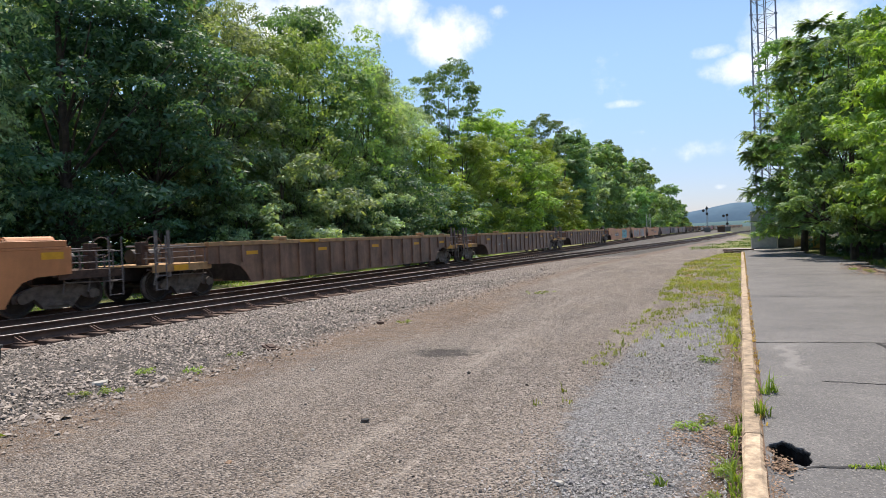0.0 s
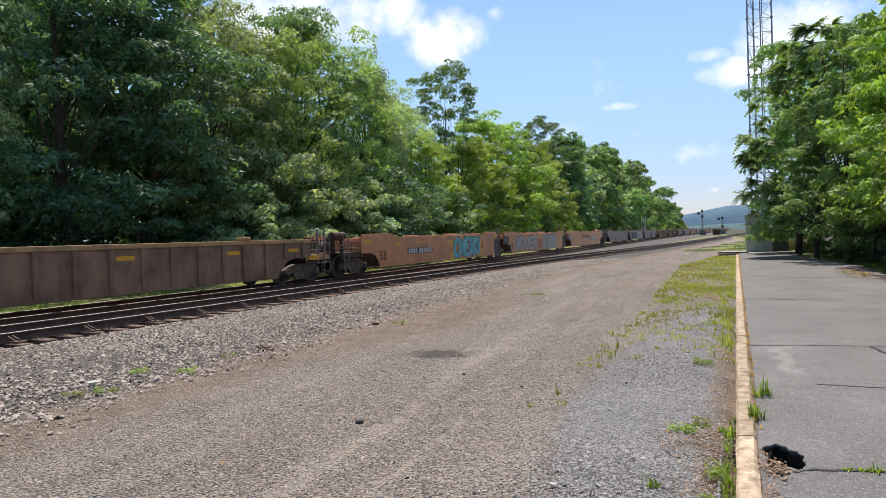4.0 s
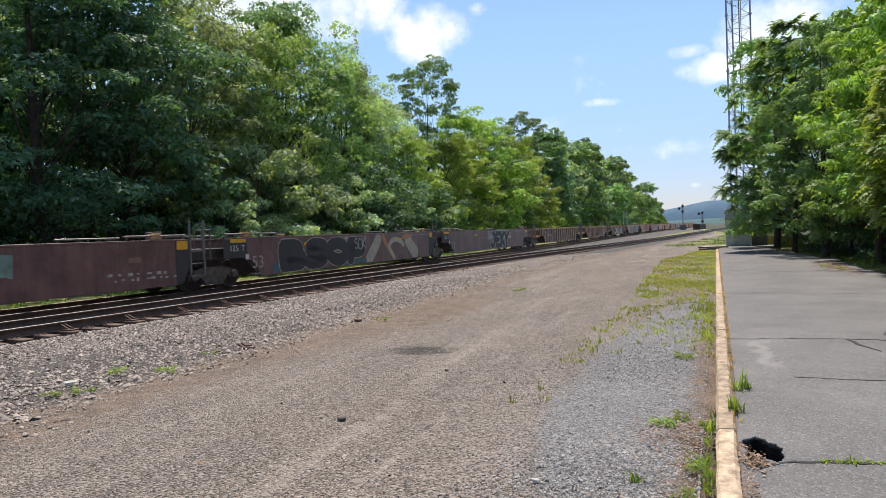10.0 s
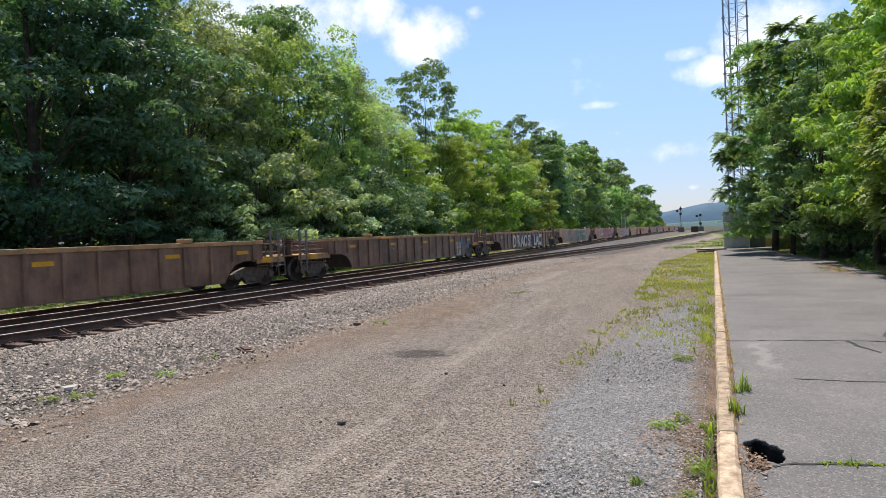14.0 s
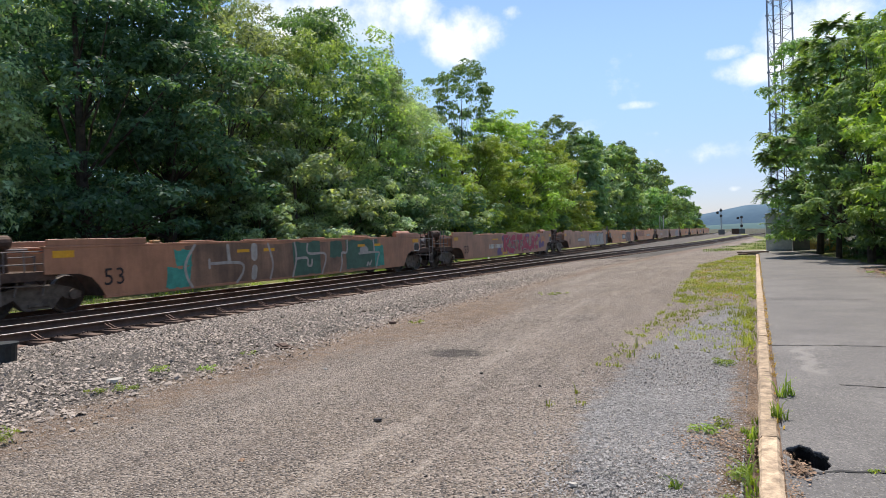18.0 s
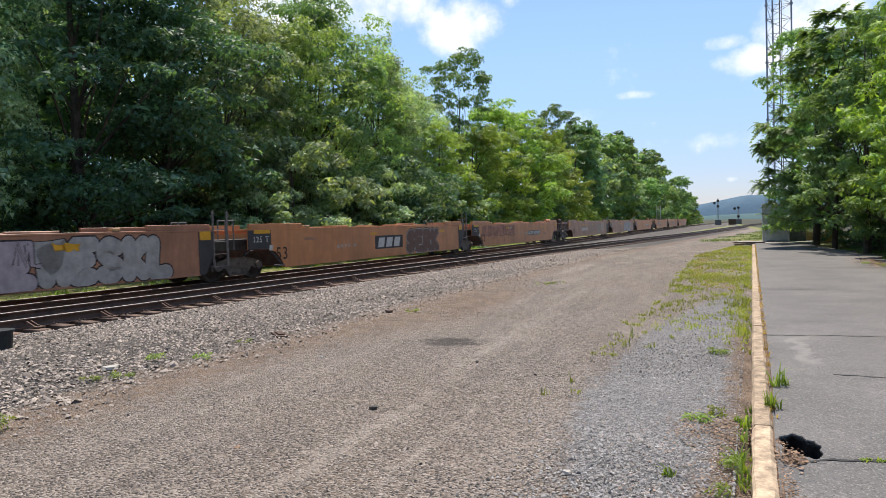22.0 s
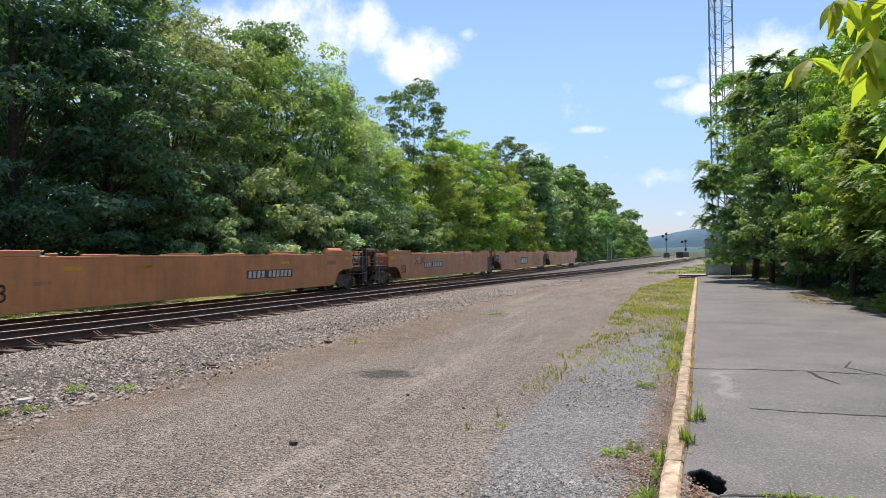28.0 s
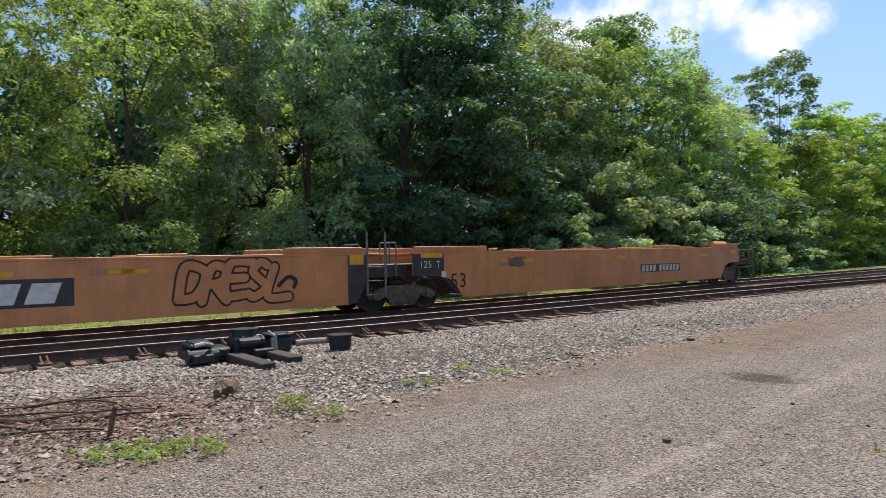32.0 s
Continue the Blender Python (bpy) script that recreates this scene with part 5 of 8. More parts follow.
def smooth_unit(s0, s1, kinds, paint, label, deco, seed):
    """A smooth-sided well between the joints s0 and s1; kinds: 'S' over a shared bogie, 'K' at a coupling."""
    u = unit_root(label, s0, s1, "train of empty well cars")
    h = (s1 - s0) / 2
    rnd = random.Random(seed)
    ends = {}
    for sgn, k in ((-1, kinds[0]), (1, kinds[1])):
        ends[sgn] = (sgn * (h - ((-0.05 if sgn < 0 else 1.45) if k == "S" else 1.9)), (1.85 if sgn < 0 else 0.5) if k == "S" else 1.6)
    xa, ca = ends[-1]
    xb, cb = ends[1]
    well_body(u, xa, xb, paint, ca, cb)
    for sgn, k in ((-1, kinds[0]), (1, kinds[1])):
        x = ends[sgn][0]
        raised(u, *sorted((x - sgn * 0.1, x - sgn * (2.9 if sgn < 0 else 2.3))), paint)
        if rnd.random() < 0.8:
            bm = bmesh.new(); box(bm, x - sgn * 3.25 - 0.12, x - sgn * 3.25 + 0.12, -1.5, -1.3, 1.672, 1.76, 0.02)
            part("lug", bm, M["ledge"], u)
        if k == "S":
            # charcoal end panels each side of the shared bogie
            bm = bmesh.new()
            p = [(x, 1.66), (x + 1.15, 1.66), (x + 1.15, 0.97), (x, 1.0)] if sgn < 0 else [(x, 1.66), (x - 0.55, 1.66), (x - 0.55, 0.33), (x - 0.3, 0.33), (x, 0.9)]
            plate(bm, p, SIDE_Y - 0.009, SIDE_Y - 0.002)
            part("end_panel", bm, M["grey_panel"], u)
            decal(u, "placard", *((x + 0.3, x + 1.1) if sgn < 0 else (x - 0.5, x - 0.08)), 1.5 if sgn < 0 else 1.36, 1.62, M["yellow"], 0.014)
            if sgn < 0:
                lettering(u, "125 T", x + 0.62, 1.3, M["white"])
                decal(u, "label_plate", x + 1.05, x + 1.22, 0.92, 1.1, M["white"], 0.014)
                lettering(u, "53", x + 1.7, 0.78, M["stencil"] if paint is M["brown"] else M["dark_mark"])
            else:
                ladder(u, x + 0.05, x + 0.62, 0.5, 2.25, 4, None, 0.035)
                add_bogie(u, h)
                hand_rails(u, x + 0.95, 1.95)
                bm = bmesh.new()
                box(bm, x, h + 0.6, -1.25, 1.25, 0.98, 1.35, 0.02)
                part("articulation_deck", bm, M["black"], u)
        else:
            add_bogie(u, sgn * (h - 2.0))
            end_platform(u, x - sgn * 0.3, sgn * (h - 0.45), sgn, M["rust"])
            decal(u, "placard", *sorted((x - sgn * 0.2, x - sgn * 0.75)), 1.38, 1.55, M["yellow"], 0.012)
            if sgn < 0:
                lettering(u, "53", x + 1.85, 0.82, M["stencil"] if paint is M["brown"] else M["dark_mark"])
    if paint is not M["brown"]:
        for k in range(4):
            a = xa + 3.4 + (xb - xa - 7.0) * (k + rnd.uniform(0.05, 0.35)) / 4
            for s in (1, -1):
                bm = bmesh.new()
                y0, y1 = sorted((s * 1.39, s * 1.49))
                box(bm, a, a + rnd.uniform(1.0, 1.9), y0, y1, 1.672, 1.725, 0.012)
                part("low_guide", bm, paint, u)
    for sgn, k in ((-1, kinds[0]), (1, kinds[1])):
        x = ends[sgn][0]
        if k == "K" and paint is not M["brown"]:
            bm = bmesh.new()
            a, b = (x - 1.25, x - 0.1) if sgn > 0 else (x - 1.35, x - 0.45)
            rod(bm, (a, -0.85, 1.78), (b, -0.85, 1.78), 0.17, 14)
            for q in (a, b):
                rod(bm, (q - 0.04, -0.85, 1.78), (q + 0.04, -0.85, 1.78), 0.13, 14)
                box(bm, q - 0.03 - 0.2 * (q - (a + b) / 2), q + 0.03 - 0.2 * (q - (a + b) / 2), -0.95, -0.75, 1.07, 1.66)
            part("air_reservoir", bm, paint if sgn > 0 else M["rust"], u, "dusty rounded steel air reservoir")
            if kinds == "KK" and sgn > 0:
                decal(u, "notice_board", x - 0.62, x - 0.1, 0.98, 1.36, M["white"], 0.006)
                decal(u, "notice_face", x - 0.59, x - 0.13, 1.01, 1.33, M["grey_panel"], 0.009)
        elif k == "S" and sgn < 0:
            bm = bmesh.new()
            plate(bm, [(x + 1.02, 1.0), (x + 1.14, 1.0), (x + 1.84, 0.42), (x + 1.72, 0.42)], -1.47, -1.41)
            part("strut", bm, M["grey_panel"], u)
            bm = bmesh.new()
            box(bm, x + 1.5, x + 1.86, -1.5, -1.3, 0.36, 0.42, 0.008)
            part("step", bm, M["pipe"], u)
    # small marks along the side
    for k in range(4):
        x = rnd.uniform(xa + 3, xb - 3)
        decal(u, "placard", x, x + 0.55, 1.3, 1.4, M["yellow"])
    for k in range(2):
        x = rnd.uniform(xa + 2.2, xb - 2.2); w = rnd.uniform(0.3, 0.9); z = rnd.uniform(0.6, 1.3)
        decal(u, "paint_patch", x, x + w, z, z + rnd.uniform(0.08, 0.25), M["tan2"] if paint is M["tan"] else M["dirty"], 0.0025)
    deco(u, xa, xb)
    return u


def ribbed_unit(s0, s1, label, deco, seed):
    u = unit_root(label, s0, s1, "train of empty well cars")
    h = (s1 - s0) / 2
    xa, xb = -(h - 2.5), h - 1.75
    well_body(u, xa, xb, M["dirty"], 1.9, 1.9, True, M["ledge"])
    for sgn in (-1, 1):
        add_bogie(u, sgn * (h - (2.0 if sgn < 0 else 1.75)))
        end_platform(u, sgn * (h - (2.7 if sgn < 0 else 1.95)), sgn * (h - 0.45), sgn, M["ledge"])
        bm = bmesh.new()
        a, b = sorted((sgn * (h - 1.75), sgn * (h - 1.2)))
        box(bm, a, b, -1.435, -1.422, 0.88, 1.04)
        part("placard", bm, M["yellow"], u)
        for q in (0.65, 1.1):
            bm = bmesh.new()
            tube(bm, [(sgn * (h - q), -1.35, 0.7), (sgn * (h - q), -1.35, 2.05)], 0.05, 6)
            part("corner_post", bm, M["pipe"], u)
    rnd = random.Random(seed)
    step = (xb - xa - 1.0) / 17
    for k in (1, 5, 9, 13, 16):
        x = xa + 0.5 + step * k + 0.2
        decal(u, "placard", x, x + step - 0.45, 1.22, 1.34, M["yellow"])
    decal(u, "reflective_strip", xa + 4.6, xa + 5.8, 1.56, 1.655, M["yellow"], 0.06)
    deco(u, xa, xb)
    return u


def plain(u, xa, xb):
    pass


def num(x0, x1, z=0.95, h=0.24, plate_=True, mat_="number_paint"):
    """A car number as ten slanted plain bars in two groups, on a dark panel."""
    def f(u, xa, xb):
        if plate_:
            decal(u, "number_panel", x0 - 0.08, x1 + 0.06, z - h / 2 - 0.035, z + h / 2 + 0.035, M["number_ground"], 0.004)
        step = (x1 - x0) / 10.7
        for k in range(10):
            a = x0 + step * (k + (0.7 if k > 3 else 0))
            bm = bmesh.new()
            bm.faces.new([bm.verts.new((a + dx * step, SIDE_Y - 0.007, z + dz * h / 2)) for dx, dz in ((0.02, -1), (0.68, -1), (0.86, 1), (0.20, 1))])
            part("number_bar", bm, M[mat_], u)
    return f


def rough_patch(x0, x1, z0, z1, col, seed=1, proud=0.003):
    """A sprayed or painted-out patch with a ragged edge."""
    def f(u, xa, xb):
        rnd = random.Random(seed)
        n = 10
        lower = [(x0 + (x1 - x0) * k / n, z0 + rnd.uniform(0, 0.08)) for k in range(n + 1)]
        upper = [(x1 - (x1 - x0) * k / n, z1 - rnd.uniform(0, 0.1)) for k in range(n + 1)]
        bm = bmesh.new()
        vs = [bm.verts.new((x + rnd.uniform(-0.1, 0.1), SIDE_Y - proud, z)) for x, z in lower + upper]
        for k in range(n):
            bm.faces.new((vs[k], vs[k + 1], vs[2 * n - k], vs[2 * n + 1 - k]))
        part("paint_patch", bm, M[col], u)
    return f


def lines(col, w, *runs):
    """Thin sprayed lines."""
    def f(u, xa, xb):
        for k, pts in enumerate(runs):
            ribbon(u, "sprayed_line", pts, w, M[col], SIDE_Y - 0.0095 - 0.0003 * k)
    return f


def stencils(x0, x1, z, n, seed, col="stencil", h=0.05):
    """A row of small worn stencil marks."""
    def f(u, xa, xb):
        rnd = random.Random(seed)
        for k in range(n):
            a = x0 + (x1 - x0) * (k + rnd.uniform(0, 0.5)) / n
            decal(u, "stencil_mark", a, a + rnd.uniform(0.06, 0.2), z + rnd.uniform(-0.03, 0.03), z + h + rnd.uniform(0, 0.04), M[col], 0.004)
    return f


def both(*fs):
    def f(u, xa, xb):
        for g in fs:
            g(u, xa, xb)
    return f


def panel_letters(u, xa, xb):
    """Pale block letters across the bays, with a black block behind the last word."""
    for x, word in zip((-3.6, -2.45, -1.35, -0.42, 0.72, 2.72, 3.58, 4.5), "DRACSLAC"):
        ob = link("character", TEXT[word][0][0].copy(), M["pale_spray"], u)
        ob.matrix_basis = pose(x, SIDE_Y - 0.066, 0.86, 90, 0, 0)
    for x, w in ((-2.2, 0.3), (-0.15, 0.25), (0.95, 0.22)):
        ribbon(u, "sprayed_shade", [(x, 0.62), (x + w * 0.6, 0.5), (x + w, 0.72)], 0.05, M["yellow"], SIDE_Y - 0.0685)
    decal(u, "black_block", 2.2, 5.0, 0.33, 1.33, M["grey_panel"], 0.0625)
    decal(u, "violet_block", 1.36, 2.14, 0.33, 1.3, M["violet_spray"], 0.004)
    for row in range(3):
        piece("SLUK", 1.4, 2.1, 0.36 + 0.31 * row, 0.64 + 0.31 * row, 0.022, (("pale_spray", 0),), 40 + row, True, 0, 0.006, 0.02)(u, xa, xb)
    rough_patch(-6.6, -5.9, 0.7, 1.35, "blue_spray", 3)(u, xa, xb)
    rough_patch(-5.6, -4.9, 0.8, 1.3, "blue_spray", 4)(u, xa, xb)


def red_wordmark(u, xa, xb):
    """A faded red mark: a bar with two uprights and crossed strokes."""
    decal(u, "red_bar", -0.85, 0.05, 1.02, 1.16, M["red_fade"], 0.0035)
    for x in (-0.72, -0.2):
        decal(u, "red_upright", x, x + 0.2, 0.45, 1.02, M["red_fade"], 0.0035)
    for a, b in (((0.12, 1.14), (0.55, 0.5)), ((0.55, 1.16), (0.12, 0.5))):
        ribbon(u, "red_stroke", [a, b], 0.06, M["red_fade"], SIDE_Y - 0.0045, 0.33, 1.64, None, False)


def build_train():
    T, B, F = M["tan"], M["brown"], M["tan2"]
    J = dict(K0=15.75, K1=38.40, K2=60.90, K3=83.60, S1=104.70, S2=123.40, K4=143.80, S3=164.95, S4=183.65, K5=204.20, K6=226.80, K7=249.10, K8=271.60, K9=294.30, K10=317.10,
             S5=338.35, S6=357.40, K11=377.60, S7=398.40, S8=417.40, K12=437.80, S9=458.80, S10=477.65, E=498.30)
    rusty = "dirty brown ribbed well car with yellow ledge"
    tan = "orange-tan smooth-sided well car"
    dark = "oxide-brown smooth-sided well car"
    white = (("dark_mark", 0.04), ("bubble_white", 0))
    smooth_unit(J["K0"] - 20.8, J["K0"], "SK", T, tan, plain, 1)
    ribbed_unit(J["K0"], J["K1"], rusty, plain, 2)
    ribbed_unit(J["K1"], J["K2"], rusty, stencils(-5, -3.6, 0.9, 4, 2), 3)
    ribbed_unit(J["K2"], J["K3"], rusty, plain, 4)
    smooth_unit(J["K3"], J["S1"], "KS", T, tan + " and teal graffiti", both(num(-4.2, -1.4), rough_patch(1.15, 2.1, 0.33, 1.35, "yellow", 5), rough_patch(5.35, 6.15, 0.33, 1.4, "yellow", 6), rough_patch(1.0, 1.4, 0.75, 1.2, "red_spray", 7, 0.002), rough_patch(5.9, 6.35, 0.75, 1.2, "red_spray", 8, 0.002),
                piece("CHERO", 1.6, 5.75, 0.33, 1.62, 0.15, (("dark_mark", 0.13), ("deep_teal", 0.11), ("pale_spray", 0.025), ("light_teal", 0)), 5, False, 0.1), lines("orange_spray", 0.04, [(3.55, 1.35), (4.0, 1.34)])), 5)
    smooth_unit(J["S1"], J["S2"], "SS", T, tan + " and two pale graffiti pieces", both(piece("ROWER", -6.7, -0.95, 0.33, 1.52, 0.17, white, 8, False, 0.12), red_wordmark, piece("SIGNB", 0.75, 5.0, 0.34, 1.6, 0.19, white, 9)), 6)
    smooth_unit(J["S2"], J["K4"], "SK", T, tan, both(num(0.75, 3.6), piece("WIRPWSSDM", -4.0, 0.5, 1.0, 1.4, 0.042, (("faded_mark", 0),), 10, True, 0.3)), 7)
    smooth_unit(J["K4"], J["S3"], "KS", B, dark + " and a faded green patch", both(num(-3.9, -3.3, 0.9, 0.2, False), rough_patch(1.5, 3.7, 0.85, 1.45, "faded_green", 11), rough_patch(-8.0, -7.3, 0.95, 1.15, "orange_spray", 12), stencils(-5.6, -2.8, 1.42, 8, 3), stencils(6.4, 8.6, 0.55, 9, 4), stencils(6.2, 8.4, 0.7, 7, 14)), 8)
    smooth_unit(J["S3"], J["S4"], "SS", B, dark + " and camouflage graffiti", both(rough_patch(-6.9, -5.9, 0.33, 0.75, "teal_dark", 13), rough_patch(-1.0, 0.1, 0.33, 0.6, "teal_dark", 14), piece("BSOP", -6.4, 0.1, 0.34, 1.55, 0.27, (("cream_spray", 0.035), ("grey_panel", 0)), 12), piece("SOK", -0.9, 0.1, 0.95, 1.5, 0.018, (("pale_spray", 0),), 15, True, 0, 0.011),
                bands((("cream_spray", 0.3, [(0.35, 0.45), (0.65, 0.72), (1.0, 1.02), (1.35, 1.4)]), ("orange_spray", 0.13, [(1.85, 1.55), (2.1, 1.2), (2.55, 0.85), (2.95, 0.5)]), ("cream_spray", 0.12, [(3.05, 0.38), (2.75, 0.65), (2.5, 1.05), (2.95, 1.33), (3.6, 1.28), (4.1, 1.05)]), ("cream_spray", 0.36, [(4.6, 1.3), (5.0, 0.95), (5.5, 0.62)]), ("orange_spray", 0.12, [(4.15, 1.46), (4.75, 1.48)]))), stencils(-2.2, 0.3, 1.5, 7, 5), stencils(4.2, 7.4, 1.5, 9, 6)), 9)
    smooth_unit(J["S4"], J["K5"], "SK", B, dark + " and green graffiti", both(bands((("faded_green", 0.42, [(1.45, 1.25), (1.4, 0.9), (1.35, 0.55)]),)), piece("JEKY", -1.3, 2.95, 0.33, 1.57, 0.19, (("pale_spray", 0.035), ("grey_panel", 0)), 14, True, 0, 0.005), num(1.75, 3.6, 1.1, 0.22, False), piece("SEWN", -2.0, -0.85, 1.05, 1.42, 0.02, (("pale_spray", 0),), 15, True, 0.2), stencils(-2.1, -0.9, 1.0, 5, 7), stencils(-1.9, -0.6, 1.5, 6, 8), stencils(4.4, 7.6, 1.45, 10, 9), rough_patch(-3.6, -2.7, 1.1, 1.2, "orange_spray", 9)), 10)
    ribbed_unit(J["K5"], J["K6"], rusty + " and blue patches", both(rough_patch(-7.1, -6.35, 0.9, 1.35, "blue_spray", 1), rough_patch(-2.9, -2.3, 0.9, 1.3, "blue_spray", 2), num(-5.8, -4.4, 1.0, 0.2, False), stencils(-5.7, -4.6, 0.75, 3, 1)), 11)
    ribbed_unit(J["K6"], J["K7"], rusty + " and faded graffiti", both(rough_patch(6.95, 7.55, 0.85, 1.35, "blue_spray", 5), rough_patch(7.75, 8.3, 0.7, 1.3, "blue_spray", 6), piece("SLUK", 5.95, 6.75, 0.75, 1.18, 0.035, (("pale_spray", 0),), 16, True, 0, 0.064, 0.02), piece("SLAN", 5.95, 6.75, 0.33, 0.72, 0.035, (("pale_spray", 0),), 17, True, 0, 0.064, 0.02), stencils(-3, 3, 1.0, 5, 12)), 12)
    ribbed_unit(J["K7"], J["K8"], "dirty brown ribbed well car with large pale graffiti letters", panel_letters, 13)
    smooth_unit(J["K8"], J["K9"], "KK", F, "weathered brown well car with green and white graffiti", both(rough_patch(-5.2, 5.6, 0.32, 1.62, "dirty", 1, 0.002), rough_patch(-5.95, -5.1, 0.33, 1.0, "teal", 2), rough_patch(-5.6, -5.0, 0.95, 1.5, "teal", 3, 0.0035), rough_patch(-0.3, 1.25, 0.33, 1.62, "camo_green", 4), rough_patch(1.9, 2.75, 0.9, 1.62, "camo_green", 6), rough_patch(3.0, 5.55, 0.4, 1.62, "camo_green", 7), rough_patch(5.3, 5.95, 0.4, 1.35, "teal", 8, 0.004),
                lines("bubble_white", 0.045, [(-4.85, 1.58), (-5.2, 1.1), (-5.2, 0.7), (-5.0, 0.35)], [(-4.3, 1.12), (-4.3, 0.88)], [(-4.3, 1.0), (-3.0, 0.97), (-2.85, 0.7), (-3.15, 0.36)], [(-1.62, 1.55), (-1.45, 1.1), (-1.4, 0.8), (-1.55, 0.36)], [(-0.2, 1.55), (-0.12, 1.0), (-0.35, 0.36)], [(-0.15, 0.98), (0.5, 0.98), (0.55, 0.72), (0.75, 0.7), (0.8, 0.9)], [(0.55, 1.5), (0.6, 1.15), (1.55, 1.12), (1.65, 0.85), (1.4, 0.36)],
                      [(3.15, 1.6), (3.1, 1.12), (2.75, 1.08), (2.75, 0.7), (2.6, 0.36)], [(4.0, 1.02), (5.5, 1.03), (5.5, 0.8), (5.3, 0.36)], [(5.15, 1.58), (5.2, 1.1)], [(4.6, 0.5), (4.7, 0.62), (4.8, 0.52), (4.95, 0.68)]),
                bands((("bubble_white", 0.07, [(-3.5, 1.52), (-3.45, 1.05)]), ("bubble_white", 0.15, [(-2.3, 1.45), (-2.3, 1.15)]), ("bubble_white", 0.13, [(-2.3, 0.75), (-2.35, 0.5)]), ("bubble_white", 0.13, [(4.2, 1.15), (4.45, 1.22), (4.6, 1.14)])))), 14)
    smooth_unit(J["K9"], J["K10"], "KK", F, "rusty tan well car with red and violet graffiti", both(num(-4.1, -1.7, 0.92, 0.26, False, "white"), wild(-1.6, 6.4, 19)), 15)
    smooth_unit(J["K10"], J["S5"], "KS", F, tan + " and white graffiti", both(num(-3.8, -1.0), piece("OBE", 0.7, 3.75, 0.34, 1.5, 0.22, (("dark_mark", 0.04), ("pink_white", 0)), 21), piece("MESKL", 3.8, 7.6, 0.33, 1.56, 0.215, white, 22), rough_patch(4.2, 4.85, 1.2, 1.45, "yellow", 3, 0.0125), piece("NL", 3.3, 3.95, 0.85, 1.5, 0.05, (("dark_mark", 0.03), ("pink_white", 0)), 23, False, 0, 0.011)), 16)
    smooth_unit(J["S5"], J["S6"], "SS", T, tan + " with a logo panel, thin graffiti", both(lambda u, xa, xb: logo(u, -0.27, 0.96, 1.26), piece("SERK", 1.4, 4.85, 0.34, 1.5, 0.2, (("dark_mark", 0.06), ("pale_spray", 0.022), ("bubble_brown", 0)), 23), stencils(-4.6, -2.8, 0.85, 6, 2, "faint_spray", 0.12)), 17)
    smooth_unit(J["S6"], J["K11"], "SK", T, tan, both(num(0.45, 3.3), rough_patch(-8.6, -2.6, 0.84, 1.6, "overpaint", 24, 0.0022), lines("faded_mark", 0.016, [(-7.0, 0.78), (-6.6, 0.76), (-6.2, 0.85), (-5.95, 0.93)], [(-6.75, 1.12), (-6.35, 0.92), (-6.05, 0.62), (-6.0, 0.3)], [(-5.55, 0.9), (-5.25, 0.88), (-5.0, 0.78), (-4.97, 0.4)], [(-4.65, 0.32), (-4.6, 0.85), (-4.4, 0.92), (-3.95, 0.9), (-3.6, 0.98), (-3.4, 1.05)],
         [(-3.9, 0.34), (-3.86, 0.84), (-3.6, 0.88)], [(-3.6, 0.86), (-3.15, 0.86), (-2.95, 0.8), (-2.93, 0.35)], [(-2.9, 0.84), (-2.5, 0.9), (-2.3, 0.95)], [(-4.1, 1.5), (-4.0, 1.2), (-3.9, 1.5)]), rough_patch(-3.75, -3.2, 1.28, 1.46, "faint_spray", 31, 0.0045), rough_patch(-6.75, -6.35, 1.42, 1.52, "faint_spray", 32, 0.0045), stencils(-2.2, -0.6, 0.98, 7, 3, "faint_spray"), rough_patch(-0.25, 0.1, 0.78, 1.08, "faint_spray", 3)), 18)
    smooth_unit(J["K11"], J["S7"], "KS", F, tan + " and a cream patch", both(num(-3.6, -1.0, 0.95, 0.26, False), rough_patch(3.35, 5.3, 0.42, 1.5, "beige_spray", 4), piece("KIND", -0.2, 2.2, 0.45, 1.5, 0.09, (("beige_spray", 0),), 25, False), piece("SEB", 5.4, 6.9, 1.05, 1.5, 0.02, (("pale_spray", 0),), 26), piece("TOS", 5.6, 6.8, 0.6, 0.95, 0.02, (("pale_spray", 0),), 27)), 19)
    smooth_unit(J["S7"], J["S8"], "SS", F, tan + " and white graffiti", both(piece("ARKS", 0.2, 4.9, 0.34, 1.58, 0.18, (("blue_spray", 0.04), ("bubble_white", 0)), 26), piece("SE", 5.0, 5.9, 0.6, 1.4, 0.03, (("pale_spray", 0),), 36)), 20)
    smooth_unit(J["S8"], J["K12"], "SK", T, tan, num(0.7, 3.4), 21)
    smooth_unit(J["K12"], J["S9"], "KS", T, tan + " and a number panel", both(num(-3.75, -0.85, 1.0, 0.26, True, "white"), piece("XUK", -5.2, -3.7, 1.0, 1.5, 0.025, (("dark_mark", 0),), 28), lines("white", 0.025, [(-4.75, 1.5), (-4.55, 1.1)], [(-4.5, 1.5), (-4.75, 1.1)]), piece("CEL", 5.5, 6.7, 0.8, 1.2, 0.03, (("faint_spray", 0),), 29), rough_patch(6.6, 6.95, 0.6, 0.75, "faint_spray", 1), stencils(-7.3, -5.4, 1.45, 5, 1)), 22)
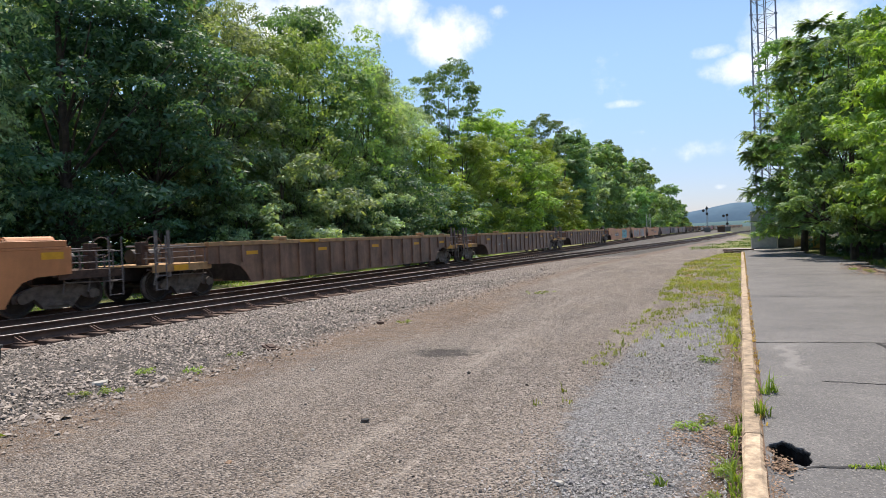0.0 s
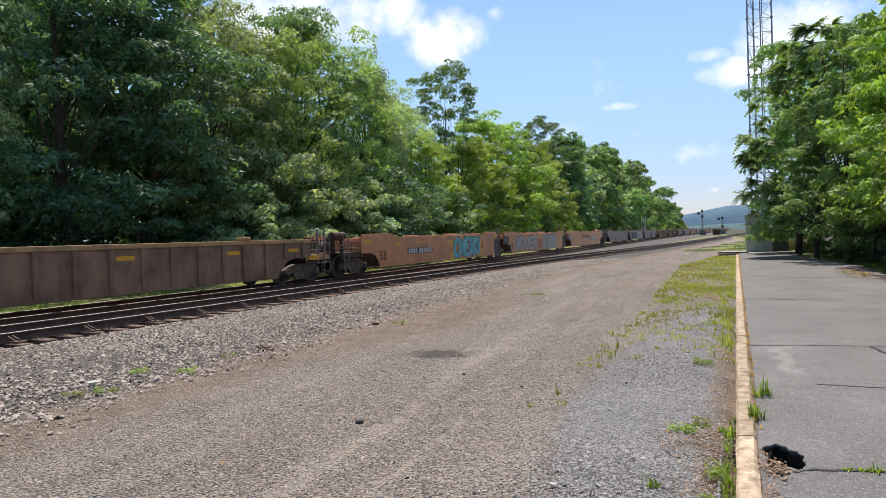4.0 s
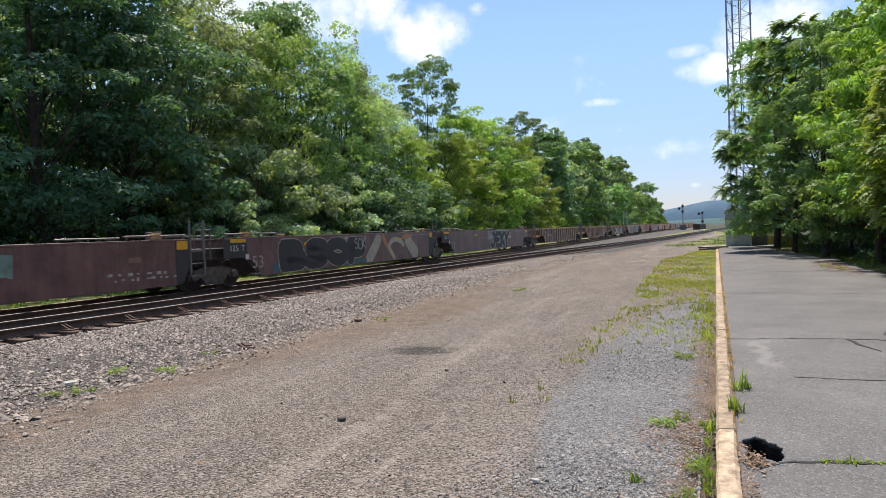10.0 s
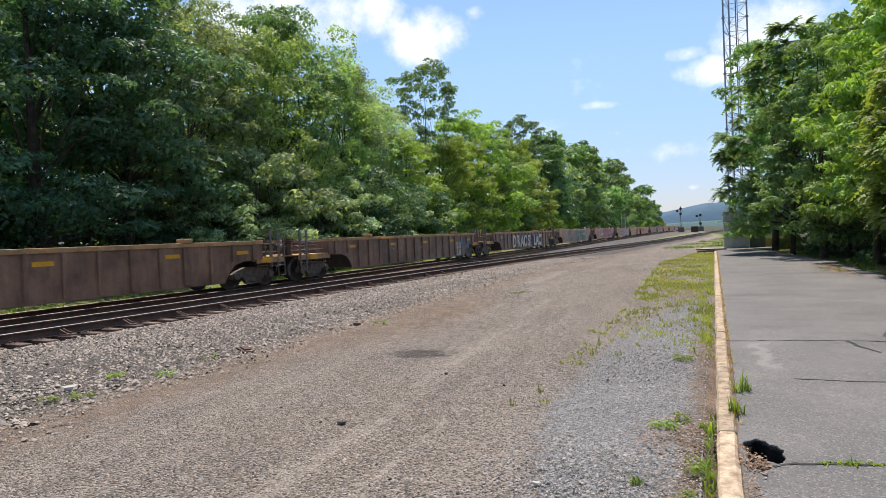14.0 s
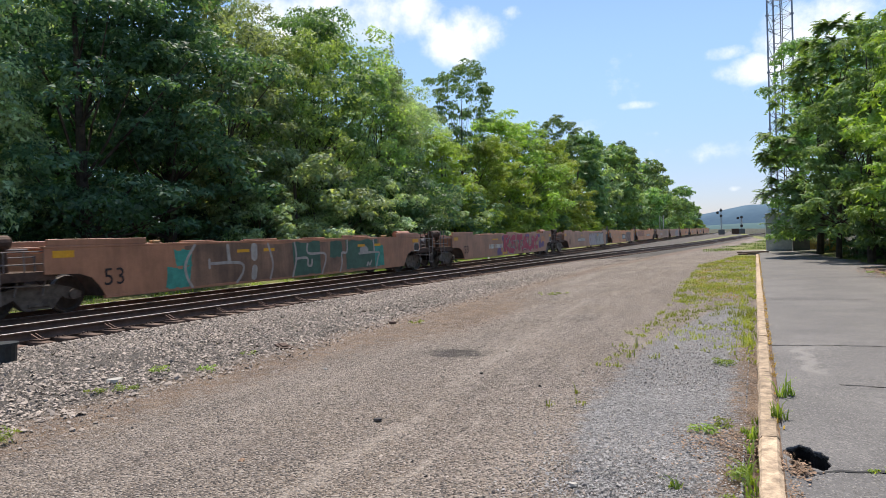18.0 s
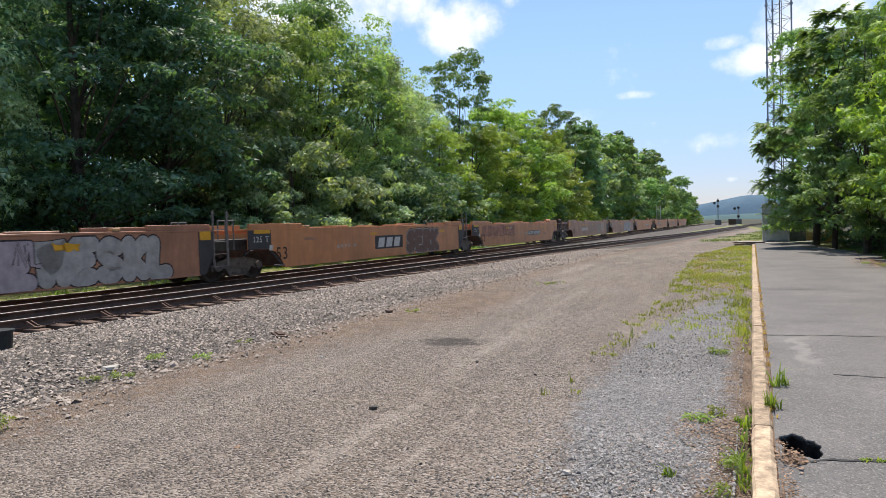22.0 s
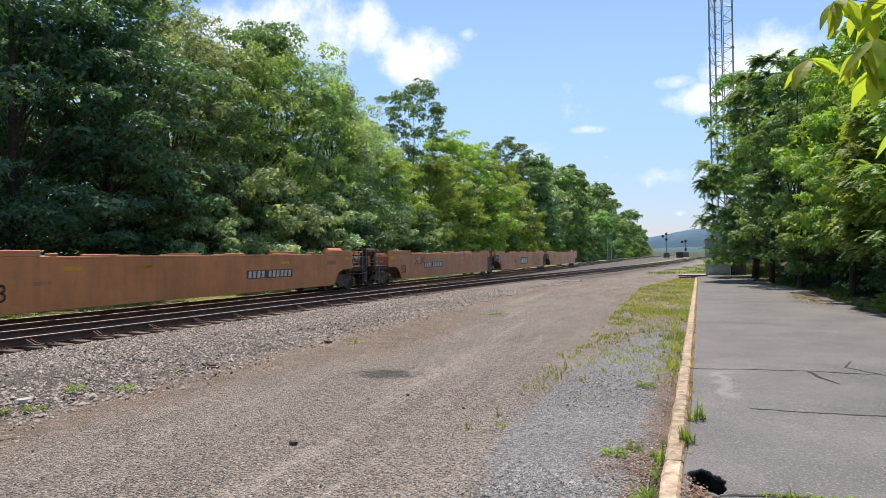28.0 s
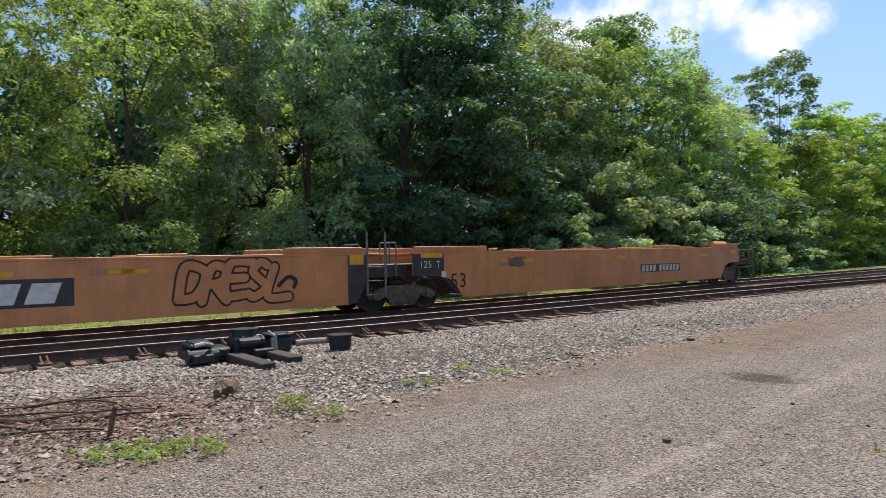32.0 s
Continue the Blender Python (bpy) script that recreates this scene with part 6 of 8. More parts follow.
    smooth_unit(J["S9"], J["S10"], "SS", T, tan + " with a logo panel, dark graffiti", both(lambda u, xa, xb: logo(u, -0.25, 0.96, 1.27), piece("DRESL", 3.2, 5.75, 0.5, 1.58, 0.10, (("dark_mark", 0.05), ("tan", 0)), 27, True, 0.15, 0.004, 0.14, 1.4), lines("dark_mark", 0.05, [(5.5, 0.9), (5.75, 1.1), (5.95, 1.0), (5.9, 0.85)]), piece("GOSR", -5.6, -3.8, 0.85, 1.25, 0.02, (("faint_spray", 0),), 37), piece("MOEX", -5.6, -4.3, 0.5, 0.75, 0.02, (("faint_spray", 0),), 38), piece("DTS", -3.2, -1.55, 0.5, 1.45, 0.17, (("faint_spray", 0.02), ("tan", 0)), 39), rough_patch(-3.5, -3.25, 0.85, 1.1, "dark_mark", 3)), 23)
    smooth_unit(J["S10"], J["E"], "SK", T, tan + " at the tail of the train", both(num(0.75, 3.4, 0.9), rough_patch(-6.5, -5.8, 1.1, 1.5, "dirty", 5), stencils(4.6, 7.2, 1.35, 6, 3)), 24)


build_train()


# trees
def leaf_cloud(rng, centres, radii, count, size, droop=0.25, long=1.6, tall=0.6):
    """Corners and faces of loose leaves, each a pointed blade, scattered in clumps."""
    w = radii ** 2 / np.sum(radii ** 2)
    pick = rng.choice(len(centres), count, p=w)
    d = rng.normal(0, 1, (count, 3))
    d /= np.linalg.norm(d, axis=1)[:, None]
    d[:, 2] = np.where(rng.uniform(0, 1, count) < 0.72, np.abs(d[:, 2]), d[:, 2])
    r = rng.uniform(0.3, 1.0, count) ** 0.45
    p = centres[pick] + d * (radii[pick] * r)[:, None] * np.array([1, 1, tall])
    s = size * rng.lognormal(0, 0.3, count)
    # blade frame: points out and down
    nrm = d * 0.8 + rng.normal(0, 0.35, (count, 3)); nrm[:, 2] += 0.35
    nrm /= np.linalg.norm(nrm, axis=1)[:, None]
    t = d * 0.7 + rng.normal(0, 0.7, (count, 3)); t[:, 2] -= droop
    t -= nrm * np.sum(t * nrm, 1)[:, None]
    t /= np.linalg.norm(t, axis=1)[:, None] + 1e-9
    side = np.cross(nrm, t)
    L, W = (s * long)[:, None], (s * 0.5)[:, None]
    c = p + t * L - nrm * L * 0.12
    co = np.stack([p + side * W, c, p - side * W], 1).reshape(-1, 3)
    return co, np.arange(count * 3).reshape(-1, 3)


def crown_mesh(name, seed, height, radius, base, clumps, leaves, size, material, lean=0.0, shape="round", droop=0.25, long=1.6, core=1.0, hang=0.0):
    rng = np.random.default_rng(seed)
    masses = max(12, clumps // 4)
    th = rng.uniform(0, math.tau, masses)
    v = (np.arange(masses) + rng.uniform(0, 1, masses)) / masses
    if shape == "round":
        prof = np.sqrt(np.clip(1 - (2 * v - 0.9) ** 2 / 1.25, 0.08, 1))
    elif shape == "tall":
        prof = np.interp(v, [0, 0.15, 0.45, 0.8, 1], [0.6, 0.85, 1.0, 0.7, 0.25])
    else:
        prof = np.interp(v, [0, 0.3, 0.7, 1], [1.0, 1.0, 0.8, 0.3])
    r = radius * 0.86 * prof * rng.uniform(0.35, 1.0, masses) ** 0.45
    m = np.stack([np.cos(th) * r + lean * v, np.sin(th) * r, base + (height - base) * v * 0.95], 1)
    mr = radius * rng.uniform(0.22, 0.36, masses)
    # each mass is a dome of smaller clumps over a dark core of large leaves
    k = rng.integers(0, masses, clumps)
    d = rng.normal(0, 1, (clumps, 3)); d[:, 2] = np.abs(d[:, 2]) * 0.9 - 0.25
    d /= np.linalg.norm(d, axis=1)[:, None]
    c = m[k] + d * mr[k][:, None] * np.array([1 - 0.3 * hang, 1 - 0.3 * hang, 0.75 + 0.8 * hang])
    rad = mr[k] * rng.uniform(0.22, 0.6, clumps)
    co, f = leaf_cloud(rng, c, rad, int(leaves * 0.88), size, droop, long, 0.6 + 0.8 * hang)
    co2, f2 = leaf_cloud(rng, m, mr * 0.6, int(leaves * 0.15 * core), size * 1.6, droop, 1.3)
    f = np.concatenate([f, f2 + len(co)])
    co = np.concatenate([co, co2])
    me_ob = quads(name, co, f, material)
    me = me_ob.data
    bpy.data.objects.remove(me_ob)
    return me, c


def frond_crown(name, seed, height, radius, base, tips, fronds, length, material, lean=0.0):
    """A crown of compound leaves: whorls of arched fronds at the twig tips, each with leaflets in pairs."""
    rng = np.random.default_rng(seed)
    th = rng.uniform(0, math.tau, tips)
    v = rng.uniform(0, 1, tips)
    prof = np.interp(v, [0, 0.2, 0.5, 0.8, 1], [0.95, 1.0, 1.0, 0.75, 0.3])
    r = radius * prof * rng.uniform(0.35, 1.0, tips) ** 0.5 * (1 + 0.2 * np.sin(3 * th + seed))
    c = np.stack([np.cos(th) * r + lean * v, np.sin(th) * r, base + (height - base) * v], 1)
    n = fronds
    pick = rng.integers(0, tips, n)
    az = th[pick] + rng.normal(0, 1.1, n)
    L = length * rng.lognormal(0, 0.22, n)
    rise, fall = rng.uniform(0.0, 0.9, n), rng.uniform(0.3, 1.0, n)
    h = np.stack([np.cos(az), np.sin(az), np.zeros(n)], 1)
    side = np.stack([-np.sin(az), np.cos(az), np.zeros(n)], 1)
    up = np.array([0, 0, 1.0])
    out = []
    for s in np.linspace(0.16, 1.0, 8):
        q = c[pick] + L[:, None] * (s * h + (rise * s - fall * s * s)[:, None] * up)
        tan = h + (rise - 2 * fall * s)[:, None] * up
        tan /= np.linalg.norm(tan, axis=1)[:, None]
        w = (0.26 * L * (1 - 0.45 * abs(s - 0.45) / 0.55))[:, None]
        for sg in (-1, 1):
            e = q + sg * side * w + tan * w * 0.35 - up * w * rng.uniform(0.0, 0.5, (n, 1))
            k = tan * (L * 0.085)[:, None]
            out.append(np.stack([q + k, e, q - k], 1))
    co = np.concatenate(out).reshape(-1, 3)
    me_ob = quads(name, co, np.arange(len(co)).reshape(-1, 3), material)
    me = me_ob.data
    bpy.data.objects.remove(me_ob)
    return me, c


def frond_kind(seed, height, radius, base, tips, fronds, length, material, r, lean=0.0):
    crown, c = frond_crown("crown", seed, height, radius, base, tips, fronds, length, material, lean)
    return crown, trunk_mesh(seed, height, r, c, lean)


def trunk_mesh(seed, height, r, tips, lean=0.0, bare=0.15):
    rnd = random.Random(seed)
    bm = bmesh.new()
    pts = [Vector((lean * k / 6 + rnd.uniform(-.12, .12) * (k > 0), rnd.uniform(-.12, .12) * (k > 0), height * 0.86 * k / 6)) for k in range(7)]
    for k, (a, b) in enumerate(zip(pts, pts[1:])):
        rod(bm, a, b, r * (1 - k / 6.6), 8, r * (1 - (k + 1) / 6.6))
    for c in tips[:: max(1, len(tips) // 20)]:
        c = Vector(c)
        k = max(1, min(5, int(c.z / height * 6 * 0.75)))
        a = pts[k]
        mid = (a + c) / 2 + Vector((rnd.uniform(-.3, .3), rnd.uniform(-.3, .3), rnd.uniform(-.5, .1)))
        rr = r * 0.3 * (1 - k / 8)
        rod(bm, a, mid, rr, 5, rr * 0.65); rod(bm, mid, c, rr * 0.65, 5, rr * 0.2)
    me = bpy.data.meshes.new("trunk")
    bm.to_mesh(me); bm.free()
    me.materials.append(M["bark"])
    return me


def tree_kind(seed, height, radius, base, clumps, leaves, size, material, r, shape="round", lean=0.0, droop=0.25, long=1.6, core=1.0, hang=0.0):
    crown, c = crown_mesh("crown", seed, height, radius, base, clumps, leaves, size, material, lean, shape, droop, long, core, hang)
    return crown, trunk_mesh(seed, height, r, c, lean)


def plant(kind, x, y, z, turn, sx, sz, name="tree", label="", group=""):
    t = tagged(new(name), label, "tree" if name == "tree" else "bush", group)
    t.matrix_basis = Matrix.LocRotScale((x, y, z), Euler((0, 0, turn)), (sx, sx, sz))
    for nm, me in zip(("crown", "trunk"), kind):
        if me is None:
            continue
        o = new(nm, me)
        o.parent = t
    return t


KINDS = {
    "oak": tree_kind(21, 15, 4.4, 0.6, 330, 42000, 0.092, M["leaf_oak"], 0.28),
    "deep": tree_kind(34, 16, 4.6, 0.4, 360, 46000, 0.092, M["leaf_deep"], 0.3, "tall"),
    "olive": tree_kind(35, 13, 4.2, 0.6, 300, 32000, 0.082, M["leaf_olive"], 0.2, "round", 0.3, 0.4, 1.5, 0.8, 0.35),
    "grey": tree_kind(23, 15, 3.9, 0.6, 320, 40000, 0.086, M["leaf_grey"], 0.24, "tall", -0.5, 0.5, 1.6, 0.8, 0.5),
    "light": tree_kind(24, 10, 3.8, 0.5, 210, 22000, 0.10, M["leaf_light"], 0.2),
    "open": tree_kind(25, 18, 3.7, 8.6, 200, 18000, 0.105, M["leaf_oak"], 0.2, "round", 0.3, 0.25, 1.6, 0.3),
    "bush": tree_kind(26, 4.2, 2.6, 0.1, 90, 4600, 0.11, M["leaf_light"], 0.08, "low"),
    "dark_bush": tree_kind(27, 5.0, 3.0, 0.1, 100, 5000, 0.12, M["leaf_oak"], 0.1, "low"),
    "deep_bush": tree_kind(38, 5.0, 3.0, 0.1, 120, 9000, 0.085, M["leaf_deep"], 0.1, "low"),
    "grey_bush": tree_kind(39, 5.0, 3.0, 0.1, 120, 9000, 0.085, M["leaf_grey"], 0.1, "low"),
    "fill": tree_kind(28, 15, 4.8, 0.5, 200, 8000, 0.25, M["leaf_oak"], 0.24),
    # greyer leaf colours put the haze of far trees into fill2 and fill3
    "fill2": tree_kind(29, 15, 4.4, 1.5, 160, 7000, 0.23, M["leaf_grey"], 0.24, "tall"),
    "fill3": tree_kind(30, 10, 3.9, 0.8, 140, 6500, 0.2, M["leaf_maple"], 0.2),
    "fill4": tree_kind(36, 15, 5.2, 0.3, 200, 7500, 0.28, M["leaf_deep"], 0.24),
}


def left_woods():
    rnd = random.Random(17)
    lab = {"fill": "tall dark green tree deeper in the wood", "fill2": "tall grey-green tree deeper in the wood", "fill4": "tall deep green tree deeper in the wood", "deep": "tall dense tree, shade put into its dark blue-green colour", "olive": "fine-leaved olive green tree at the wood's edge", "fill3": "leafy tree far down the line, haze put into its green", "oak": "tall broadleaf tree with dense dark green crown", "grey": "tall tree with grey-green feathery crown",
           "light": "bright green leafy tree at the wood's edge", "open": "tall tree with airy open crown", "bush": "light green bush at the wood's edge", "dark_bush": "dark green undergrowth bush", "deep_bush": "deep green bush below the trees, shade put into its colour", "grey_bush": "grey-green bush at the wood's edge"}

    def put(kind, y, depth, top):
        if y > 108:
            kind = {"oak": "fill3" if y > 150 else "fill", "deep": "fill4", "grey": "fill2", "light": "fill3"}.get(kind, kind)
        x = float(track_c(min(y, 110))) - 0.75 - depth + max(0, y - 110) * 0.047
        base_h = {"fill": 15, "fill2": 15, "fill3": 10, "fill4": 15, "deep": 16, "olive": 13, "oak": 15, "grey": 15, "light": 10, "open": 18, "bush": 4.2, "dark_bush": 5.0, "deep_bush": 5.0, "grey_bush": 5.0}[kind]
        k = top / base_h
        plant(KINDS[kind], x, y, -0.35 + max(0, depth - 14) * 0.05, rnd.uniform(0, 6.28), k * rnd.uniform(0.85, 1.1) if top > 6 else k, k, "bush" if "bush" in kind else "tree", lab[kind], "trees along the railway")

    # the crowns that make the skyline, from near to far: kind, y, depth behind the track, height
    for kind, y, depth, top in (("oak", -14, 11, 14), ("deep", -6, 11, 15), ("deep", -1, 10.5, 15), ("olive", 5.5, 9.5, 12.5), ("olive", 9.3, 8.6, 12), ("grey", 12.8, 10, 13), ("grey", 16.8, 9.5, 14.5), ("deep", 21.8, 9, 16.5), ("deep", 26.4, 9, 17),
                                ("grey", 30.6, 9, 15.5), ("grey", 34, 11, 16), ("olive", 36.5, 9, 14.5), ("oak", 39.8, 10, 17.4), ("olive", 43.5, 10.5, 17.0), ("grey", 47.5, 10, 15.8), ("grey", 51.5, 10, 15.2),
                                ("light", 55, 8, 10.5), ("grey", 58, 11, 14), ("light", 62, 8.0, 11), ("open", 66, 11, 19.5), ("light", 69, 8.5, 12), ("light", 75, 9, 15.5), ("oak", 81, 10, 15.5), ("light", 88, 9, 14),
                                ("light", 96, 9, 13), ("open", 106, 11, 20), ("oak", 113, 10, 18.5), ("grey", 122, 10, 19), ("light", 132, 9, 18), ("oak", 142, 10, 20), ("grey", 155, 10, 20), ("light", 168, 10, 18.5),
                                ("oak", 182, 10, 20), ("grey", 200, 10, 19.5), ("light", 216, 10, 18.5), ("oak", 235, 10, 19), ("oak", 256, 9, 17.5), ("light", 280, 9, 14), ("oak", 305, 8, 12)):
        put(kind, y, depth, top)
    for y in np.arange(-20, 130, 5.5):
        put("fill4" if 10 < y < 29 or y < 2 else rnd.choice(("fill", "fill2")), y + rnd.uniform(-1, 1), 17 + rnd.uniform(0, 3), (11.0 if 52 < y < 110 else 15.5 if y < 31 else 13.5) + rnd.uniform(-1.5, 1))
    for y in np.arange(-20, 70, 5):
        put("fill4", y + rnd.uniform(-1, 1), 23 + rnd.uniform(0, 4), 12 + rnd.uniform(-1, 1))
    for y in np.arange(-12, 120, 3.0):
        q = rnd.random()
        put(("grey_bush" if y < 18 and q < 0.6 else "deep_bush" if y < 29 else "grey_bush" if y < 52 else "dark_bush" if q < 0.55 else "bush"), y + rnd.uniform(-0.8, 0.8), 6.3 + rnd.uniform(0, 1.5), rnd.uniform(1.8, 3.0) if 8 < y < 30 else rnd.uniform(2.6, 5.2))
    for y in np.arange(29, 56, 2.4):
        put("grey_bush" if rnd.random() < 0.6 else "deep_bush", y + rnd.uniform(-0.6, 0.6), 5.8 + rnd.uniform(0, 1.0), rnd.uniform(4.5, 7.5))
    for y in np.arange(125, 330, 9):
        put("bush" if rnd.random() < 0.5 else "dark_bush", y, 6 + rnd.uniform(0, 2), rnd.uniform(4, 7))


left_woods()

RIGHT = {
    "sumac": frond_kind(31, 8.5, 2.6, 1.9, 230, 4200, 0.46, M["leaf_lime"], 0.10),
    "sumac2": frond_kind(32, 9.5, 2.4, 1.2, 230, 4000, 0.44, M["leaf_maple"], 0.12, -0.3),
    "lime": tree_kind(37, 9.5, 2.6, 1.5, 190, 24000, 0.078, M["leaf_lime"], 0.13, "tall", -0.3, 0.5, 1.9),
    "maple": tree_kind(33, 11, 3.0, 0.8, 190, 24000, 0.08, M["leaf_maple"], 0.18, "tall"),
}


def right_trees():
    rnd = random.Random(29)
    lab = {"sumac": "lime green tree with long drooping compound leaves", "sumac2": "slender mid-green tree with arched compound leaves", "lime": "yellow-green fine-leaved tree beside the platform", "maple": "dense mid-green tree beside the metal cabinet"}
    for kind, x, y, top in (("sumac", 6.9, 15.0, 6.6), ("sumac", 6.8, 18.8, 7.4), ("sumac", 6.5, 22.5, 7.2), ("lime", 6.6, 26.0, 9.2), ("lime", 6.4, 30.0, 9.6), ("maple", 5.5, 34.5, 10.4),
                            ("sumac2", 5.0, 39.5, 11.4), ("maple", 4.9, 45.3, 12.6), ("maple", 6.5, 53, 13), ("lime", 8.8, 20.0, 9.0), ("maple", 9.2, 26, 10), ("lime", 9.4, 15.5, 8.4), ("maple", 9, 33, 11), ("maple", 7.2, 42, 11.5), ("sumac", 8.6, 10.5, 8)):
        k = top / {"sumac": 8.5, "sumac2": 9.5, "lime": 9.5, "maple": 11}[kind]
        plant(RIGHT[kind], x, y, -0.02, rnd.uniform(0, 6.28), k, k, "tree", lab[kind], "trees beside the platform")
    # dark trees added behind to block skylight under the platform trees
    for x, y in ((12.5, 12), (13, 18), (13, 24), (12.8, 30), (12.5, 36), (12, 43), (11.5, 50)):
        plant(KINDS["fill4"], x, y, -0.05, rnd.uniform(0, 6), 0.8, 0.75, "tree", "dark green tree added behind the platform trees to block light", "trees beside the platform")
    # dark bushes stand in for shade under the canopies; two small edge bushes
    for x, y, k in ((5.6, 17.5, 0.16), (5.3, 22, 0.13), (7.9, 28, 0.6), (8.2, 32, 0.6), (8.7, 24, 0.7), (7.8, 38, 0.6), (7.4, 46, 0.6), (10, 20, 0.8), (9.5, 15, 0.9), (9.8, 18.5, 1.0), (9.4, 23, 0.9), (10, 27, 1.0), (9.6, 31, 1.0), (9.8, 35.5, 1.0), (9.2, 40, 1.0), (8.6, 44.5, 0.9), (7.4, 49.5, 0.8), (8.4, 20, 0.6), (8.2, 16, 0.6)):
        plant(KINDS["deep_bush" if k > 0.4 else "bush"], x, y, -0.05, rnd.uniform(0, 6), k, k, "bush", "low undergrowth below the platform trees, mostly added as dark shade", "undergrowth beside the platform")


right_trees()


# fixtures beyond the platform
def make_cabinet():
    c = tagged(new("signal_cabinet"), "tall grey galvanised metal cabinet on a concrete pad", "cabinet")
    c.matrix_basis = pose(3.0, 48.2, 0.12, 0, 0, -2)
    bm = bmesh.new(); box(bm, -0.72, 0.72, -0.45, 0.45, 0.02, 2.3, 0.02)
    part("body", bm, M["galv"], c)
    bm = bmesh.new(); box(bm, -0.45, 0.68, -0.475, -0.45, 0.1, 2.22, 0.008)
    door = part("door", bm, M["galv"], c)
    bm = bmesh.new(); box(bm, -0.36, -0.30, -0.51, -0.475, 1.0, 1.2, 0.006)
    part("handle", bm, M["galv_dark"], door)
    bm = bmesh.new(); box(bm, -0.76, 0.76, -0.49, 0.49, 2.3, 2.35, 0.01)
    part("roof", bm, M["galv"], c)
    bm = bmesh.new(); box(bm, -0.66, -0.55, -0.475, -0.45, 2.02, 2.1, 0.004)
    part("notice", bm, M["white"], c)
    d = tagged(new("equipment_box"), "dark grey metal equipment box beside the cabinet", "cabinet")
    d.matrix_basis = pose(4.25, 48.6, 0.1)
    bm = bmesh.new(); box(bm, -0.45, 0.45, -0.4, 0.4, 0, 1.9, 0.02)
    part("body", bm, M["galv_dark"], d)
    bm = bmesh.new(); box(bm, -0.4, 0.4, -0.425, -0.4, 0.1, 1.8, 0.006)
    part("door", bm, M["galv_dark"], d)
    bm = bmesh.new(); box(bm, 0.9, 5.2, 46.2, 49.6, -0.02, 0.125, 0.02)
    tagged(part("concrete_pad", bm, M["concrete"]), "pale concrete pad under the metal cabinets", "pad", kind="structure")
    bm = bmesh.new()
    box(bm, 0.55, 2.3, 46.0, 46.18, 0.12, 0.2, 0.01); box(bm, 0.6, 1.15, 45.7, 46.2, -0.06, 0.1, 0.03)
    tagged(part("timber_step", bm, M["tie"]), "old dark timber step at the platform's end", "timber")


make_cabinet()


def make_tower():
    t = tagged(new("radio_tower"), "steel lattice radio tower behind the trees", "tower")
    t.matrix_basis = pose(5.87, 82, 0, 0, 0, 12)
    w = 1.42
    legs = [Vector((w * math.cos(a), w * math.sin(a), 0)) for a in (radians(90), radians(210), radians(330))]
    for p in legs:
        bm = bmesh.new(); rod(bm, p, p + Vector((0, 0, 60)), 0.09, 8)
        for z in range(0, 60, 6):
            rod(bm, p + Vector((0, 0, z - 0.08)), p + Vector((0, 0, z + 0.08)), 0.17, 8)
        part("leg", bm, M["tower"], t)
    for a, b in ((0, 1), (1, 2), (2, 0)):
        bm = bmesh.new()
        for k in range(40):
            z = k * 1.5
            rod(bm, legs[a] + Vector((0, 0, z)), legs[b] + Vector((0, 0, z)), 0.03, 4)
            p, q = (a, b) if k % 2 else (b, a)
            rod(bm, legs[p] + Vector((0, 0, z)), legs[q] + Vector((0, 0, z + 1.5)), 0.03, 4)
        part("bracing", bm, M["tower"], t)
    bm = bmesh.new()
    tube(bm, [(0.35, 0.2, 0), (0.35, 0.2, 58)], 0.06, 6); tube(bm, [(0.5, 0.1, 0), (0.5, 0.1, 58)], 0.04, 6)
    part("cable_run", bm, M["galv_dark"], t)


make_tower()


def make_signal(x, y, h, heads, turn=0.0):
    s = tagged(new("railway_signal"), "black railway colour-light signal on a mast", "signal", "signals down the line")
    s.matrix_basis = pose(x, y, 0, 0, 0, turn)
    bm = bmesh.new(); rod(bm, (0, 0, 0), (0, 0, h), 0.11, 8)
    part("mast", bm, M["galv"], s)
    for z, dx in heads:
        bm = bmesh.new()
        rod(bm, (dx, -0.22, z), (dx, -0.14, z), 0.36, 20)
        for k in range(3):
            a = radians(90 + 120 * k)
            rod(bm, (dx + 0.22 * math.cos(a), -0.5, z + 0.22 * math.sin(a)), (dx + 0.22 * math.cos(a), -0.22, z + 0.22 * math.sin(a)), 0.12, 10)
        part("signal_head", bm, M["black"], s)
    bm = bmesh.new(); box(bm, -0.8, 0.8, -0.5, 0.5, 0, 1.4, 0.03)
    part("base_box", bm, M["galv_dark"], s)
    bm = bmesh.new()
    for q in (-0.25, 0.25):
        rod(bm, (q, 0.25, 0), (q, 0.25, h - 0.6), 0.025, 5)
    for z in np.arange(0.3, h - 0.7, 0.4):
        rod(bm, (-0.25, 0.25, z), (0.25, 0.25, z), 0.02, 5)
    part("ladder", bm, M["galv"], s)


make_signal(0.0, 200, 7.2, ((6.6, 0), (5.1, 0), (6.0, -0.9)))
make_signal(5.2, 205, 5.0, ((4.6, 0), (4.4, -0.9), (2.2, 0)))


